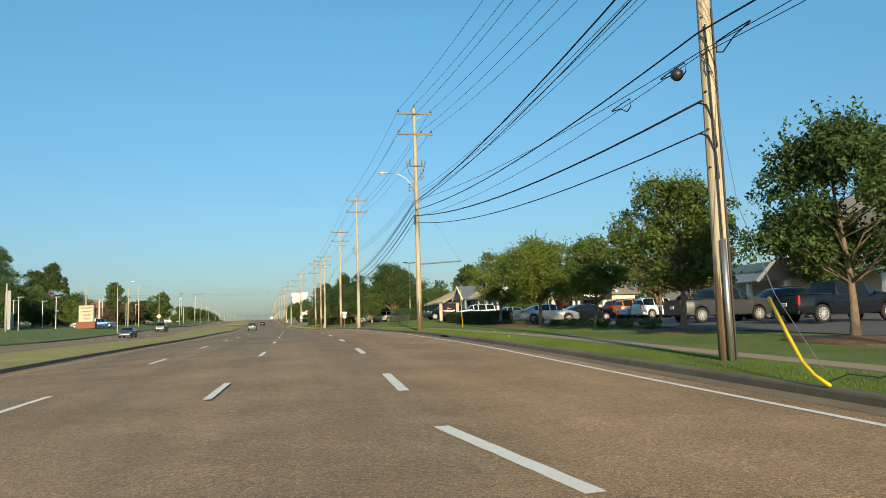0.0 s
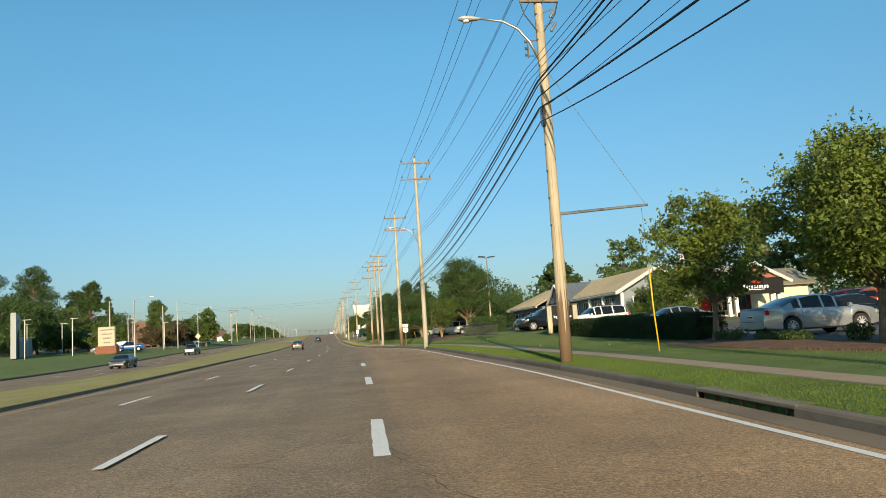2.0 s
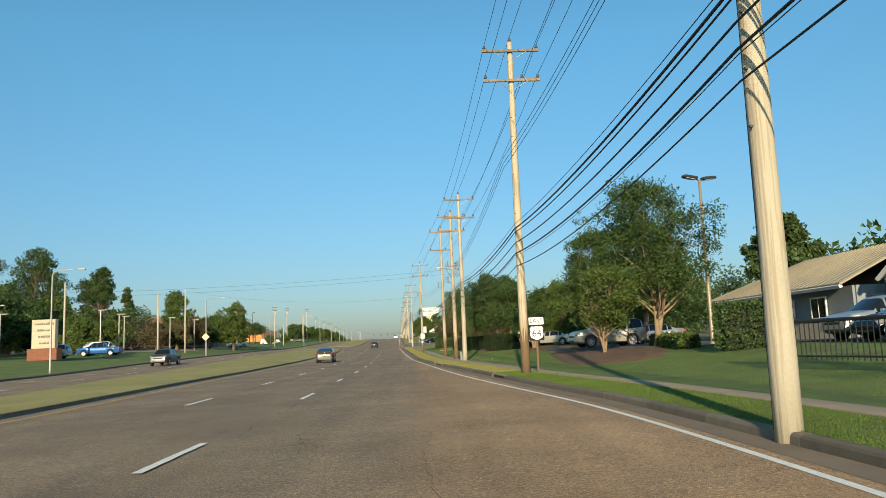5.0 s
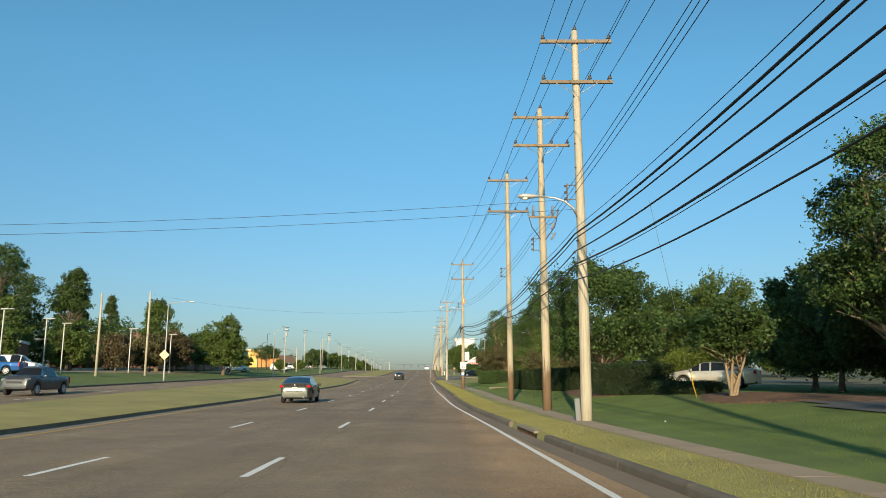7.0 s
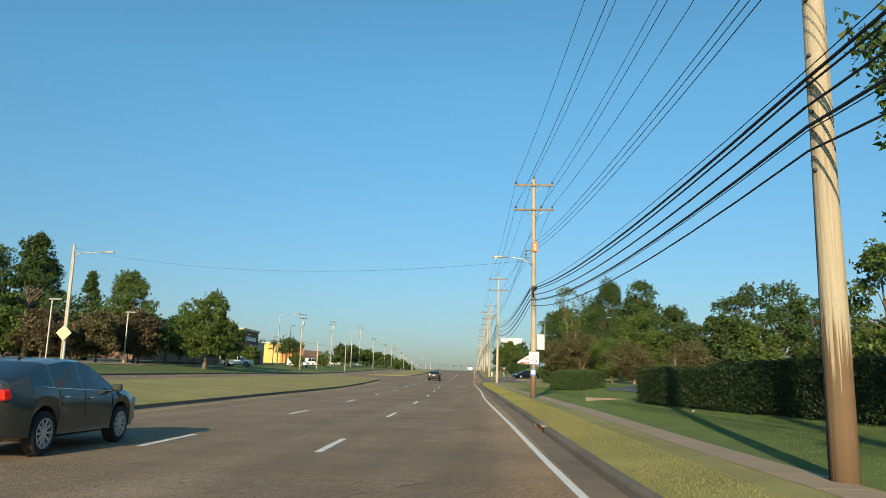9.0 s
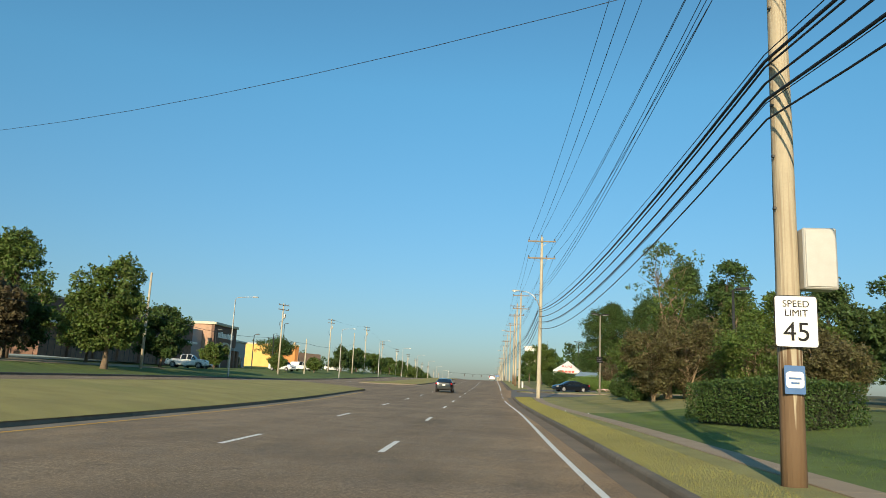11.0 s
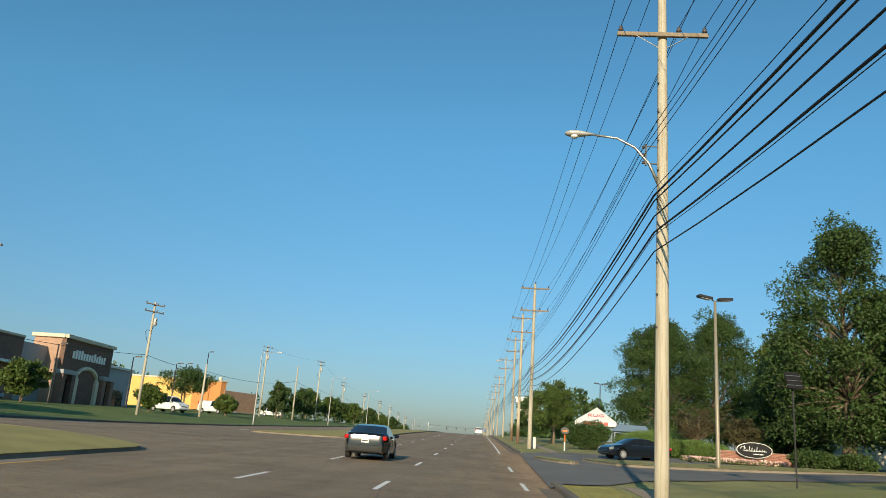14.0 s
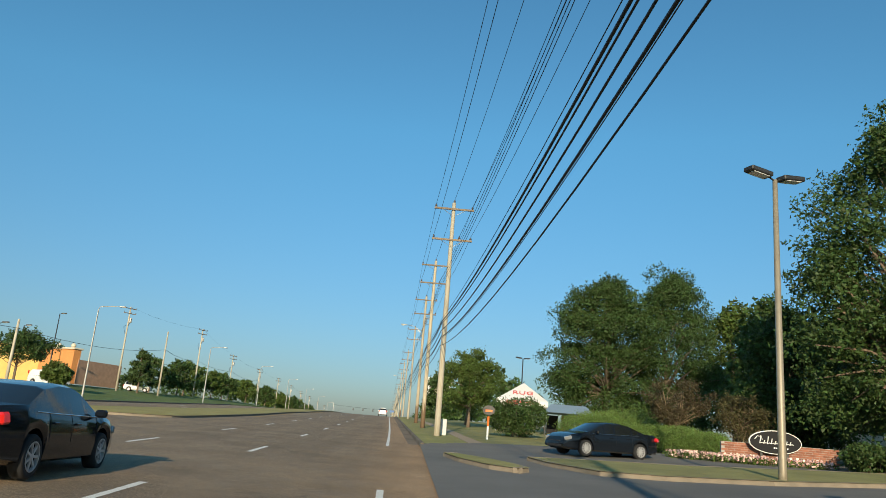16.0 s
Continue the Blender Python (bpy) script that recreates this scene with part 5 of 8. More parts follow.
for k, (x, y, h, s) in enumerate(((21.5, 152, 6.8, 3.0), (19.8, 160.6, 7.5, 3.4), (18.5, 165, 7.0, 3.2), (22, 146, 7.2, 3.3), (26.0, 195, 9.5, 3.4), (30.0, 191, 9.5, 3.6))):
    tree(x, y, h, s, 0.08, (LEAF_DARK, LEAF, LEAF_DARK)[k % 3], seed=40 + k, label="dense dark green tree in a row behind the hedge", count=6000, size=0.13, group="trees behind the hedge")
hedge([(9.7, 183.5), (10.9, 172.0), (11.9, 163.2)], 1.5, 1.35, seed=2, mat=LEAF_HEDGE_SHADE, size=0.030, density=900, label="long clipped dark green hedge beside the pavement")
hedge([(11.7, 154.6), (13.5, 151.0)], 1.9, 1.45, seed=3, mat=LEAF_HEDGE_SHADE, label="clipped dark green hedge beside the lawn", size=0.028, density=1000)
hedge([(13.2, 150.2), (14.5, 146.2)], 0.9, 0.5, seed=13, mat=LEAF_HEDGE_SHADE, label="low dark hedge in front of a parked car", size=0.028, density=900)
hedge([(8.2, 213.0), (9.9, 206.2)], 1.9, 1.35, seed=4, mat=LEAF_DARK, size=0.034, density=700, label="small clipped green hedge on the verge")
hedge([(16.3, 112.5), (18.6, 124.0)], 0.9, 0.6, seed=5, mat=LEAF, label="low clipped green hedge at the car park")
hedge([(16.4, 106.8), (19.4, 111.6)], 2.2, 1.7, seed=6, mat=LEAF_DARK, label="tall clipped hedge at the corner of the restaurant", size=0.05)
hedge([(17.4, 57.5), (17.9, 67.0), (18.1, 79.0)], 1.3, 1.0, seed=8, mat=LEAF_HEDGE_SHADE, size=0.032, density=800, label="long dark clipped hedge in front of the car park")
hedge([(18.6, 84.8), (19.6, 88.5)], 1.0, 0.9, seed=9, mat=LEAF, label="clipped hedge round the restaurant sign")
pr = random.Random(12)
for k, y in enumerate((34.0, 36.2, 38.6, 41.2, 43.0, 47.4, 49.6, 51.2, 53.4, 31.0)):
    bush(16.4 + pr.uniform(-.3, .3), y, pr.uniform(0.42, 0.65), pr.uniform(0.4, 0.62), LEAF_DARK, 160 + k, 700, 0.035, "low dark shrub at the edge of the car park", "shrub", 5)
# behind the empty car park and up to the entrance
for k, (x, y, r, h) in enumerate(((9.2, 237.4, 1.5, 1.9), (9.9, 240.6, 1.3, 1.6), (9.4, 244.6, 1.2, 1.2), (10.2, 247.4, 1.3, 1.3), (11.4, 249.8, 1.3, 1.4), (9.0, 235.0, 1.0, 1.3))):
    bush(x, y, r, h, LEAF_DARK, 460 + k, 5200, 0.06, "low dark green shrub at the foot of the thicket", "shrub", 9)
tree(19.5, 248.8, 9.0, 2.8, 0.35, LEAF, BARK_PALE, seed=52, stems=2, label="tall loose tree with a bare trunk", count=1500, open_crown=0.3, size=0.15)
for k, (x, y, h, s, m) in enumerate(((20, 240, 9.0, 4.0, LEAF), (24.5, 242, 10, 4.0, LEAF_PINE), (29, 238, 9.0, 4.0, LEAF_PINE), (21, 253, 8.5, 3.8, LEAF_DARK), (36, 252, 13.5, 5.2, LEAF_DARK), (42, 254, 14.5, 5.4, LEAF_DARK), (48, 258, 14.0, 5.6, LEAF_DARK), (33, 240, 8.0, 3.6, LEAF), (52, 250, 9.0, 4.5, LEAF_DARK), (58, 240, 6.5, 4.0, LEAF))):
    tree(x, y, h, s, 0.12, m, seed=60 + k, label="dense green tree at the back of the car park", count=6500, size=0.16, group="trees round the empty car park", shape="round")
for k, (x, y, h, s, m) in enumerate(((9.6, 232.6, 5.2, 2.5, LEAF_BROWN), (12.4, 235.0, 6.0, 3.2, LEAF_BROWN), (11.0, 242.0, 5.0, 3.0, LEAF), (13.2, 240.0, 5.8, 2.8, LEAF_DARK), (15.0, 229.5, 5.0, 3.0, LEAF), (15.8, 221.5, 4.2, 2.6, LEAF_BROWN), (19, 214, 4.0, 2.4, LEAF_BROWN), (13.8, 250.5, 4.4, 2.6, LEAF_DARK))):
    tree(x, y, h, s, 0.05, m, BARK_PALE, seed=70 + k, stems=5, shape="vase", label="wild brownish shrub with seed heads and pale stems", count=5200, size=0.10, name="shrub")
for k, (x, y, h, s, m) in enumerate(((23.4, 287.0, 19.0, 6.4, LEAF_DARK), (28, 281, 18.5, 6, LEAF_DARK), (31, 292, 16, 6, LEAF_DARK), (18.4, 324.0, 16.6, 6.9, LEAF_DARK), (25.6, 326.5, 18.4, 7.6, LEAF_DARK), (34, 330, 16, 6, LEAF), (29, 312, 13, 5.0, LEAF_DARK), (23.5, 298, 10, 4.4, LEAF_DARK), (36, 312, 13, 6, LEAF_DARK))):
    tree(x, y, h, s, 0.03, m, seed=80 + k, label="large dense oak beside the entrance", count=21000 if k < 1 else 26000 if k in (3, 4) else 9000, size=0.145 if k in (0, 3, 4) else 0.175, clumps=150, group="large trees at the entrance", shape="dome")
tree(6.2, 330.0, 8.6, 3.9, 0.2, LEAF, seed=90, label="rounded dense tree on the verge", count=7500, size=0.13, clumps=60)
tree(7.0, 344.0, 8.0, 3.2, 0.2, LEAF, seed=91, label="rounded dense tree on the verge", count=5500, size=0.14)
tree(5.0, 372.0, 8.0, 3.4, 0.2, LEAF_DARK, seed=92, label="rounded dense tree on the verge", count=4500, size=0.16)
tree(14.6, 293.8, 4.6, 2.1, 0.3, LEAF_RUST, BARK_PALE, seed=93, stems=6, shape="vase", label="crape myrtle with rusty seed heads and bare stems", count=3000, size=0.07)
tree(18.3, 293.5, 3.8, 1.8, 0.2, LEAF_BROWN, BARK_PALE, seed=94, stems=4, shape="vase", label="small brownish crape myrtle", count=2200, size=0.08)
bush(7.6, 305.0, 2.2, 2.9, LEAF_DARK, 95, 7500, 0.07, "large rounded dark bush")
for k, (x, y, r, h) in enumerate(((11.0, 297.0, 2.5, 2.2), (13.0, 298.2, 2.7, 2.45), (14.4, 292.2, 1.9, 1.65), (15.6, 291.4, 1.4, 1.4), (13.2, 293.4, 1.9, 1.6))):
    bush(x, y, r, h, LEAF_JUNIPER, 100 + k, 16000, 0.032, "spreading clipped juniper mound", "juniper")
for k, (x, y) in enumerate(((19.5, 283.5), (22.5, 284.0), (20.8, 285.5))):
    bush(x, y, 1.6, 1.3, LEAF_DARK, 110 + k, 2600, 0.07, "low dark green shrub near the entrance sign")


def flowers(x, y, n, seed):
    rng = np.random.default_rng(seed)
    it = thing("flower_bed", "low bed of pink and white flowers", "flower bed", pose(x, y, ground_z(x, y)))
    p = np.stack([rng.uniform(-2.0, 2.0, n), rng.uniform(-.5, .5, n), rng.uniform(0.12, 0.42, n)], 1)
    p[:, 1] -= p[:, 0] * 0.35
    a, b = turned(n, rng, 0.3)
    s = 0.035 + 0.03 * rng.random((n, 1))
    tagged(part("petals", quads("petals", p, a * s, b * s, PETALS), None, it), kind="stuff")
    q = np.stack([rng.uniform(-2.1, 2.1, 2 * n), rng.uniform(-.55, .55, 2 * n), rng.uniform(0.0, 0.3, 2 * n)], 1)
    q[:, 1] -= q[:, 0] * 0.35
    a, b = turned(2 * n, rng)
    part("leaves", quads("leaves", q, a * 0.05, b * 0.03, LEAF), None, it)


flowers(14.2, 286.9, 600, 3)
flowers(16.8, 286.2, 400, 4)
# west side
WEST = [(-52.4, 258.0, 14.6, 5.2, LEAF, "dome"), (-37.6, 251.5, 11.4, 4.3, LEAF, "round"), (-75.4, 288.0, 18.3, 4.0, LEAF_PINE, "cone"), (-46.0, 262.5, 8.5, 4.0, LEAF_DARK, "round"), (-44, 243.5, 7.6, 3.9, LEAF_RUST, "round"), (-45, 236.0, 6.6, 3.4, LEAF_BROWN, "round"), (-42.5, 273.0, 8.0, 3.8, LEAF_DARK, "round"), (-46, 249, 7.5, 3.8, LEAF_DARK, "round"), (-47, 228.0, 6.0, 3.0, LEAF_RUST, "round"), (-57.4, 365.0, 8.5, 5.7, LEAF_DARK, "crown"), (-44.1, 378.1, 7.6, 3.5, LEAF_PINE, "cone"), (-42.6, 320.0, 3.4, 1.9, LEAF, "vase"), (-42.2, 345, 3.2, 2.2, LEAF, "vase"), (-48.0, 303.5, 4.6, 2.4, LEAF, "vase"), (-47, 392, 7.0, 3.6, LEAF_DARK, "round"), (-45, 402, 7.5, 3.6, LEAF_DARK, "round"), (-47, 413, 7.5, 3.8, LEAF, "round"), (-44, 424, 6.5, 3.2, LEAF, "round"), (-45, 438, 6.8, 3.4, LEAF_DARK, "round"), (-46, 470, 7.0, 3.6, LEAF, "round"), (-52, 205, 7.0, 2.9, LEAF, "round"), (-47, 196, 6.2, 2.8, LEAF, "round"), (-46, 500, 7, 3.6, LEAF_DARK, "round"), (-48, 540, 7, 4, LEAF, "round"), (-50, 590, 8, 4, LEAF_DARK, "round"), (-54, 640, 9, 5, LEAF, "round"), (-58, 700, 10, 6, LEAF_DARK, "round"), (-44, 520, 5, 3, LEAF, "round")]
for k, (x, y, h, s, m, sh) in enumerate(WEST):
    tree(x, y, h, s, 0.30 if sh == "crown" else 0.12, m, seed=200 + k, shape="round" if sh == "crown" else sh, stems=4 if sh == "vase" else 1, label={"cone": "tall dark conifer across the road", "vase": "small flowering crape myrtle across the road"}.get(sh, "leafy tree across the road"), count=15000 if y < 300 else 10500 if y < 380 else 3400, clumps=125 if y < 300 else 70, size=0.14 if y < 300 else 0.13 if y < 380 else 0.2, group="trees across the road")
big = [(-92, 272, 28.5, 8.5), (-104, 268, 28, 9), (-116, 276, 27, 9), (-98, 288, 26, 8), (-73.5, 266.6, 21.5, 4.8), (-84, 284, 21, 6), (-128, 268, 27, 10), (-140, 262, 26, 10), (-66, 205, 13, 6), (-74, 214, 15, 7), (-80, 228, 16, 8), (-70, 236, 13, 6), (-84, 244, 17, 8), (-66, 222, 11, 5), (-60, 208, 9, 4.5), (-92, 210, 17, 8), (-62, 190, 11, 5), (-72, 190, 13, 6.5), (-84, 182, 15, 8), (-60, 240, 9, 4.5)]
for k, (x, y, h, s) in enumerate(big):
    tree(x, y, h, s, 0.08, (LEAF_DARK, LEAF_PINE, LEAF_DARK, LEAF)[k % 4], seed=300 + k, label="tall old tree of the wood across the road", count=13000 if k < 6 else 7600, size=0.19, clumps=150 if k < 6 else 100, group="wood across the road")


def far_wood(points, name, label, mat, seed, size=0.5, each=620):
    """A far belt of trees as one mass of leaf clumps."""
    rng = np.random.default_rng(seed)
    cl = []
    for x, y, h, w in points:
        g = ground_z(x, y)
        for _ in range(14):
            u = rng.random()
            r = w * (0.35 + 0.65 * math.sin(math.pi * min(1, u + 0.15))) * rng.random()
            a = rng.uniform(0, 6.28)
            cl.append(((x + r * math.cos(a), y + r * math.sin(a), g + h * (0.12 + 0.82 * u)), (w * 0.42, w * 0.42, h * 0.16)))
    me = leaf_cloud(name, cl, each * len(points), size * 0.9, mat, rng, shell=0.3)
    tagged(part(name, me, None), label, "trees", kind="stuff")


rr = random.Random(9)
far_wood([(rr.uniform(25, 36), y, rr.uniform(5.5, 8), 4) for y in range(136, 176, 5)], "far_trees", "dark belt of trees behind the lots", LEAF_DARK, 8, 0.12, 3600)
far_wood([(rr.uniform(-60, -50) - (y - 450) * 0.028, y + rr.uniform(-8, 8), rr.uniform(6, 10), rr.uniform(4, 6)) for y in range(470, 1100, 16)], "far_trees", "far line of trees along the road", LEAF, 3)
far_wood([(rr.uniform(12, 26) - (y - 400) * 0.03, y + rr.uniform(-8, 8), rr.uniform(7, 12), rr.uniform(4, 6)) for y in range(395, 1000, 14)], "far_trees", "far line of trees along the road", LEAF_DARK, 4)
far_wood([(rr.uniform(-150, -95), y, rr.uniform(14, 22), 9) for y in range(150, 330, 13)] + [(rr.uniform(-120, -90), y, rr.uniform(8, 13), 7) for y in range(400, 700, 20)], "far_trees", "wood behind the shops", LEAF_DARK, 5)
far_wood([(rr.uniform(-100, -64), y, rr.uniform(8, 13), 7) for y in range(186, 290, 6)], "far_trees", "dense understorey of the wood across the road", LEAF_DARK, 15, 0.26, 2600)
far_wood([(rr.uniform(55, 80), y, rr.uniform(9, 14), 7) for y in range(100, 420, 12)] + [(rr.uniform(60, 75), y, rr.uniform(6, 9), 6) for y in range(0, 60, 12)], "far_trees", "wood behind the car parks", LEAF_DARK, 6)

far_wood([(x, rr.uniform(1150, 1300), rr.uniform(9, 17), rr.uniform(10, 14)) for x in range(-520, -75, 17)] + [(x, rr.uniform(1100, 1250), rr.uniform(9, 16), rr.uniform(10, 14)) for x in range(10, 330, 17)], "far_trees", "far wooded skyline", LEAF_DARK, 11, 1.3)


# ---- vehicles ----
CARS = {
    "sedan": dict(L=4.85, W=1.84, axle=(-1.40, 1.42), r=0.33, zb=0.21, top=[(-2.42, 0.72), (-2.38, 0.98), (-2.25, 1.07), (-1.72, 1.10), (-0.95, 1.38), (-0.35, 1.46), (0.2, 1.455), (0.5, 1.39), (1.22, 1.03), (2.05, 0.87), (2.32, 0.72), (2.42, 0.52)], belt=[(-1.72, 1.0), (-0.9, 0.97), (1.22, 0.93)], cabin=(-1.72, 1.22), rear=(-1.72, -0.95), front=(0.5, 1.22), posts=(-0.95, -0.05, 0.5)),
    "hatchback": dict(L=5.0, W=1.90, axle=(-1.36, 1.43), r=0.36, zb=0.25, top=[(-2.5, 0.72), (-2.46, 1.02), (-2.36, 1.18), (-2.2, 1.22), (-1.1, 1.53), (-0.45, 1.60), (0.15, 1.595), (0.5, 1.52), (1.28, 1.12), (2.1, 0.96), (2.4, 0.80), (2.5, 0.58)], belt=[(-2.2, 1.16), (-1.0, 1.08), (1.28, 1.0)], cabin=(-2.2, 1.28), rear=(-2.2, -1.1), front=(0.5, 1.28), posts=(-1.1, -0.1, 0.5)),
    "suv": dict(L=4.85, W=1.92, axle=(-1.36, 1.42), r=0.37, zb=0.27, top=[(-2.42, 0.8), (-2.40, 1.12), (-2.33, 1.25), (-2.1, 1.66), (-1.85, 1.76), (-0.4, 1.80), (0.15, 1.78), (0.5, 1.70), (1.15, 1.20), (2.05, 1.06), (2.34, 0.9), (2.42, 0.62)], belt=[(-2.33, 1.18), (-1.0, 1.12), (1.15, 1.08)], cabin=(-2.33, 1.15), rear=(-2.33, -2.1), front=(0.5, 1.15), posts=(-2.1, -1.05, -0.08, 0.5)),
    "pickup": dict(L=5.8, W=2.02, axle=(-1.75, 1.85), r=0.40, zb=0.34, top=[(-2.9, 0.9), (-2.88, 1.22), (-0.98, 1.24), (-0.95, 1.26), (-0.72, 1.82), (-0.3, 1.90), (0.5, 1.89), (0.8, 1.80), (1.35, 1.33), (2.55, 1.22), (2.82, 1.02), (2.9, 0.7)], belt=[(-0.95, 1.2), (1.35, 1.18)], cabin=(-0.95, 1.35), rear=(-0.95, -0.72), front=(0.8, 1.35), posts=(-0.72, 0.12, 0.8)),
    "van": dict(L=5.7, W=2.0, axle=(-1.7, 1.75), r=0.37, zb=0.30, top=[(-2.85, 0.8), (-2.84, 1.25), (-2.72, 1.95), (-2.5, 2.06), (0.6, 2.08), (0.95, 1.98), (1.65, 1.35), (2.55, 1.12), (2.78, 0.95), (2.85, 0.65)], belt=[(-2.84, 1.22), (1.65, 1.2)], cabin=(-2.72, 1.65), rear=(-2.84, -2.72), front=(0.95, 1.65), posts=(-2.5, -1.3, -0.1, 0.95)),
}


def wheel(parent, x, y, r, side, spokes):
    m = pose(x, y, r, 90 * -side)
    bm = bmesh.new()
    w = 0.11
    lathe(bm, [(r * 0.66, -w), (r * 0.93, -w), (r, -w * 0.7), (r, w * 0.7), (r * 0.93, w), (r * 0.68, w), (r * 0.66, w * 0.5), (r * 0.66, -w * 0.6)], 24)
    wh = part("wheel", finish(bm, "tyre", TYRE, True), None, parent, at=m)
    bm = bmesh.new()
    lathe(bm, [(r * 0.1, w * 0.2), (r * 0.63, w * 0.2), (r * 0.66, w * 0.25), (r * 0.66, w * 0.1), (r * 0.1, w * 0.1)], 24)
    part("rim", bm, TRIM_BLACK, wh)
    bm = bmesh.new()
    for k in range(spokes):
        a = 360 * k / spokes
        box(bm, (r * 0.50, r * 0.13, 0.025), (r * 0.38 * math.cos(radians(a)), r * 0.38 * math.sin(radians(a)), w * 0.85), (0, 0, a), taper=0.85)
    lathe(bm, [(r * 0.17, w * 0.6), (r * 0.17, w * 0.95), (r * 0.1, w * 1.0)], 12)
    for k in range(24):
        a = 2 * math.pi * k / 24
        box(bm, (0.05 * r, 0.185 * r, 0.06), (r * 0.655 * math.cos(a), r * 0.655 * math.sin(a), w * 0.8), (0, 0, 15 * k))
    part("spokes", bm, ALLOY, wh, "alloy spokes")


def vehicle(kind, x, y, yaw, paint, label, name="car", z=None, group="", spokes=10, brake=False, dirty=None):
    """A car: a body drawn from a lengthwise profile, glass, wheels, lamps and trim. Its front looks along +x before the turn."""
    c = CARS[kind]
    gz = z if z is not None else ground_z(x, y) + 0.035
    it = thing(name, label, {"pickup": "pickup truck", "van": "van", "suv": "SUV"}.get(kind, "car"), pose(x, y, gz, 0, 0, yaw), group)
    tx, tz = [p[0] for p in c["top"]], [p[1] for p in c["top"]]
    top = lambda v: float(np.interp(v, tx, tz))
    hw, ra, half = c["W"] / 2, c["r"] + 0.055, c["L"] / 2
    c0, c1 = c["cabin"]

    def belt(v):
        b = float(np.interp(v, [p[0] for p in c["belt"]], [p[1] for p in c["belt"]]))
        return min(top(v) - 0.035, b) if c0 <= v <= c1 else top(v) - 0.05

    def width(v):
        f = min(1.0, (half - abs(v)) / 0.75)
        return hw * (0.80 + 0.20 * math.sin(max(0.0, f) * math.pi / 2))

    def bottom(v):
        z = c["zb"] + 0.10 * max(0, (abs(v) - (half - 0.5)) / 0.5)
        for a in c["axle"]:
            if abs(v - a) < ra:
                z = max(z, c["r"] + math.sqrt(ra**2 - (v - a) ** 2))
        return z
    xs = set(tx)
    for a in c["axle"]:
        xs |= {a + ra * k for k in (-1.001, -0.98, -0.85, -0.6, -0.3, 0, 0.3, 0.6, 0.85, 0.98, 1.001)}
    for p in c["posts"]:
        xs |= {p - 0.045, p + 0.045}
    xs = sorted(v for v in xs if -half <= v <= half + 1e-6)
    xs = [v for i, v in enumerate(xs) if i == 0 or v - xs[i - 1] > 0.004]
    rings = []
    for v in xs:
        w, zt, zl, zb = width(v), top(v), belt(v), bottom(v)
        inc = c0 <= v <= c1
        wr = w * (0.93 - 0.42 * max(0.0, (zt - zl)) if inc else 0.9)
        zb = min(zb, zl - 0.12)
        ring = [(0, zb), (0.80 * w, zb), (0.965 * w, zb + 0.05 * (zl - zb) + 0.02), (w, zb + 0.42 * (zl - zb)), (0.995 * w, zb + 0.62 * (zl - zb)), (0.965 * w, zl - 0.07), (0.935 * w, zl), (wr, zt - 0.055 if inc else zt - 0.018), (wr * 0.80, zt - 0.012), (0, zt)]
        rings.append(ring)
    bodies = {"body": bmesh.new()}
    made = {}

    def vert(key, i, j, s):
        bm = bodies.setdefault(key, bmesh.new())
        k = (key, i, j, s if rings[i][j][0] > 1e-6 else 1)
        if k not in made:
            made[k] = bm.verts.new((xs[i], s * rings[i][j][0], rings[i][j][1]))
        return made[k]

    def face(key, quad):
        vs = [vert(key, *q) for q in quad]
        if len(set(vs)) >= 3:
            uniq = list(dict.fromkeys(vs))
            try:
                bodies[key].faces.new(uniq)
            except ValueError:
                pass
    n = len(rings[0])
    for i in range(len(xs) - 1):
        mid = (xs[i] + xs[i + 1]) / 2
        for s in (1, -1):
            for j in range(n - 1):
                key = "body"
                if c0 < mid < c1 and top(mid) - belt(mid) > 0.10:
                    if j == 6 and not any(abs(mid - p) < 0.05 for p in c["posts"]) and c["rear"][1] - (0.75 if kind == "hatchback" else 0.3) < mid < c["front"][1] - 0.15:
                        if not (kind == "van" and mid < -0.1):
                            key = "side_window_" + ("l" if s > 0 else "r") + str(sum(mid > p for p in c["posts"]))
                if j in (7, 8):
                    if c["front"][0] + 0.045 < mid < c["front"][1]:
                        key = "windscreen"
                    elif c["rear"][0] < mid < c["rear"][1] - 0.045:
                        key = "rear_window"
                q = [(i, j, s), (i + 1, j, s), (i + 1, j + 1, s), (i, j + 1, s)]
                face(key, q if s > 0 else q[::-1])
    for i in (0, len(xs) - 1):
        for s in (1, -1):
            face("body", [(i, j, s) for j in range(n)])
    for key, bm in bodies.items():
        bmesh.ops.recalc_face_normals(bm, faces=bm.faces)
        glass = key != "body"
        ob = part("side_window" if key.startswith("side") else key, bm, CAR_GLASS if glass else paint, it, "tinted glass" if glass else "", True)
        ob.data.set_sharp_from_angle(angle=radians(28))
    bm = bmesh.new()
    box(bm, (c["L"] - 0.5, c["W"] - 0.5, 0.35), (0, 0, c["zb"] + 0.2))
    box(bm, (c1 - c0 - 0.9, c["W"] - 0.55, 0.5), ((c0 + c1) / 2, 0, 0.85))
    part("underbody", bm, TRIM_BLACK, it)
    for a in c["axle"]:
        for s in (1, -1):
            wheel(it, a, s * (hw - 0.115), c["r"], s, spokes)
    zr = belt(-half + 0.12)
    low = 0.62 if kind in ("sedan", "hatchback") else 0.75
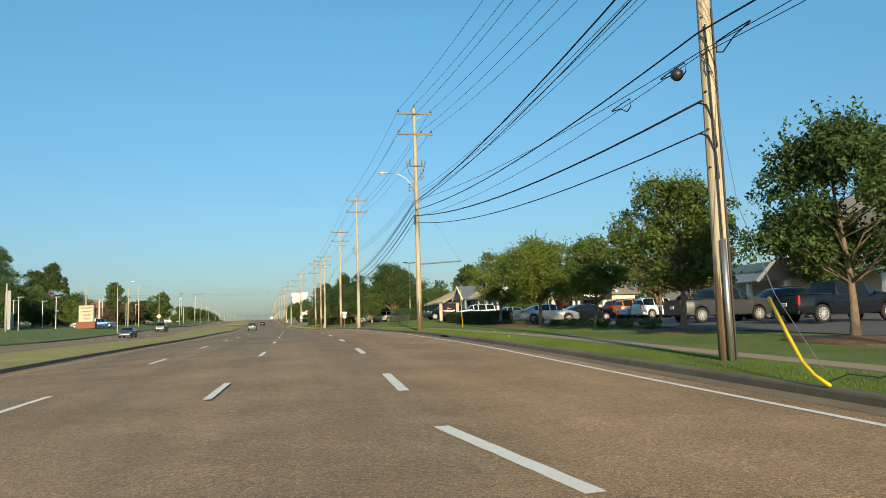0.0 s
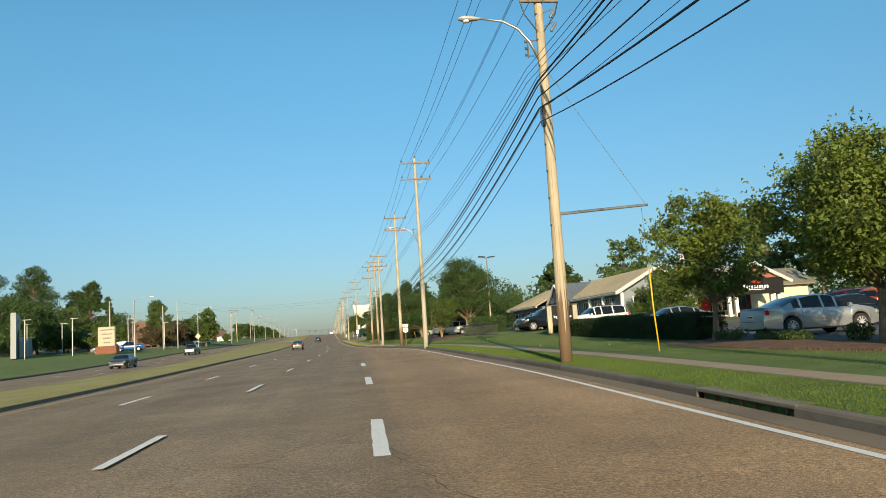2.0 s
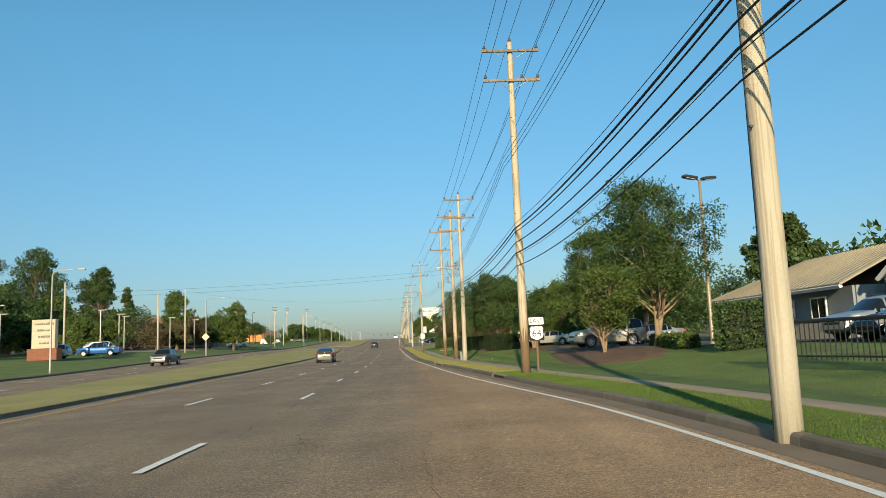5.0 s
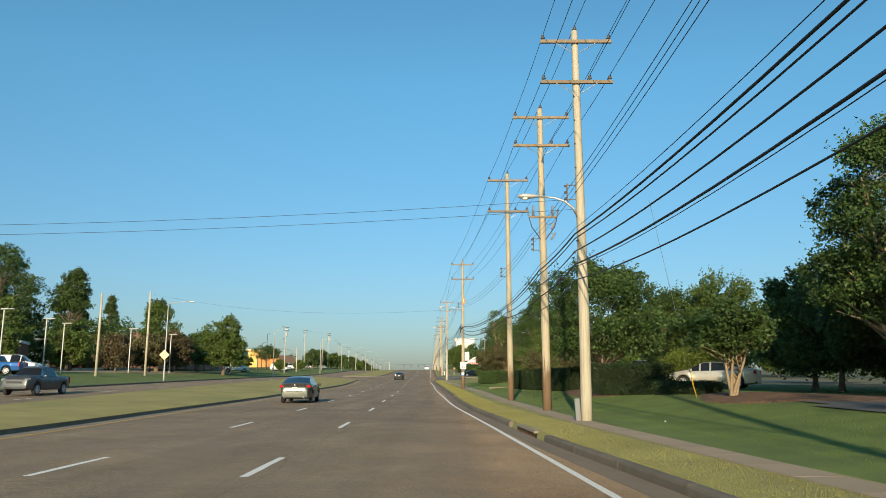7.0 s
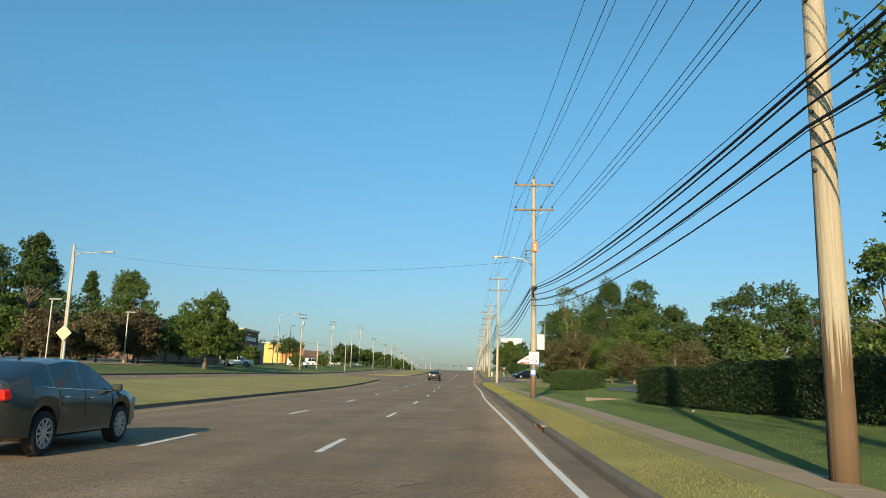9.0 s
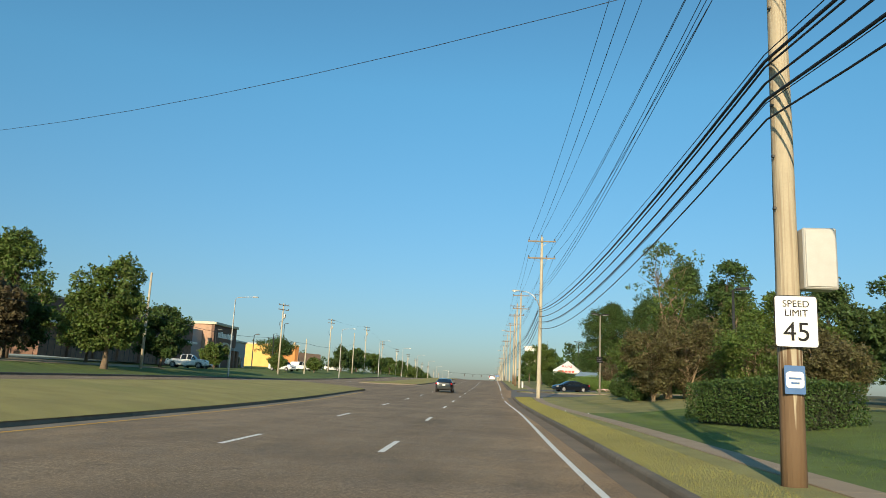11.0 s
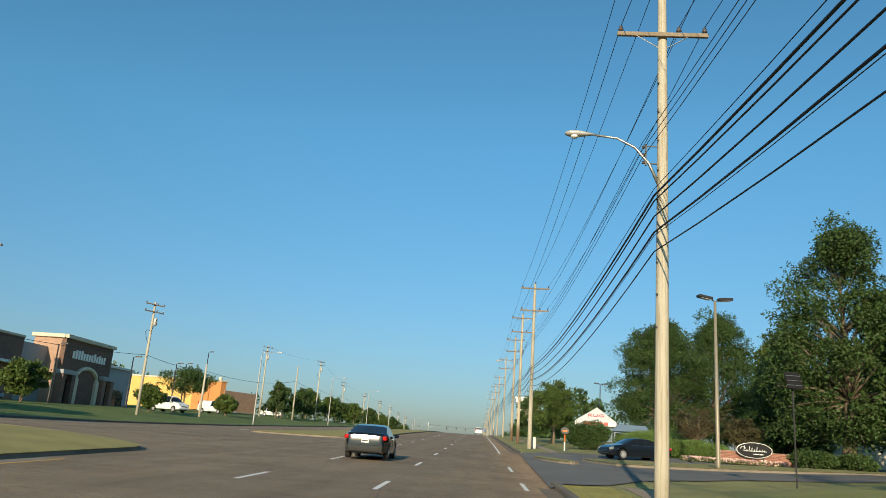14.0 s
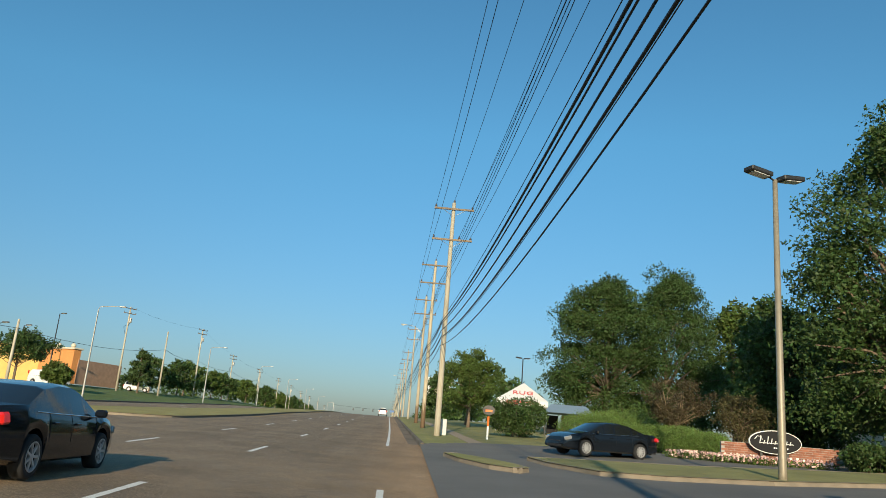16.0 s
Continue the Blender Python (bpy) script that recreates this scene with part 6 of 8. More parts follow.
    for s in (1, -1):
        bm = bmesh.new()
        if kind in ("suv", "van", "pickup"):
            box(bm, (0.10, 0.16, 0.42), (-half + 0.05, s * (hw * 0.80), zr - 0.18), (0, 0, s * 12), 0.025)
        else:
            box(bm, (0.16, 0.42, 0.17), (-half + 0.15, s * (hw * 0.76), zr - 0.10), (0, -8, s * 24), 0.03, 0.9)
        part("tail_lamp", bm, TAIL_RED, it, "red tail lamp")
        bm = bmesh.new()
        box(bm, (0.32, 0.36, 0.15), (half - 0.24, s * (hw * 0.70), belt(half - 0.25) - 0.07), (0, 14, -s * 24), 0.03)
        part("head_lamp", bm, HEAD_LAMP, it, "clear head lamp")
        bm = bmesh.new()
        xm = c["front"][1] - 0.28
        box(bm, (0.12, 0.21, 0.14), (xm, s * (hw + 0.06), belt(xm) + 0.07), (0, 0, s * 8), 0.035)
        part("mirror", bm, paint, it, "door mirror")
        for xh in (-0.75, 0.15):
            if kind == "van" and xh < 0:
                continue
            bm = bmesh.new()
            box(bm, (0.2, 0.03, 0.035), (xh, s * (hw * 0.985 + 0.01), belt(xh) - 0.14), (0, 0, 0), 0.01)
            part("door_handle", bm, CHROME if kind == "hatchback" else paint, it)
        if kind == "hatchback":
            bm = bmesh.new()
            lathe(bm, [(0.065, 0), (0.07, 0.06), (0.055, 0.06), (0.05, 0.01)], 12, pose(-half + 0.03, s * 0.58, 0.36, 0, -90))
            part("tail_pipe", bm, CHROME, it, "chrome tail pipe", True)
    bm = bmesh.new()
    box(bm, (0.03, 0.31, 0.15), (-half - 0.005, 0, zr - 0.24 if kind in ("sedan", "hatchback") else zr - 0.35), (0, 0, 0), 0.006)
    plate = part("number_plate", bm, SIGN_WHITE, it, "white number plate")
    bm = bmesh.new()
    box(bm, (0.008, 0.26, 0.045), (-half - 0.022, 0, zr - 0.24 if kind in ("sedan", "hatchback") else zr - 0.35))
    part("plate_bar", bm, ORANGE_PLASTIC if kind == "hatchback" else SIGN_BLACK, plate)
    for s in (1, -1):
        for xd in c["posts"][1:-1] + (c["front"][1] - 0.25, c["rear"][1] + (0.02 if kind != "hatchback" else 0.35)):
            i = min(range(len(xs)), key=lambda q: abs(xs[q] - xd))
            bm = bmesh.new()
            tube(bm, [(xs[i], s * (rings[i][j][0] + 0.001), rings[i][j][1]) for j in (3, 4, 5, 6)], 0.005, 4)
            part("door_seam", bm, SIGN_BLACK, it)
        keep = [i for i in range(len(xs)) if c["rear"][1] - 0.5 < xs[i] < c["front"][1] - 0.12]
        bm = bmesh.new()
        tube(bm, [(xs[i], s * (rings[i][6][0] + 0.004), rings[i][6][1] + 0.004) for i in keep], 0.009, 5)
        part("window_trim", bm, CHROME if kind in ("sedan", "hatchback") else TRIM_BLACK, it, "", True)
    bm = bmesh.new()
    tube(bm, [(-half + 0.01, -hw * 0.72, zr - 0.40), (-half - 0.012, 0, zr - 0.41), (-half + 0.01, hw * 0.72, zr - 0.40)], 0.006, 4)
    part("bumper_seam", bm, SIGN_BLACK, it)
    bm = bmesh.new()
    box(bm, (0.10, c["W"] * 0.80, 0.16), (-half + 0.06, 0, c["zb"] + 0.15), (0, 0, 0), 0.03)
    part("rear_skirt", bm, TRIM_BLACK, it)
    bm = bmesh.new()
    box(bm, (0.08, c["W"] * 0.5, 0.13), (half - 0.05, 0, belt(half - 0.1) - 0.16), (0, 0, 0), 0.02)
    box(bm, (0.08, c["W"] * 0.6, 0.12), (half - 0.04, 0, c["zb"] + 0.15), (0, 0, 0), 0.02)
    part("grille", bm, TRIM_BLACK, it)
    if kind == "hatchback":
        bm = bmesh.new()
        box(bm, (0.05, 1.30, 0.20), (-half + 0.02, 0, zr - 0.02), (0, -12, 0), 0.02)
        part("tailgate_panel", bm, TRIM_BLACK, it, "black panel under the rear window")
        bm = bmesh.new()
        lathe(bm, [(0.05, 0), (0.05, 0.015), (0.04, 0.02)], 12, pose(-half - 0.012, 0, zr - 0.02, 0, -90))
        part("emblem", bm, CHROME, it)
        bm = bmesh.new()
        box(bm, (0.04, 0.85, 0.03), (-half + 0.0, 0, zr - 0.37), (0, 0, 0), 0.008)
        part("chrome_strip", bm, CHROME, it)
        bm = bmesh.new()
        box(bm, (0.14, 0.03, 0.06), (-0.72, 0, 1.60), (0, 0, 0), 0.01, 0.4)
        part("aerial", bm, paint, it)
    if kind == "pickup":
        bm = bmesh.new()
        box(bm, (1.75, 1.6, 0.02), (-1.92, 0, 1.255))
        part("load_bed", bm, TRIM_BLACK, it, "dark load bed")
    if kind == "suv":
        for s in (1, -1):
            bm = bmesh.new()
            tube(bm, [(-1.7, s * 0.62, 1.80), (-1.6, s * 0.62, 1.84), (-0.1, s * 0.62, 1.85), (0.1, s * 0.62, 1.80)], 0.018, 6)
            part("roof_rail", bm, TRIM_BLACK, it)
    return it


def paint(name, base, metal=0.3, rough=0.35):
    return material(name, base, rough, metal, spread=0.05, scale=1.0, fine=200, bump=0, coat=0.2, spec=0.25)


GREYGREEN = paint("grey_green_metallic", (0.085, 0.09, 0.08), 0.35, 0.22)
BLACKBLUE = paint("black_metallic", (0.008, 0.011, 0.016), 0.0, 0.12)
SILVER = paint("silver_metallic", (0.38, 0.40, 0.41), 0.6, 0.32)
WHITE = paint("white_car_paint", (0.72, 0.72, 0.70), 0.0, 0.3)
ORANGE = paint("orange_metallic", (0.62, 0.13, 0.02), 0.3, 0.3)
GREY = paint("dark_grey_metallic", (0.075, 0.08, 0.085), 0.5, 0.35)
DARKRED = paint("dark_red_metallic", (0.13, 0.012, 0.015), 0.4, 0.3)
RED = paint("red_car_paint", (0.45, 0.015, 0.02), 0.2, 0.3)
BEIGE = paint("champagne_metallic", (0.46, 0.43, 0.36), 0.5, 0.35)
BLUE = paint("blue_car_paint", (0.02, 0.10, 0.30), 0.2, 0.3)
PALEBLUE = paint("pale_blue_metallic", (0.30, 0.36, 0.40), 0.5, 0.3)
# on the road
on_road = lambda x, y: surf(x, y) + 0.006
vehicle("hatchback", -6.0, 162.0, 92.5, GREYGREEN, "grey-green metallic hatchback with red tail lamps driving on the road", z=on_road(-6.0, 162.0), brake=True)
vehicle("sedan", -6.5, 265.5, 92.0, BLACKBLUE, "shiny black saloon car driving on the road", z=on_road(-6.5, 265.5), spokes=7)
vehicle("suv", -5.4, 420.0, 92, WHITE, "white car far ahead on the road", z=on_road(-5.4, 420.0))
vehicle("pickup", -24.4, 165.0, -88, GREY, "dark grey pickup on the opposite carriageway", z=on_road(-24.4, 165.0), name="pickup_truck")
vehicle("sedan", -21.0, 112.0, -90, GREY, "dark grey saloon on the opposite carriageway", z=on_road(-21.0, 112.0))
vehicle("sedan", 8.5, 285.4, -158.0, BLACKBLUE, "black saloon car waiting in the entrance", spokes=10)
# in the car parks
LOTS = "parked cars"
vehicle("sedan", 19.7, 54.2, 4, SILVER, "silver saloon parked beside the lawn", group=LOTS)
vehicle("suv", 34.6, 73.4, 185, BLACKBLUE, "black SUV parked before the shops", group=LOTS)
vehicle("suv", 34.2, 70.2, 4, DARKRED, "dark red SUV parked before the shops", group=LOTS)
vehicle("suv", 33.8, 67.0, 4, ORANGE, "orange SUV parked before the shops", group=LOTS)
vehicle("hatchback", 33.0, 63.8, 184, PALEBLUE, "pale blue car parked before the shops", group=LOTS)
vehicle("suv", 32.6, 60.6, 4, WHITE, "white SUV parked before the shops", group=LOTS)
vehicle("suv", 30.2, 49.0, 4, GREY, "dark grey SUV parked near the lawn", group=LOTS)
vehicle("pickup", 23.4, 37.0, 4, GREY, "dark grey pickup parked near the lawn", "pickup_truck", group=LOTS)
vehicle("suv", 28.6, 39.0, 184, BLACKBLUE, "black SUV parked near the lawn", group=LOTS)
vehicle("sedan", 34, 46.0, 4, RED, "red car parked before the shops", group=LOTS)
vehicle("pickup", 24.6, 29.4, 4, BLACKBLUE, "black pickup parked near the lawn", "pickup_truck", group=LOTS)
vehicle("sedan", 25.4, 60.0, 4, BLACKBLUE, "black saloon parked behind the hedge", group=LOTS)
vehicle("sedan", 22, 71.0, 184, SILVER, "silver saloon parked behind the hedge", group=LOTS)
vehicle("suv", 22.6, 86.5, 184, WHITE, "white SUV beside the restaurant", group=LOTS)
for k, (p, d, kd) in enumerate(((BLACKBLUE, "black pickup", "pickup"), (DARKRED, "dark red SUV", "suv"), (GREY, "dark grey saloon", "sedan"), (WHITE, "white saloon", "sedan"), (BLACKBLUE, "black saloon", "sedan"), (SILVER, "silver SUV", "suv"))):
    vehicle(kd, 20.8 + 0.5 * k, 94.6 + 2.9 * k, 186, p, d + " parked nose-out beside the restaurant", "pickup_truck" if kd == "pickup" else "car", group=LOTS)
vehicle("suv", 16.3, 127.2, 186, BEIGE, "champagne SUV parked behind the trees", group=LOTS)
vehicle("sedan", 18.0, 156.4, 150, BEIGE, "pale champagne saloon parked behind the shrubs", group=LOTS)
vehicle("sedan", 22.0, 136.0, 186, SILVER, "silver car parked under the trees", group=LOTS)
vehicle("pickup", 19.4, 176.0, 122, YELLOWCAR := paint("orange_car_paint", (0.75, 0.30, 0.01), 0.1, 0.3), "orange pickup behind the hedge", "pickup_truck", group=LOTS)
vehicle("pickup", -45.0, 286.5, 8, WHITE, "white pickup parked before the strip of shops", "pickup_truck", group=LOTS)
vehicle("sedan", -48.0, 296.5, 10, BLACKBLUE, "black car parked before the strip of shops", group=LOTS)
vehicle("van", -45.0, 331.0, -20, WHITE, "white window van parked on the lawn", "van", group=LOTS)
vehicle("van", -48.2, 356.0, -20, WHITE, "white panel van parked on the lawn", "van", group=LOTS)
vehicle("pickup", -40.8, 187.0, 184, BLUE, "blue pickup at the car dealer", "pickup_truck", group=LOTS)
vehicle("van", -44.0, 196.0, 10, WHITE, "white van at the car dealer", "van", group=LOTS)
vehicle("suv", -42.0, 175.0, 184, SILVER, "silver SUV at the car dealer", group=LOTS)
vehicle("suv", -50, 395, 8, WHITE, "white car parked under the trees", group=LOTS)


# ---- signs and lamps ----
def letters(parent, text, size, at, mat, depth=0.004, name="lettering", spacing=1.0):
    cu = bpy.data.curves.new(name, "FONT")
    cu.body, cu.size, cu.extrude, cu.align_x, cu.align_y, cu.space_character = text, size, depth, "CENTER", "CENTER", spacing
    cu.materials.append(mat)
    ob = new(name, cu)
    ob.parent = parent
    ob.matrix_basis = at
    return ob


def plate(bm, outline, thick):
    """A plate in the xz plane facing -y."""
    front = [bm.verts.new((x, -thick / 2, z)) for x, z in outline]
    back = [bm.verts.new((x, thick / 2, z)) for x, z in outline]
    n = len(outline)
    bm.faces.new(front)
    bm.faces.new(back[::-1])
    for k in range(n):
        bm.faces.new((front[k], back[k], back[(k + 1) % n], front[(k + 1) % n]))
    bmesh.ops.recalc_face_normals(bm, faces=bm.faces)
    return bm


def rounded(w, h, r, n=4):
    pts = []
    for cx, cz, a0 in ((w / 2 - r, h / 2 - r, 0), (-w / 2 + r, h / 2 - r, 90), (-w / 2 + r, -h / 2 + r, 180), (w / 2 - r, -h / 2 + r, 270)):
        for k in range(n + 1):
            a = radians(a0 + 90 * k / n)
            pts.append((cx + r * math.cos(a), cz + r * math.sin(a)))
    return pts


# route sign
it = thing("route_sign", "white and black route sign on a wooden post, EAST 64", "road sign", pose(8.95, 109.9, ground_z(8.95, 109.9)))
bm = bmesh.new()
box(bm, (0.09, 0.06, 1.95), (0, 0.05, 0.9), bevel=0.008)
part("post", bm, POLE_WOOD, it)
p = part("direction_plate", plate(bmesh.new(), rounded(0.62, 0.30, 0.04), 0.006), SIGN_WHITE, it, at=pose(0, 0, 2.12))
part("border", plate(bmesh.new(), rounded(0.66, 0.34, 0.05), 0.004), SIGN_BLACK, p, at=pose(0, 0.008, 0))
letters(p, "EAST", 0.25, pose(0, -0.008, 0, 90), SIGN_BLACK)
p = part("route_plate", plate(bmesh.new(), rounded(0.62, 0.62, 0.05), 0.006), SIGN_BLACK, it, at=pose(0, 0, 1.62))
shield = [(-0.20, 0.28), (-0.10, 0.255), (0, 0.285), (0.10, 0.255), (0.20, 0.28), (0.285, 0.18), (0.25, 0.10), (0.285, -0.06), (0.22, -0.20), (0.10, -0.25), (0, -0.295), (-0.10, -0.25), (-0.22, -0.20), (-0.285, -0.06), (-0.25, 0.10), (-0.285, 0.18)]
part("shield", plate(bmesh.new(), shield, 0.004), SIGN_WHITE, p, at=pose(0, -0.008, 0))
letters(p, "64", 0.40, pose(0, -0.014, -0.02, 90), SIGN_BLACK)
# speed sign and boxes on the pole
sx, sy = 4.85, 195.3
sg = ground_z(sx, sy)
it = thing("speed_sign", "white speed limit 45 sign fixed to a power pole", "road sign", pose(sx + 0.05, sy - 0.23, sg + 2.42))
p = part("sign_plate", plate(bmesh.new(), rounded(0.61, 0.76, 0.04), 0.006), SIGN_WHITE, it)
part("border", plate(bmesh.new(), rounded(0.64, 0.79, 0.05), 0.004), SIGN_BLACK, p, at=pose(0, 0.008, 0))
letters(p, "SPEED", 0.145, pose(0, -0.008, 0.26, 90), SIGN_BLACK)
letters(p, "LIMIT", 0.145, pose(0, -0.008, 0.12, 90), SIGN_BLACK)
letters(p, "45", 0.40, pose(0, -0.008, -0.17, 90), SIGN_BLACK)
it = thing("bus_stop_plate", "small blue and white plate below the speed sign", "sign", pose(sx, sy - 0.22, sg + 1.55))
p = part("plate", plate(bmesh.new(), rounded(0.30, 0.42, 0.02), 0.005), BLUE_PAINT, it)
part("panel", plate(bmesh.new(), rounded(0.26, 0.24, 0.05), 0.004), SIGN_WHITE, p, at=pose(0, -0.007, 0.0))
bm = bmesh.new()
box(bm, (0.18, 0.004, 0.03), (0, -0.012, 0.02))
box(bm, (0.12, 0.004, 0.03), (0, -0.012, -0.05))
part("bars", bm, BLUE_PAINT, p)
it = thing("meter_box", "grey metal cabinet fixed to a power pole", "cabinet", pose(sx + 0.45, sy - 0.05, sg + 3.4))
bm = bmesh.new()
box(bm, (0.5, 0.35, 0.95), bevel=0.02)
b = part("cabinet", bm, LAMP_GREY, it)
bm = bmesh.new()
box(bm, (0.44, 0.02, 0.88), (0, -0.185, 0), bevel=0.006)
part("door", bm, LAMP_GREY, b)
it = thing("orange_box", "orange warning box on a power pole", "box", pose(sx + 0.08, sy - 0.22, sg + 9.35))
bm = bmesh.new()
box(bm, (0.32, 0.12, 0.62), bevel=0.02)
b = part("box", bm, ORANGE_PLASTIC, it)
bm = bmesh.new()
lathe(bm, [(0.07, 0), (0.06, 0.02)], 12, pose(0, -0.06, 0.1, 90))
lathe(bm, [(0.07, 0), (0.06, 0.02)], 12, pose(0, -0.06, -0.12, 90))
part("dial", bm, SIGN_YELLOW, b)
# diamond sign
it = thing("warning_sign", "pale yellow diamond warning sign on a lamp post", "road sign", pose(-31.0, 205.0, surf(-31, 205) + 3.3))
part("sign_plate", plate(bmesh.new(), [(0, 0.62), (0.62, 0), (0, -0.62), (-0.62, 0)], 0.008), SIGN_YELLOW, it)


def guy(x, y, marker, tall, lean):
    """An anchored stay wire with a yellow guard."""
    it = thing("guy_wire", "steel stay wire with a yellow plastic guard", "guy wire", pose(x, y, ground_z(x, y)))
    bm = bmesh.new()
    tube(bm, [(0, 0, -0.1), (lean[0] * tall, lean[1] * tall, tall)], 0.008, 5)
    part("stay", bm, STEEL, it)
    bm = bmesh.new()
    q = marker
    tube(bm, [(0.0, 0, 0.05), (lean[0] * q * 0.5 - 0.02, lean[1] * q * .5, q * 0.5), (lean[0] * q, lean[1] * q, q)], 0.024, 8)
    part("guard", bm, YELLOW_PLASTIC, it, "yellow plastic guard", True)


it = thing("guy_wire", "bent yellow guard and slack stay wire on the grass", "guy wire")
bm = bmesh.new()
tube(bm, [(7.88, 9.7, 0.31), (7.87, 10.0, 0.44), (7.98, 10.4, 0.62), (8.21, 11.0, 1.01), (8.54, 11.9, 1.67)], [0.026, 0.028, 0.03, 0.032, 0.034], 8)
part("guard", bm, YELLOW_PLASTIC, it, "bent yellow plastic guard", True)
bm = bmesh.new()
tube(bm, [(8.01, 10.0, 0.56), (8.74, 12.0, 1.74), (9.06, 13.4, 3.6), (9.4, 14.45, 6.39)], 0.008, 5)
part("stay", bm, STEEL, it)
bm = bmesh.new()
tube(bm, [(8.3, 10.2, ground_z(8.3, 10.2) + 0.03), (8.7, 10.3, ground_z(8.7, 10.3) + 0.1), (9.0, 10.0, ground_z(9, 10) + 0.05), (9.3, 10.2, ground_z(9.3, 10.2) + 0.03)], 0.012, 5)
part("loose_wire", bm, WIRE, it)
guy(12.3, 50.8, 2.65, 4.6, (-0.025, 0.02))
guy(13.2, 144.55, 1.0, 7.6, (-0.28, -0.28))
it = thing("strut", "horizontal wooden side strut on a power pole", "strut", pose(9.2, 50.5, ground_z(9.2, 50.5)))
bm = bmesh.new()
tube(bm, [(0.12, 0, 4.55), (3.1, 0.15, 4.75)], [0.05, 0.045], 8)
part("boom", bm, STEEL, it)
bm = bmesh.new()
tube(bm, [(3.05, 0.15, 4.75), (0.1, 0, 9.2)], 0.008, 5)
part("stay", bm, STEEL, it)


def street_lamp(x, y, h=9.6, reach=2.4, to=1, label="pale grey street lamp with a straight arm across the road", z=None):
    it = thing("street_lamp", label, "street lamp", pose(x, y, ground_z(x, y)), group="street lamps across the road")
    bm = bmesh.new()
    tube(bm, [(0, 0, -0.1), (0, 0, 0.5), (0, 0, h - 0.4), (to * 0.12, 0, h - 0.1), (to * 0.5, 0, h)], [0.11, 0.10, 0.06, 0.05, 0.045], 10)
    tube(bm, [(to * 0.4, 0, h - 0.01), (to * reach, 0, h + 0.12)], [0.045, 0.035], 8)
    part("post", bm, LAMP_GREY, it, "", True)
    bm = bmesh.new()
    box(bm, (0.75, 0.3, 0.14), (to * (reach + 0.3), 0, h + 0.1), bevel=0.04, taper=0.8)
    part("lamp_head", bm, LAMP_GREY, it)


street_lamp(-31.0, 205.3, 9.5, 2.6)
street_lamp(-33.2, 271.7, 9.6, 2.2)
street_lamp(-33.8, 333.0, 9.8, 2.2)
for k in range(10):
    y = 384 + 54 * k
    street_lamp(FAR_KERB(y) - 1.2, y, 9.5, 2.2)
street_lamp(-30, 150, 9.5, 2.4)


def lot_lamp(x, y, h, heads=2, mat=None, label="tall car park lamp with two flat heads", big=False):
    it = thing("car_park_lamp", label, "lamp", pose(x, y, ground_z(x, y)))
    m = mat or BRONZE
    bm = bmesh.new()
    tube(bm, [(0, 0, -0.1), (0, 0, 0.4), (0, 0, h)], [0.13, 0.12, 0.075], 10)
    lathe(bm, [(0.2, 0), (0.2, 0.06), (0.13, 0.12)], 12)
    part("post", bm, m, it, "", True)
    for s in ((1, -1) if heads == 2 else (1,)):
        bm = bmesh.new()
        tube(bm, [(0, 0, h - 0.05), (s * 0.3, 0.1 * s, h + 0.1)], 0.03, 6)
        box(bm, (0.85, 0.42, 0.16), (s * 0.62, 0.2 * s, h + 0.14), (0, -s * 6, 18), 0.03)
        head = part("lamp_head", bm, IRON, it, "dark flat lamp head")
        bm = bmesh.new()
        box(bm, (0.6, 0.32, 0.03), (s * 0.62, 0.2 * s, h + 0.055), (0, -s * 6, 18))
        part("lens", bm, LENS, head)
    return it


BRONZE = material("tan_lamp_post", (0.30, 0.26, 0.19), 0.5, 0.3, spread=0.1, bump=0.05)
lot_lamp(11.05, 274.45, 9.4, 2)
lot_lamp(20.4, 120.1, 9.3, 2)
lot_lamp(15.9, 360, 9.6, 2, IRON, "dark car park lamp with two flat heads")
lot_lamp(14.5, 232.0, 7.0, 1, IRON, "slim dark car park lamp")
lot_lamp(48, 60, 9, 2)
for x, y, h in ((-54, 318, 7.0), (-52, 333, 7.0), (-54, 352, 7.5), (-60, 370, 8.5), (-62, 385, 12)):
    lot_lamp(x, y, h, 1, IRON, "dark car park lamp with one square head")
for x, y, h in ((-46, 170, 6.6), (-52, 182, 6.0), (-44, 202, 6.4), (-42, 221, 6.2), (-56, 176, 6.0), (-42.5, 238, 6.2), (-47, 212, 6.4), (-42, 190, 6.6), (-50, 160, 6.4)):
    it = thing("dealer_lamp", "white car dealer lamp post with a flat bar head", "lamp", pose(x, y, ground_z(x, y)), group="car dealer lamps")
    bm = bmesh.new()
    box(bm, (0.12, 0.12, h), (0, 0, h / 2), bevel=0.01)
    part("post", bm, LAMP_GREY, it)
    bm = bmesh.new()
    box(bm, (1.3, 0.35, 0.12), (0.35, 0, h + 0.05), bevel=0.03)
    part("lamp_head", bm, LAMP_GREY, it)


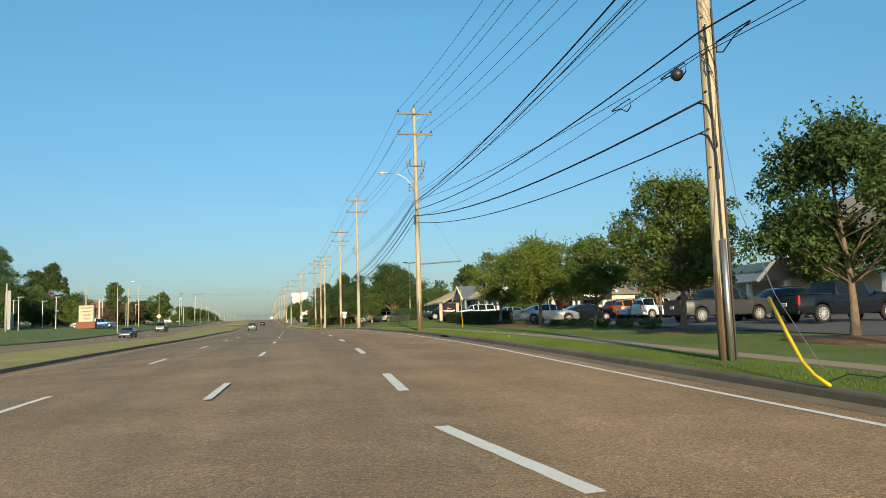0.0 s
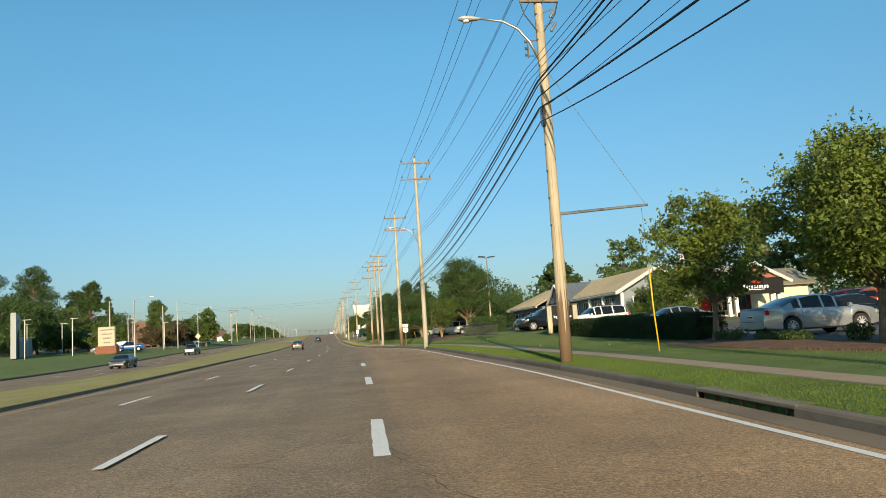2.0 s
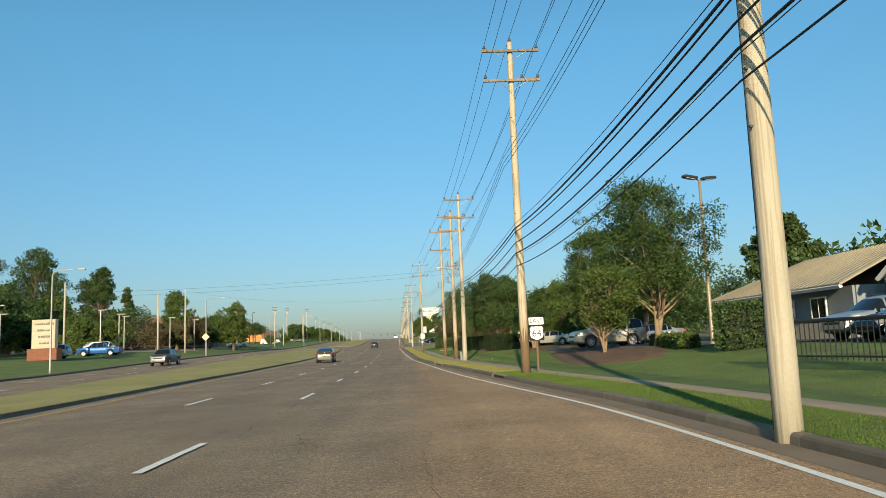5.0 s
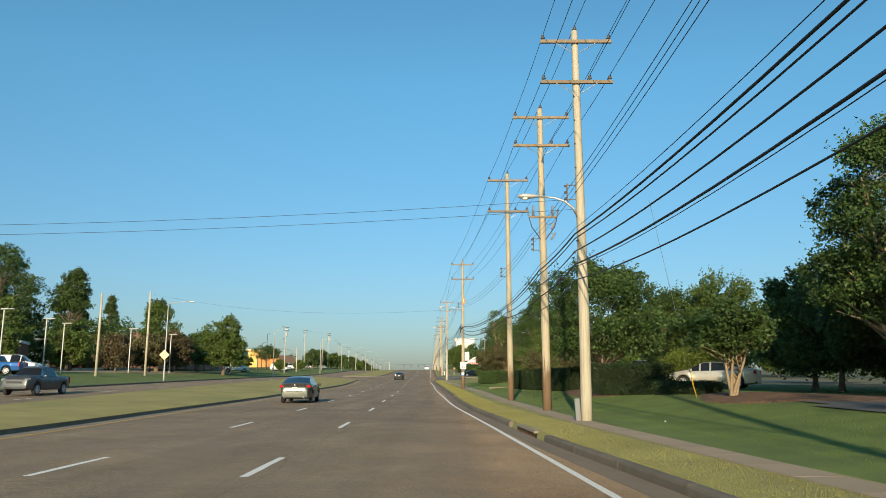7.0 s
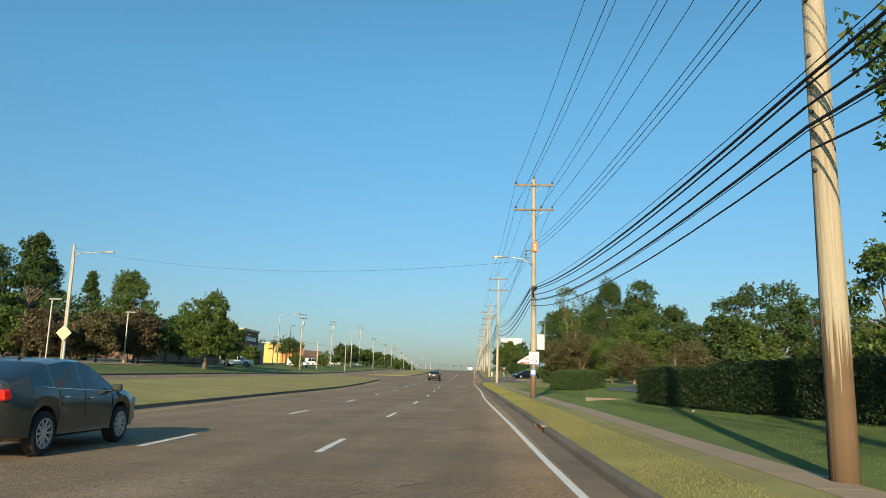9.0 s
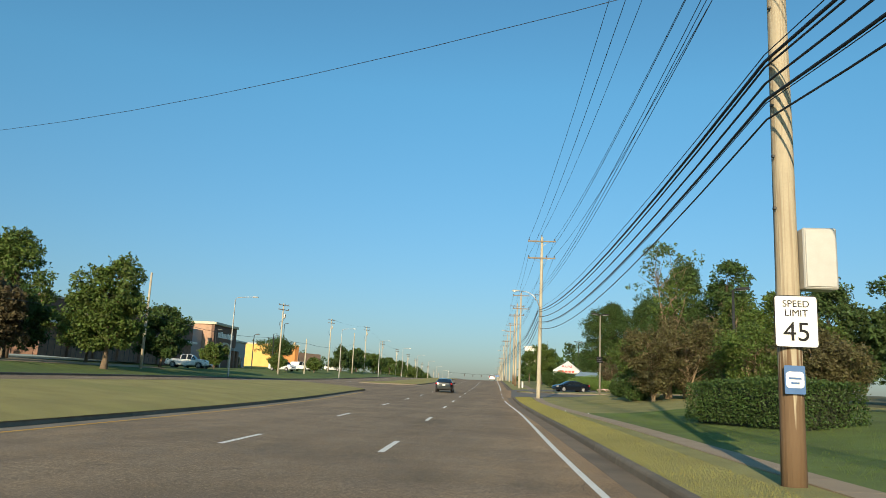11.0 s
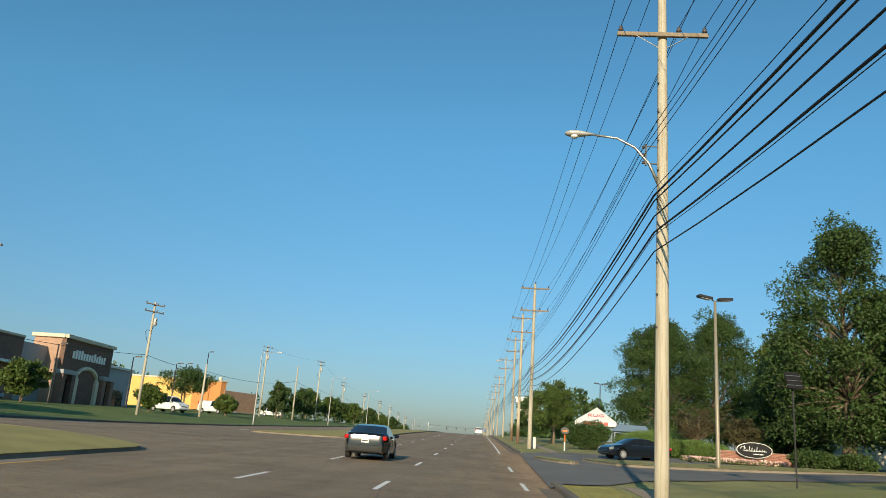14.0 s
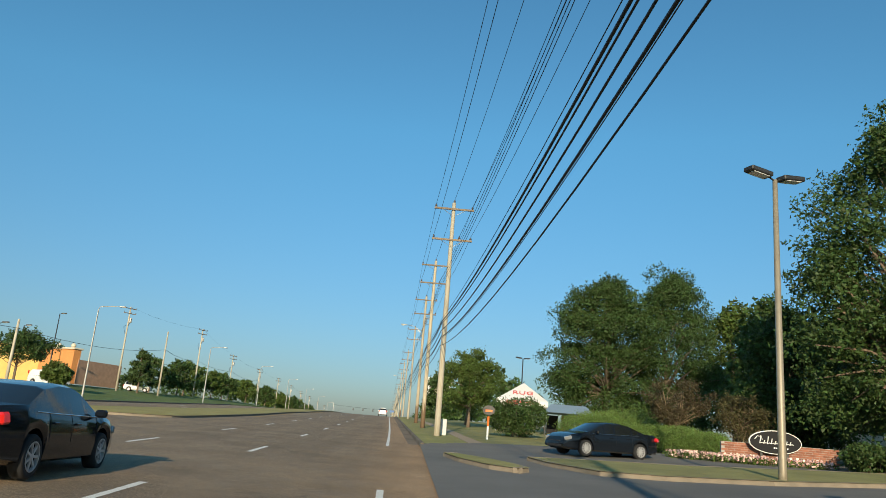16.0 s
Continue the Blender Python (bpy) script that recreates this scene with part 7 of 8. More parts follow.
def west_pole(x, y, h, arm=True, lean=0.0):
    it = thing("utility_pole", "wooden utility pole across the road", "power pole", pose(x, y, ground_z(x, y), 0, lean), group="power poles across the road")
    bm = bmesh.new()
    tube(bm, [(0, 0, -0.3), (0, 0, h * 0.5), (0, 0, h)], [0.17, 0.14, 0.11], 8)
    part("pole", bm, POLE_GREY, it, "", True)
    if arm:
        for z in (h - 0.3, h - 1.1):
            arm = part("crossarm", ARM, None, it, at=pose(0.1, -0.1, z, 0, 0, 62))
            for ix in (-1.15, 0.3, 1.15):
                part("insulator", INSULATOR, None, arm, at=pose(ix, 0, 0.05))
        for z, s in ((h - 1.9, 1), (h - 3.2, -1)):
            bm = bmesh.new()
            tube(bm, [(0, 0, z), (0.35 * s, -0.1, z + 0.1), (0.5 * s, -0.15, z - 0.1), (0.35 * s, -0.12, z - 0.7), (0.1 * s, -0.1, z - 1.3)], 0.03, 6)
            part("cable_drop", bm, IRON, it)
        bm = bmesh.new()
        lathe(bm, [(0.16, 0), (0.2, 0.05), (0.2, 0.75), (0.16, 0.8)], 10, pose(0.34, 0.0, h - 2.6))
        part("transformer", bm, LAMP_GREY, it, "grey transformer can", True)


WP = [(-46, 141, 8.3, False), (-38, 202.6, 9.8, False), (-38, 217.0, 11.5, False), (-42.6, 180, 10.0, False), (-39.3, 262, 10.5, False), (-39.3, 310.5, 12.2, True), (-40, 329.5, 6.9, False), (-46.7, 376, 13.6, True), (-41, 379, 10.6, False), (-43.8, 409.3, 13.9, True), (-44, 440, 11.1, True), (-45, 480, 10.5, True), (-46, 520, 10.5, True), (-47.5, 560, 10.5, True), (-49, 600, 10.5, True), (-50, 640, 10.5, True), (-51.5, 690, 10.5, True), (-53, 740, 10.5, True)]
for x, y, h, arm in WP:
    west_pole(x, y, h, arm, 0)
low = [(-42.6, 180, 8.55), (-38, 202.6, 8.26), (-38, 217, 8.36), (-39.3, 262, 9.24), (-39.3, 310.5, 10.15), (-40, 329.5, 10.22), (-41, 379, 13.04), (-43.8, 409.3, 13.6)] + [(-44 - 0.03 * (y - 440), y, ground_z(-45, y) + 7.0) for y in (440, 480, 520, 560, 600, 640, 690, 740)]
wire_run("telephone_cable", "sagging black cable across the road", low, 0.024, 0.7, 5)
wire_run("power_line", "thin black power line across the road", [(x + 0.2, y, ground_z(x, y) + h - 0.1) for x, y, h, arm in WP if arm and y > 370], 0.010, 0.7, 5)


# ---- buildings ----
def roof_plane(parent, a, b, c, d, mat, ribs, name="roof"):
    """A metal roof plane a-b (eave), c-d (ridge, c above b), with raised ribs from eave to ridge."""
    a, b, c, d = (Vector(p) for p in (a, b, c, d))
    bm = bmesh.new()
    nrm = (b - a).cross(d - a).normalized()
    if nrm.z < 0:
        nrm = -nrm
    lo, hi = [bm.verts.new(p) for p in (a, b, c, d)], [bm.verts.new(p + nrm * 0.12) for p in (a, b, c, d)]
    bm.faces.new(lo[::-1])
    bm.faces.new(hi)
    for k in range(4):
        bm.faces.new((lo[k], lo[(k + 1) % 4], hi[(k + 1) % 4], hi[k]))
    bmesh.ops.recalc_face_normals(bm, faces=bm.faces)
    roof = part(name, bm, mat, parent, "standing-seam metal roof")
    for k in range(ribs + 1):
        t = k / ribs
        bm = bmesh.new()
        tube(bm, [a.lerp(b, t) + nrm * 0.14, d.lerp(c, t) + nrm * 0.14], 0.035, 4)
        part("seam", bm, mat, roof)
    return roof


def wall(parent, x0, y0, x1, y1, z0, z1, mat, name="wall", thick=0.25):
    d = math.hypot(x1 - x0, y1 - y0)
    bm = bmesh.new()
    box(bm, (d, thick, z1 - z0), (d / 2, 0, (z1 - z0) / 2))
    return part(name, bm, mat, parent, at=pose(x0, y0, z0, 0, 0, math.degrees(math.atan2(y1 - y0, x1 - x0))))


def window(parent, x, z, w, h, frame_mat=WHITE_PAINT, glass=SHOP_GLASS, bars=1, side=1):
    """A framed window on a wall part, standing a little proud of it on one side."""
    yy = side * 0.14
    bm = bmesh.new()
    for dx, dz, sx, sz in ((0, h / 2, w + 0.12, 0.08), (0, -h / 2, w + 0.12, 0.08), (-w / 2, 0, 0.08, h), (w / 2, 0, 0.08, h)):
        box(bm, (sx, 0.08, sz), (x + dx, yy, z + dz))
    for k in range(bars):
        box(bm, (0.04, 0.06, h), (x - w / 2 + w * (k + 1) / (bars + 1), yy, z))
    win = part("window", bm, frame_mat, parent)
    bm = bmesh.new()
    box(bm, (w - 0.02, 0.02, h - 0.02), (x, yy, z))
    part("pane", bm, glass, win)
    return win


def restaurant():
    g = ground_z(27, 95) + 0.03
    it = thing("restaurant", "low restaurant with tan metal roofs, grey-blue siding and white trim", "building")
    # main wing, gable end to the south
    wall(it, 27.5, 113.0, 27.5, 93.6, g, g + 2.9, SIDING)
    south = wall(it, 27.5, 93.6, 34.0, 93.6, g, g + 2.9, SIDING)
    west = wall(it, 27.4, 112.0, 27.4, 94.0, g, g + 0.9, TAN_SIDING, "plinth")
    for k in range(5):
        window(west, 2.0 + 3.4 * k, 1.75, 1.6, 1.4, side=-1, bars=2)
    for k in range(2):
        window(south, 1.8 + 3.0 * k, 1.7, 1.6, 1.5, side=-1)
    wall(it, 34.0, 93.6, 34.0, 131.0, g, g + 2.9, SIDING)
    far = wall(it, 25.9, 130.6, 25.9, 116.0, g, g + 0.9, TAN_SIDING, "plinth")
    wall(it, 34.0, 131.0, 26.0, 131.0, g, g + 2.7, SIDING)
    for k in range(4):
        window(far, 1.8 + 3.4 * k, 1.7, 1.5, 1.1, side=-1)
    e, r = g + 2.85, g + 5.0
    for s in (-1, 1):
        roof_plane(it, (30.7 + s * 4.0, 92.8, e), (30.7 + s * 4.0, 114.0, e), (30.7, 114.0, r), (30.7, 92.8, r), ROOF_METAL, 30 if s < 0 else 10)
        bm = bmesh.new()
        tube(bm, [(30.7 + s * 4.05, 92.75, e - 0.06), (30.7, 92.75, r - 0.04)], 0.15, 4)
        part("barge_board", bm, WHITE_PAINT, it, "white barge board")
    bm = bmesh.new()
    tube(bm, [(26.7, 92.8, e - 0.05), (26.7, 114.0, e - 0.05)], 0.12, 4)
    part("fascia", bm, WHITE_PAINT, it, "white fascia")
    bm = bmesh.new()
    plate(bm, [(-3.3, 0), (3.3, 0), (0, 1.75)], 0.2)
    part("gable", bm, SIDING, it, at=pose(30.7, 93.7, e))
    for x, y in ((27.3, 93.1), (26.9, 97.0), (26.9, 101.0)):
        bm = bmesh.new()
        box(bm, (0.28, 0.28, 2.85), (x, y, g + 1.42), bevel=0.02)
        part("post", bm, WHITE_PAINT, it)
    # hipped end
    e2, r2 = g + 2.7, g + 4.6
    roof_plane(it, (25.0, 115.0, e2), (25.0, 132.0, e2), (29.4, 126.0, r2 + 0.3), (29.4, 115.0, r2 + 0.3), ROOF_METAL, 26)
    wall(it, 26.0, 131.0, 26.0, 115.5, g, g + 2.7, SIDING)
    wall(it, 26.0, 115.5, 27.5, 115.5, g, g + 2.7, SIDING)
    bm = bmesh.new()
    tube(bm, [(25.0, 115.0, e2 - 0.05), (25.0, 132.0, e2 - 0.05)], 0.12, 4)
    part("fascia", bm, WHITE_PAINT, it, "white fascia")
    roof_plane(it, (25.0, 132.0, e2), (36.0, 132.0, e2), (30.4, 126.0, r2 + 0.3), (29.4, 126.0, r2 + 0.3), ROOF_GREY, 14)
    roof_plane(it, (36.0, 132.0, e2), (36.0, 115.0, e2), (29.4, 115.0, r2 + 0.3), (29.4, 126.0, r2 + 0.3), ROOF_METAL, 8)
    # cross gable
    for s in (-1, 1):
        roof_plane(it, (26.0, 110.0 + s * 3.3, e), (30.7, 110.0 + s * 3.3, e + 0.4), (30.7, 110.0, g + 4.9), (26.0, 110.0, g + 4.8), ROOF_GREY, 10)
        bm = bmesh.new()
        tube(bm, [(25.9, 110.0 + s * 3.4, e - 0.05), (25.9, 110.0, g + 4.8)], 0.13, 4)
        part("barge_board", bm, WHITE_PAINT, it, "white barge board")
    bm = bmesh.new()
    plate(bm, [(-2.9, 0), (2.9, 0), (0, 1.7)], 0.15)
    part("gable", bm, SIDING, it, at=pose(26.2, 110.0, e, 0, 0, -90))
    wall(it, 26.5, 112.8, 26.5, 107.2, g, g + 2.9, SIDING)
    # entrance wing with the porch, set back to the east
    front = wall(it, 33.0, 100.2, 50.0, 100.2, g, g + 2.9, CREAM)
    for k in range(5):
        window(front, 1.4 + 2.1 * k, 1.5, 1.5, 1.6, RED_PAINT if k == 4 else WHITE_PAINT, side=-1, bars=2)
    bm = bmesh.new()
    box(bm, (1.1, 0.08, 2.1), (38.6, 100.0, g + 1.05), bevel=0.02)
    part("entrance_door", bm, RED_PAINT, it, "bright red door")
    roof_plane(it, (32.6, 99.4, g + 2.9), (50.8, 99.4, g + 2.9), (50.8, 104.0, g + 4.8), (32.6, 104.0, g + 4.8), ROOF_METAL, 30)
    for x in (38.3, 39.0, 42.6, 43.3):
        bm = bmesh.new()
        box(bm, (0.32, 0.32, 3.0), (x, 94.6, g + 1.5), bevel=0.02)
        part("column", bm, WHITE_PAINT, it)
    for s in (-1, 1):
        roof_plane(it, (40.8 + s * 3.6, 94.0, g + 3.1), (40.8 + s * 3.6, 101.0, g + 3.1), (40.8, 101.0, g + 4.95), (40.8, 94.0, g + 4.95), ROOF_METAL, 12)
        bm = bmesh.new()
        tube(bm, [(40.8 + s * 3.65, 93.9, g + 3.05), (40.8, 93.9, g + 4.95)], 0.16, 4)
        part("barge_board", bm, WHITE_PAINT, it, "white barge board")
    bm = bmesh.new()
    plate(bm, [(-3.2, 0), (3.2, 0), (0, 1.6)], 0.15)
    part("gable", bm, BRICK_RED, it, "brown-red gable", at=pose(40.8, 94.3, g + 3.15))
    bm = bmesh.new()
    box(bm, (5.6, 0.12, 1.5), (40.8, 94.1, g + 2.75), bevel=0.02)
    p = part("wall_sign", bm, DARK_PANEL, it, "black sign with a red emblem")
    logo_shape(p, (40.8, 94.02, g + 2.95), 1.35, 0)
    # flag on a pole
    fl = thing("flag_pole", "white flag pole with a furled striped flag", "flag pole", pose(34.6, 96.0, g))
    bm = bmesh.new()
    tube(bm, [(0, 0, 0), (0, 0, 7.4)], [0.05, 0.03], 8)
    part("mast", bm, WHITE_PAINT, fl)
    for k in range(5):
        bm = bmesh.new()
        tube(bm, [(0.04, 0.0, 6.9 - 0.05 * k), (0.10 + 0.05 * k, 0.03, 6.5 - 0.10 * k), (0.12 + 0.06 * k, 0.0, 5.9 - 0.05 * k)], [0.02, 0.05, 0.03], 6)
        part("flag_stripe", bm, RED_PAINT if k % 2 == 0 else SIGN_WHITE, fl)


def logo_shape(parent, at, s, turn):
    """A plain red emblem over pale bars, on a board that faces south before its turn."""
    m = pose(*at, 0, 0, turn)
    bm = bmesh.new()
    for dx, dz, rx, rz in ((0, 0.14, 0.30, 0.12), (-0.2, 0.24, 0.14, 0.10), (0.24, 0.10, 0.14, 0.07)):
        lathe(bm, [(0.0, 0.008), (0.5, 0.006), (0.5, -0.006), (0.0, -0.008)], 14, m @ pose(dx * s, 0, dz * s, 90) @ Matrix.Diagonal((rx * 2 * s, rz * 2 * s, 1, 1)))
    part("emblem", bm, RED_PAINT, parent, "red emblem")
    bm = bmesh.new()
    for k in range(10):
        tall = 0.27 if k in (0, 3) else 0.2
        box(bm, (0.13 * s, 0.014, tall * s), ((k - 4.5) * 0.19 * s, 0, (tall / 2 - 0.3) * s))
    box(bm, (1.3 * s, 0.014, 0.05 * s), (0, 0, -0.38 * s))
    bm.transform(m)
    part("bars", bm, SIGN_WHITE, parent, "pale bars of writing")


restaurant()
g = ground_z(18.9, 83) + 0.02
it = thing("restaurant_sign", "black sign panel between tan brick posts with a red emblem", "sign")
for x, y in ((17.3, 81.5), (19.1, 81.1)):
    bm = bmesh.new()
    box(bm, (0.34, 0.5, 2.0), (x, y, g + 1.0), (0, 0, -12), bevel=0.03)
    part("pillar", bm, POLE_WOOD, it, "tan brick pillar")
bm = bmesh.new()
box(bm, (1.55, 0.25, 1.35), (18.2, 81.3, g + 1.25), (0, 0, -12), bevel=0.03)
p = part("panel", bm, DARK_PANEL, it, "black panel")
logo_shape(p, (18.17, 81.15, g + 1.3), 0.68, -12)
bm = bmesh.new()
box(bm, (2.3, 0.6, 0.08), (18.2, 81.3, g + 2.03), (0, 0, -12), bevel=0.02)
part("cap", bm, IRON, it)
# iron railing with posts
it = thing("railing", "black iron railing on a low concrete wall", "railing")
bm = bmesh.new()
slab(bm, [(14.75, 94.2), (15.05, 94.2), (15.6, 91.6), (15.3, 91.6)], g - 0.9, g - 0.25)
part("low_wall", bm, CONCRETE, it)
bm = bmesh.new()
tube(bm, [(13.75, 99.6, g + 1.1), (15.45, 91.6, g + 1.1)], 0.05, 6)
tube(bm, [(13.75, 99.6, g + 0.2), (15.45, 91.6, g + 0.2)], 0.025, 6)
part("rail", bm, BLACK_PAINT, it)
bm = bmesh.new()
box(bm, (0.022, 0.022, 1.0))
baluster = finish(bm, "baluster", BLACK_PAINT)
for k in range(48):
    t = k / 47
    part("baluster", baluster, None, it, at=pose(13.75 + 1.7 * t, 99.6 - 8.0 * t, g + 0.6))

# shops behind the first car park
g = ground_z(45, 40)
it = thing("shopping_mall", "pale cream shop building with high entrance blocks", "building")
front = wall(it, 44.0, 80.0, 44.0, -10.0, g, g + 5.0, CREAM, thick=0.4)
for k in range(14):
    window(front, 3.5 + 6.0 * k, 1.5, 4.2, 2.2, side=-1, bars=3)
wall(it, 44.0, 80.0, 70.0, 80.0, g, g + 5.0, CREAM)
for y0, y1, h in ((58.0, 44.0, 9.0), (30.0, 16.0, 9.5)):
    blk = wall(it, 43.2, y0, 43.2, y1, g, g + h, CREAM, "entrance_block", 1.2)
    wall(it, 43.2, y1, 52.0, y1, g, g + h, CREAM, "entrance_block")
    for k in range(4):
        bm = bmesh.new()
        box(bm, (3.0, 0.08, 1.6), (2.2 + 3.2 * k, -0.64, h - 2.2), bevel=0.02)
        part("panel", bm, TAN_SIDING, blk)
    window(blk, 7.0, 2.0, 6.5, 3.0, bars=4, side=-1)
roof_plane(it, (40.5, 12.0, g + 3.0), (40.5, 66.0, g + 3.0), (44.0, 66.0, g + 4.2), (44.0, 12.0, g + 4.2), ROOF_GREY, 40, "awning")
for k in range(11):
    bm = bmesh.new()
    box(bm, (0.4, 0.4, 3.0), (41.0, 13 + 5.2 * k, g + 1.5), bevel=0.02)
    part("column", bm, WHITE_PAINT, it)
roof_plane(it, (38.0, 48.0, g + 3.0), (44.0, 48.0, g + 3.0), (44.0, 51.0, g + 4.9), (38.0, 51.0, g + 4.9), ROOF_GREY, 10, "porch_roof")
roof_plane(it, (38.0, 54.0, g + 3.0), (44.0, 54.0, g + 3.0), (44.0, 51.0, g + 4.9), (38.0, 51.0, g + 4.9), ROOF_GREY, 10, "porch_roof")
for s in (-1, 1):
    bm = bmesh.new()
    tube(bm, [(37.95, 51.0 + s * 3.1, g + 2.95), (37.95, 51.0, g + 4.95)], 0.16, 4)
    part("barge_board", bm, WHITE_PAINT, it)


def arch_window(parent, x, z, w, h, mat=SHOP_GLASS, side=1, frame_mat=IRON):
    bm = bmesh.new()
    pts = [(-w / 2, -h / 2), (w / 2, -h / 2)] + [(w / 2 * math.cos(radians(a)), h / 2 - w * 0.22 + w * 0.22 * math.sin(radians(a))) for a in range(0, 181, 20)]
    plate(bm, pts, 0.05)
    win = part("window", bm, mat, parent, "arched shop window", at=pose(x, side * 0.16, z))
    bm = bmesh.new()
    for k in range(4):
        box(bm, (0.07, 0.05, h * 0.92), (-w / 2 + w * k / 3, side * 0.04, -h * 0.04))
    box(bm, (w, 0.05, 0.07), (0, side * 0.04, h * 0.12))
    part("frame", bm, frame_mat, win)


def writing(parent, x, z, w, h, n, mat, side=-1, y=0.2):
    """Bars the size of a line of writing."""
    bm = bmesh.new()
    rng = random.Random(n)
    for k in range(n):
        hh = h * rng.uniform(0.65, 1.0)
        box(bm, (w / n * 0.68, 0.06, hh), (x + (k - (n - 1) / 2) * w / n, side * y, z + (hh - h) / 2))
    tagged(part("writing", bm, mat, parent, "pale bars of writing"), kind="stuff")


def strip_shops():
    g = ground_z(-58, 315)
    it = thing("strip_shops", "long brown brick strip of shops with arched windows", "building")
    x0, y0, x1, y1 = -58.5, 272.0, -58.7, 318.0
    low = wall(it, x0, y0, x1, y1, g, g + 4.2, BRICK, thick=0.4)
    up = wall(it, x0, y0, x1, y1, g + 4.2, g + 7.6, BRICK, "parapet", 0.5)
    bm = bmesh.new()
    box(bm, (46.0, 1.5, 0.35), (23.0, -0.6, 0.1), bevel=0.03)
    part("canopy", bm, WHITE_PAINT, up, "pale canopy band")
    bm = bmesh.new()
    box(bm, (46.0, 0.8, 0.28), (23.0, 0, 3.4), bevel=0.03)
    part("coping", bm, CREAM, up, "pale coping")
    for k in range(7):
        arch_window(low, 3.2 + 6.5 * k, 1.75, 4.4, 3.2, side=-1)
        bm = bmesh.new()
        box(bm, (0.8, 0.5, 4.1), (0.4 + 6.5 * k, -0.3, 2.05), bevel=0.02)
        part("pier", bm, BRICK, low)
    for k, (x, mat) in enumerate(((21, BLUE_PAINT), (30, CREAM), (39, SIGN_WHITE), (12, SIGN_WHITE))):
        writing(up, x, 1.8, 4.0, 0.7, 8, mat, y=0.3)
    wall(it, x0, y0, x0 - 22, y0, g, g + 7.6, BRICK)
    # plain pale wing and the tall entrance block
    wall(it, -59.6, 318.0, -59.6, 324.6, g, g + 7.2, SIDING_PALE, "wing")
    tw = wall(it, -57.4, 324.6, -57.7, 337.4, g, g + 8.6, BRICK, "entrance_block", 0.6)
    # south face paler than the front: the sunlight on it is put into the colour
    side = wall(it, -61.5, 324.9, -57.5, 324.9, g, g + 8.6, BRICK_TAN, "entrance_block", 0.6)
    bm = bmesh.new()
    box(bm, (13.2, 1.3, 0.5), (6.4, 0, 8.7), bevel=0.05)
    part("coping", bm, CREAM, tw, "pale coping")
    bm = bmesh.new()
    box(bm, (4.6, 1.3, 0.5), (2.0, 0, 8.7), bevel=0.05)
    part("coping", bm, CREAM, side, "pale coping")
    arch_window(tw, 6.4, 2.3, 4.6, 4.4, side=-1)
    bm = bmesh.new()
    prev = None
    pts = [(6.4 + 2.8 * math.cos(radians(a)), 3.5 + 1.6 * math.sin(radians(a))) for a in range(0, 181, 12)]
    tube(bm, [(x, -0.4, z) for x, z in pts], 0.28, 5)
    part("arch", bm, CREAM, tw, "pale arch over the door")
    for x in (3.6, 9.2):
        bm = bmesh.new()
        box(bm, (0.75, 0.5, 3.6), (x, -0.45, 1.8), bevel=0.04)
        part("column", bm, CREAM, tw)
    for x in (-0.1, 2.2, 10.6, 12.9):
        bm = bmesh.new()
        box(bm, (0.8, 0.9, 3.9), (x, -0.55, 1.95), bevel=0.03)
        part("pier", bm, BRICK, tw)
    for x in (1.05, 11.75):
        bm = bmesh.new()
        box(bm, (2.0, 0.06, 3.4), (x, -0.33, 1.7))
        part("shop_window", bm, SHOP_GLASS, tw, "dark shop window")
        bm = bmesh.new()
        box(bm, (3.4, 1.0, 0.55), (x, -0.55, 4.15), bevel=0.03)
        part("lintel", bm, SIDING_PALE, tw, "grey lintel band")
    writing(tw, 6.4, 6.7, 9.0, 1.3, 13, SIGN_WHITE, y=0.36)
    right = wall(it, -58.4, 337.4, -58.6, 346.4, g, g + 6.4, SIDING_PALE, "wing")
    arch_window(right, 4.5, 1.6, 4.5, 2.8, side=-1)
    bm = bmesh.new()
    box(bm, (9.2, 0.9, 0.35), (4.5, 0, 6.2), bevel=0.03)
    part("coping", bm, WHITE_PAINT, right)
    bm = bmesh.new()
    slab(bm, [(-59.8, 272.2), (-60.0, 346), (-84, 346), (-84, 272.2)], g + 6.0, g + 6.2)
    part("roof", bm, ROOF_GREY, it)


SIDING_PALE = material("pale_grey_panel", (0.33, 0.34, 0.35), 0.6, spread=0.06, bump=0.05)
# on the entrance block this is the sunlit copy of the brown brick
BRICK_TAN = material("tan_brick", (0.40, 0.25, 0.17), 0.85, spread=0.2, scale=2, fine=25, bump=0.4)
strip_shops()


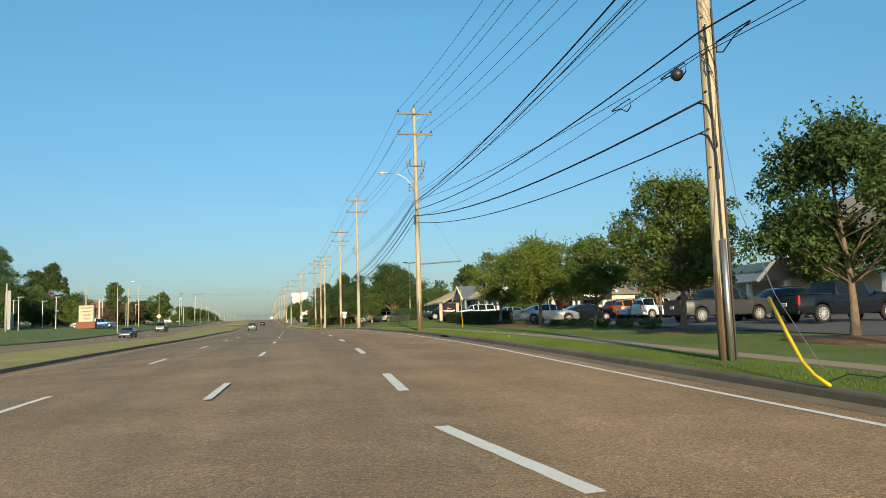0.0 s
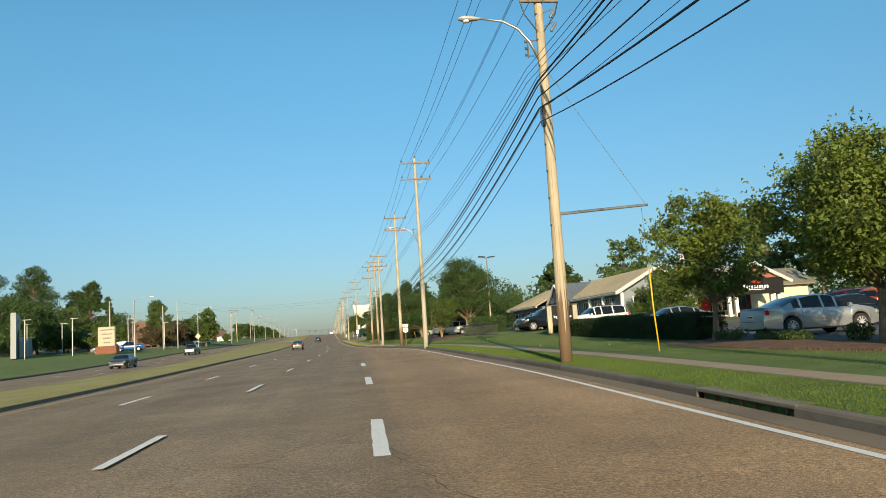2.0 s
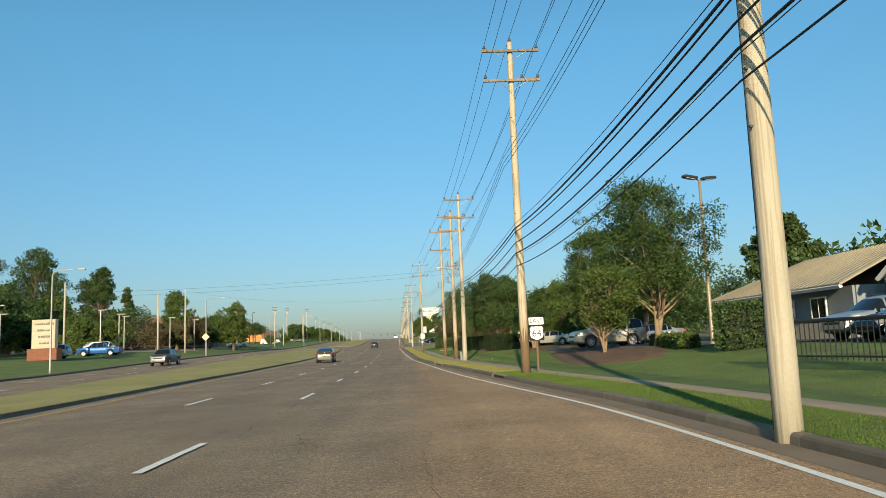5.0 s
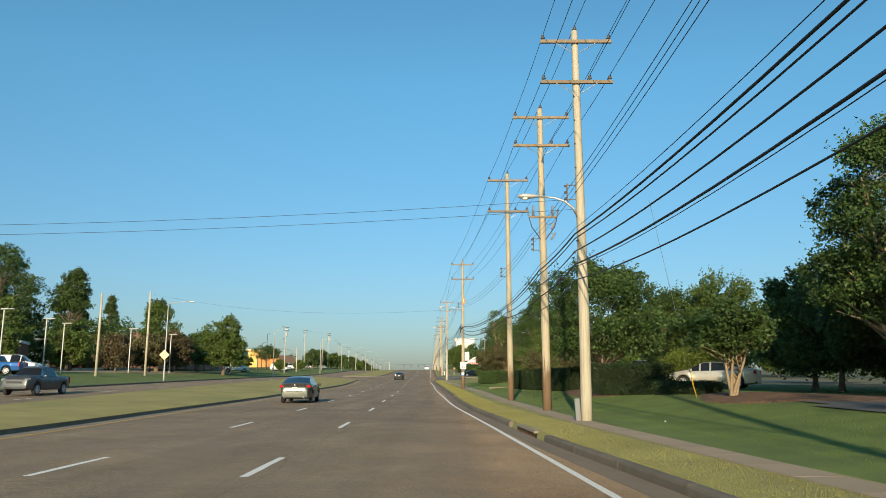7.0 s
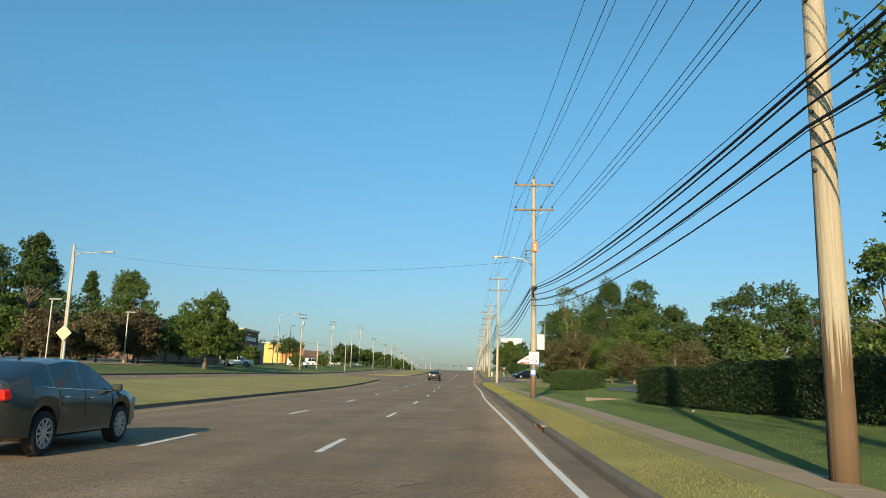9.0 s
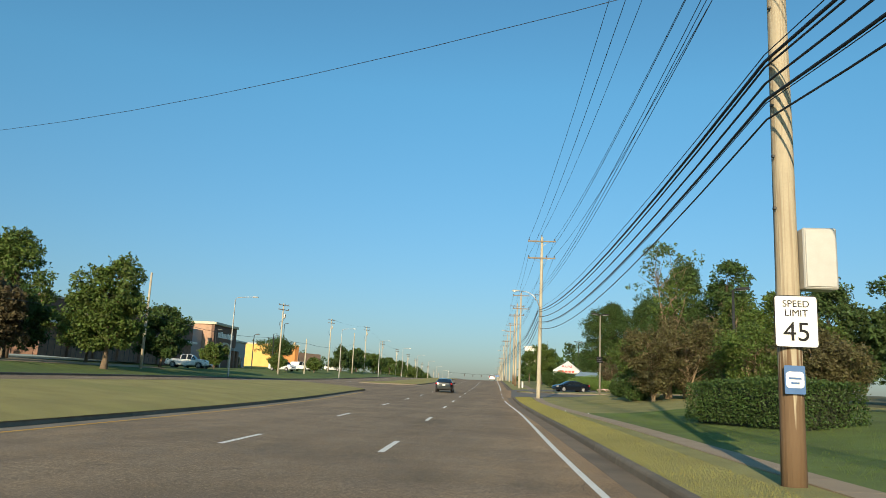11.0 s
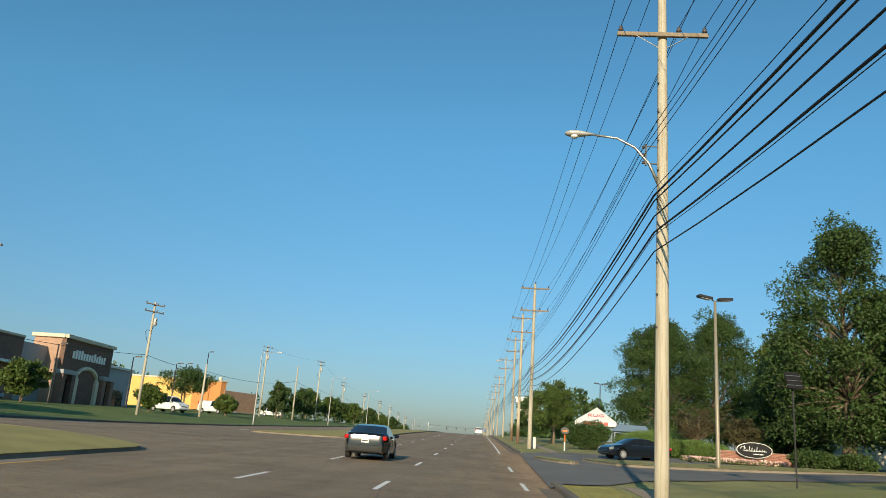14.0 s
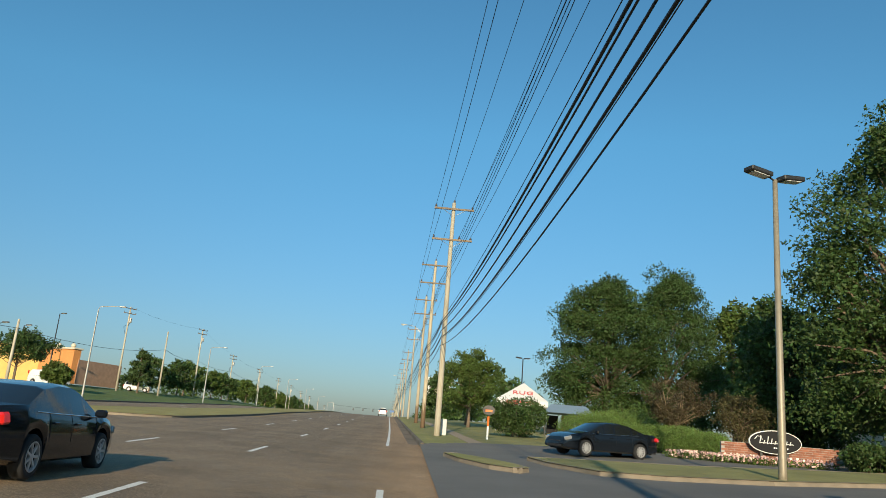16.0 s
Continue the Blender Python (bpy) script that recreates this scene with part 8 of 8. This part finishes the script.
def yellow_building():
    g = ground_z(-70, 392)
    it = thing("yellow_building", "yellow stucco building with arched windows and an orange corner block", "building")
    f = wall(it, -92.0, 393.5, -65.6, 391.2, g, g + 6.3, YELLOW_WALL, thick=0.5)
    for k in range(6):
        arch_window(f, 5.5 + 4.2 * k, 2.2, 1.7, 2.4, side=-1)
    bm = bmesh.new()
    box(bm, (26.6, 0.9, 0.35), (13.2, 0, 6.4), bevel=0.05)
    part("coping", bm, CREAM, f)
    wall(it, -92.0, 393.5, -92.0, 430.0, g, g + 6.3, YELLOW_WALL, thick=0.5)
    b = wall(it, -66.0, 390.6, -58.3, 386.4, g, g + 5.9, ORANGE_WALL, "corner_block", 1.4)
    bm = bmesh.new()
    box(bm, (9.1, 2.0, 0.3), (4.4, 0, 6.0), bevel=0.05)
    part("coping", bm, CREAM, b)
    for k in (0.6, 4.4, 8.2):
        bm = bmesh.new()
        bmesh.ops.create_uvsphere(bm, u_segments=12, v_segments=8, radius=0.42)
        part("ball", bm, CREAM, b, "stone ball", True, at=pose(k, -0.6, 6.5))
    arch_window(b, 4.4, 2.2, 2.2, 2.6, side=-1)
    c = wall(it, -58.2, 386.8, -54.5, 397.0, g, g + 4.2, BRICK_TAN, thick=0.5)
    for k in range(3):
        arch_window(c, 2.0 + 3.4 * k, 1.8, 2.0, 2.2, side=-1)


yellow_building()


def dealer():
    g = ground_z(-55, 165)
    it = thing("car_dealer", "pale grey car dealer with a tall arched entrance wall", "building")
    a = wall(it, -52.0, 160.5, -56.0, 172.0, g, g + 7.6, SIDING_PALE, "entrance_wall", 0.8)
    bm = bmesh.new()
    pts = [(-2.4, 0), (2.4, 0)] + [(2.4 * math.cos(radians(v)), 3.0 + 2.0 * math.sin(radians(v))) for v in range(0, 181, 20)]
    plate(bm, pts, 0.1)
    part("archway", bm, DARK_PANEL, a, "dark arched doorway", at=pose(6.0, -0.42, 0))
    bm = bmesh.new()
    box(bm, (3.4, 0.08, 0.6), (6.0, -0.44, 6.4), bevel=0.02)
    part("name_board", bm, BLUE_PAINT, a)
    b = wall(it, -56.0, 172.0, -60.0, 188.0, g, g + 3.9, SIDING_PALE, "showroom", 0.5)
    for k in range(4):
        window(b, 2.2 + 3.9 * k, 1.6, 3.3, 2.4, side=-1, bars=2)
    s = thing("dealer_sign", "tall cream sign on a red brick base with dark bars", "sign", pose(-39.9, 169.3, ground_z(-39.9, 169.3), 0, 0, -12))
    bm = bmesh.new()
    box(bm, (3.9, 1.0, 1.4), (0, 0, 0.7), bevel=0.03)
    part("base", bm, BRICK_RED, s, "red brick base")
    bm = bmesh.new()
    box(bm, (3.1, 0.6, 3.4), (0, 0, 3.1), bevel=0.04)
    p = part("panel", bm, TAN_SIDING, s)
    for k, n in ((0, 9), (1, 6), (2, 5), (3, 4)):
        writing(p, 0.15, 4.3 - 0.75 * k, 0.26 * n + 0.3, 0.26, n, GREY_WRITING, y=0.32)
        bm = bmesh.new()
        box(bm, (3.0, 0.02, 0.03), (0, -0.31, 3.95 - 0.75 * k))
        part("division", bm, CREAM, p)
    for x0, y0, w, h in ((-61, 226, 8, 4.2),):
        gb = ground_z(x0, y0)
        bd = thing("brick_building", "reddish brown building behind the trees", "building")
        wb = wall(bd, x0, y0, x0 - 3, y0 + w, gb, gb + h, BRICK_RED, thick=0.5)
        bm = bmesh.new()
        box(bm, (w, 0.9, 0.4), (w / 2, 0, h + 0.1), bevel=0.03)
        part("coping", bm, WHITE_PAINT, wb)
        for k in range(3):
            window(wb, w * (k + 0.5) / 3, 1.6, 2.0, 1.6, side=-1)
    bm = bmesh.new()
    patch(bm, [(-40, 222), (-40, 270), (-72, 270), (-72, 222)], 0.03, 2.0)
    tagged(part("side_lot", bm, TANLOT), "sandy tan open lot", "lot", kind="structure")


GREY_WRITING = material("grey_lettering", (0.16, 0.14, 0.11), 0.5, spread=0.1, bump=0)
TANLOT = material("sandy_ground", (0.32, 0.25, 0.15), 0.95, spread=0.2, scale=0.3, fine=10, bump=0.3)
dealer()

# the entrance sign wall, brick by brick
g = ground_z(16.5, 288.0) - 0.1
ex, ey, ea = 15.0, 288.4, -12.0
it = thing("entrance_wall", "low red brick wall with a curved top carrying an oval sign", "wall", pose(ex, ey, g, 0, 0, ea))
bm = bmesh.new()
box(bm, (5.1, 0.26, 1.02), (2.55, 0, 0.5))
part("mortar_core", bm, MORTAR, it)
bm = bmesh.new()
box(bm, (0.29, 0.10, 0.088), bevel=0.006)
brick = finish(bm, "brick", BRICK_RED)
for r in range(10):
    for k in range(17):
        off = 0.15 if r % 2 else 0.0
        part("brick", brick, None, it, at=pose(0.15 + 0.3 * k + off, -0.09, 0.05 + 0.1 * r))
it = thing("oval_sign", "black oval sign with a pale rim and pale script bars", "sign", pose(ex + 2.2, ey - 0.9, g + 1.12, 0, 0, ea + 6))
oval = lambda a, b: [(a * math.cos(2 * math.pi * k / 32), b * math.sin(2 * math.pi * k / 32)) for k in range(32)]
part("rim", plate(bmesh.new(), oval(1.2, 0.54), 0.12), SIGN_WHITE, it, "pale rim")
part("face", plate(bmesh.new(), oval(1.16, 0.505), 0.03), SIGN_BLACK, it, "black face", at=pose(0, -0.07, 0))
for k in range(9):
    h = (0.36, 0.15, 0.33, 0.24, 0.15, 0.33, 0.15, 0.16, 0.15)[k]
    bm = bmesh.new()
    tube(bm, [(-0.72 + 0.17 * k, -0.09, -0.08), (-0.68 + 0.17 * k, -0.09, -0.08 + h * 0.5), (-0.66 + 0.17 * k, -0.09, -0.08 + h)], 0.021, 5)
    tube(bm, [(-0.72 + 0.17 * k, -0.09, -0.08), (-0.60 + 0.17 * k, -0.09, -0.04), (-0.55 + 0.17 * k, -0.09, -0.08)], 0.018, 5)
    part("script_stroke", bm, SIGN_WHITE, it, "pale script stroke")
for k in range(8):
    bm = bmesh.new()
    box(bm, (0.055, 0.01, 0.07), (-0.05 + 0.085 * k, -0.09, -0.26))
    part("script_bar", bm, SIGN_WHITE, it, "small pale bar")
bm = bmesh.new()
tube(bm, [(-0.95, -0.09, 0.08), (-0.83, -0.09, 0.24), (-0.64, -0.09, 0.22), (-0.6, -0.09, 0.08)], 0.018, 5)
part("flourish", bm, SIGN_WHITE, it, "pale flourish")
for dx in (-1.0, 1.0):
    bm = bmesh.new()
    box(bm, (0.1, 0.1, 1.3), (dx * 0.6, 0.1, -0.6))
    part("leg", bm, IRON, it)

# pale wall glimpsed behind the oaks
it = thing("boundary_wall", "low pale wall glimpsed behind the trees", "wall", pose(27.6, 304.5, ground_z(27.6, 304.5)))
bm = bmesh.new()
for k in range(2):
    box(bm, (5.9, 0.22, 2.0), (2.95 + 6.0 * k, 0, 0.95), bevel=0.02)
part("panel_run", bm, CREAM, it)
for k in range(3):
    bm = bmesh.new()
    box(bm, (0.42, 0.42, 2.2), (6.0 * k, 0, 1.05), bevel=0.03)
    part("pier", bm, CREAM, it)

# tents and small signs beyond the entrance
g = ground_z(13.5, 324)
it = thing("sale_tent", "white peaked sale tent with red lettering", "tent", pose(11.1, 326, g, 0, 0, -10))
bm = bmesh.new()
base = [bm.verts.new((x, y, 2.4)) for x, y in ((-2.4, -3), (2.4, -3), (2.4, 3), (-2.4, 3))]
eave = [bm.verts.new((x, y, 2.9)) for x, y in ((-2.4, -3), (2.4, -3), (2.4, 3), (-2.4, 3))]
peak = bm.verts.new((0, 0, 4.7))
for k in range(4):
    bm.faces.new((base[k], base[(k + 1) % 4], eave[(k + 1) % 4], eave[k]))
    bm.faces.new((eave[k], eave[(k + 1) % 4], peak))
part("canopy", bm, CANVAS, it, "white canvas canopy")
for x, y in ((-2.3, -2.9), (2.3, -2.9), (2.3, 2.9), (-2.3, 2.9)):
    bm = bmesh.new()
    tube(bm, [(x, y, -0.1), (x, y, 2.9)], 0.05, 8)
    part("post", bm, STEEL, it)
slope = math.degrees(math.atan2(1.8, 3.0))
letters(it, "RUG", 0.95, pose(0.0, -1.85, 3.62, slope, 0, 0), RED_PAINT, 0.02, "lettering", 1.05)
bm = bmesh.new()
for k in range(5):
    box(bm, (0.5, 0.02, 0.38), (-1.2 + 0.6 * k, -3.02, 2.66))
part("writing_bars", bm, RED_PAINT, it, "red bars of writing")
it = thing("awning_tent", "blue-grey canvas tent with hanging rugs", "tent", pose(13.9, 318.0, ground_z(13.9, 318), 0, 0, -10))
bm = bmesh.new()
lo = [bm.verts.new(p) for p in ((-2.1, -2, 1.9), (2.1, -2, 1.9), (2.1, 3, 1.9), (-2.1, 3, 1.9))]
hi = [bm.verts.new(p) for p in ((-1.5, 0.5, 2.7), (1.5, 0.5, 2.7))]
bm.faces.new((lo[0], lo[1], hi[1], hi[0]))
bm.faces.new((lo[2], lo[3], hi[0], hi[1]))
bm.faces.new((lo[1], lo[2], hi[1]))
bm.faces.new((lo[3], lo[0], hi[0]))
part("canopy", bm, CANVAS_BLUE, it, "blue-grey canvas roof")
for x, y in ((-2.0, -1.9), (2.0, -1.9), (2.0, 2.9), (-2.0, 2.9)):
    bm = bmesh.new()
    tube(bm, [(x, y, -0.1), (x, y, 1.9)], 0.05, 8)
    part("post", bm, IRON, it)
for k in range(3):
    bm = bmesh.new()
    box(bm, (1.0, 0.05, 1.6), (-1.3 + 1.3 * k, 2.6, 1.0), bevel=0.01)
    part("rug", bm, DARK_PANEL if k != 1 else BRICK_RED, it, "hanging dark rug")
it = thing("sign_board", "small white post with a dark round sign", "sign", pose(4.7, 296.5, ground_z(4.7, 296.5)))
bm = bmesh.new()
tube(bm, [(0, 0, -0.1), (0, 0, 1.3)], 0.06, 8)
part("post", bm, SIGN_WHITE, it)
bm = bmesh.new()
tube(bm, [(0, 0, 0.75), (0, 0, 1.3)], 0.066, 8)
part("band", bm, ORANGE_PLASTIC, it)
part("sign_plate", plate(bmesh.new(), oval(0.36, 0.28), 0.05), IRON, it, at=pose(0, 0, 1.65))
part("mark", plate(bmesh.new(), [(-0.2, -0.06), (0.2, -0.06), (0.2, 0.06), (-0.2, 0.06)], 0.02), ORANGE_PLASTIC, it, at=pose(0, -0.04, 1.62))
it = thing("utility_box", "small pale green cable box beside a pole", "cabinet", pose(2.3, 299.5, ground_z(2.3, 299.5)))
bm = bmesh.new()
box(bm, (0.35, 0.35, 1.0), (0, 0, 0.48), bevel=0.03)
part("cabinet", bm, LAMP_GREY, it)
# drain headwall by the pavement and the leaning solar sign
g = ground_z(8.0, 189.5)
it = thing("headwall", "low concrete culvert headwall in the lawn", "headwall", pose(0, 0, 0))
bm = bmesh.new()
slab(bm, [(7.4, 190.0), (7.55, 190.3), (9.9, 188.6), (9.7, 188.3)], g - 0.4, g + 0.14)
slab(bm, [(9.7, 188.3), (9.9, 188.6), (10.2, 187.2), (9.95, 187.1)], g - 0.4, g + 0.18)
part("wall", bm, CONCRETE, it)
it = thing("solar_lamp", "dark solar panel lamp on a steel pole", "solar lamp", pose(9.2, 258.6, ground_z(9.2, 258.6)))
bm = bmesh.new()
tube(bm, [(0, 0, -0.1), (0, 0, 3.7)], 0.03, 8)
part("post", bm, IRON, it)
bm = bmesh.new()
box(bm, (0.55, 0.06, 0.65), (0, -0.1, 3.8), (-25, 0, 10), 0.01)
p = part("panel", bm, DARK_PANEL, it)
bm = bmesh.new()
for k in range(3):
    box(bm, (0.55, 0.07, 0.012), (0, -0.19 + 0.08 * k, 3.62 + 0.17 * k), (-25, 0, 10))
part("grid", bm, STEEL, p)
# a white pylon tower, far off
g = ground_z(14.8, 640)
it = thing("white_tower", "white square tower with a wide flat head and oval board", "tower", pose(14.8, 640, g))
bm = bmesh.new()
box(bm, (11.5, 8, 22.5), (0, 0, 11.25), bevel=0.2)
part("shaft", bm, WHITE_PAINT, it)
bm = bmesh.new()
box(bm, (13.2, 10, 2.2), (0, 0, 23.1), bevel=0.2)
box(bm, (14.2, 11, 0.7), (0, 0, 24.5), bevel=0.1)
part("head", bm, WHITE_PAINT, it, "wide white cornice")
part("board", plate(bmesh.new(), oval(4.6, 3.2), 0.3), CREAM, it, "pale oval board", at=pose(1.0, -4.2, 17.5))
for k in (-1, 1):
    bm = bmesh.new()
    box(bm, (2.0, 0.2, 5.0), (4.2 * k, -4.0, 3.0), bevel=0.05)
    part("opening", bm, SHOP_GLASS, it)
# traffic lights over the far junction
it = thing("traffic_signal", "far row of traffic lights on a span wire", "traffic light", pose(line_b(640), 640, road_z(640)))
for x in (-24, 10):
    bm = bmesh.new()
    tube(bm, [(x, 0, -0.2), (x, 0, 9)], 0.15, 8)
    part("post", bm, STEEL, it)
bm = bmesh.new()
tube(bm, [(-24, 0, 8.0), (-7, 0, 7.3), (10, 0, 8.0)], 0.05, 6)
part("span", bm, WIRE, it)
for x in (-14, -9, -4, 1):
    bm = bmesh.new()
    box(bm, (0.5, 0.4, 1.3), (x, 0, 6.6), bevel=0.05)
    part("signal_head", bm, BLACK_PAINT, it)
bm = bmesh.new()
box(bm, (3.0, 0.1, 1.0), (6, 0, 7.0), bevel=0.02)
part("street_board", bm, BLUE_PAINT, it)

# litter
rng = random.Random(8)
for k in range(14):
    y = rng.uniform(10, 250)
    x = kerb_x(y) + rng.uniform(0.4, 8.0)
    bm = bmesh.new()
    box(bm, (rng.uniform(.04, .10), rng.uniform(.03, .06), 0.03), (0, 0, 0.02), (rng.uniform(-20, 20), rng.uniform(-20, 20), rng.uniform(0, 90)), 0.008)
    tagged(part("litter", bm, SIGN_WHITE, at=pose(x, y, ground_z(x, y) + 0.01)), "scrap of white litter on the grass", "litter", "litter")


def blades(a, b, near, far, count, mat, name, label, seed, tall=0.07):
    """Tufts of grass standing on the verge between two offsets from the kerb."""
    rng = np.random.default_rng(seed)
    ys = rng.uniform(a, b, count)
    off = near + (far - near) * rng.random(count)
    marks, sides = np.array(steps(a, b, 1.0)), np.linspace(near, far, 9)
    kerb = np.array([kerb_x(v) for v in marks])
    lie = np.array([[ground_z(k + o, v) for o in sides] for k, v in zip(kerb, marks)])
    u = np.clip((off - near) / (far - near) * 8, 0, 7.999)
    c = u.astype(int)
    cols = np.stack([np.interp(ys, marks, lie[:, n]) for n in range(9)], 1)
    row = np.arange(count)
    z = cols[row, c] * (1 - u + c) + cols[row, c + 1] * (u - c)
    pts = np.stack([np.interp(ys, marks, kerb) + off, ys, z], 1)
    ang = rng.uniform(0, 2 * np.pi, count)
    h = tall * (0.5 + rng.random(count))
    w = np.stack([np.cos(ang), np.sin(ang), 0 * ang], 1) * (0.004 + 0.004 * rng.random((count, 1)))
    up = np.stack([rng.normal(0, 0.3, count) * h, rng.normal(0, 0.3, count) * h, h], 1) * 0.5
    tagged(part(name, leaves(name, pts + up * 0.8, up * 1.2, w, mat), None), label, "grass", kind="stuff")


blades(-5, 113, 0.17, 1.75, 150000, BLADE, "grass", "short green grass blades on the verge", 1, 0.026)
blades(113, 255, 0.17, 1.6, 110000, BLADE_DRY, "grass", "short sun-burnt grass blades on the verge", 2, 0.020)
blades(-5, 222, 3.4, 8.0, 120000, BLADE, "grass", "short green grass blades on the lawn", 3, 0.03)
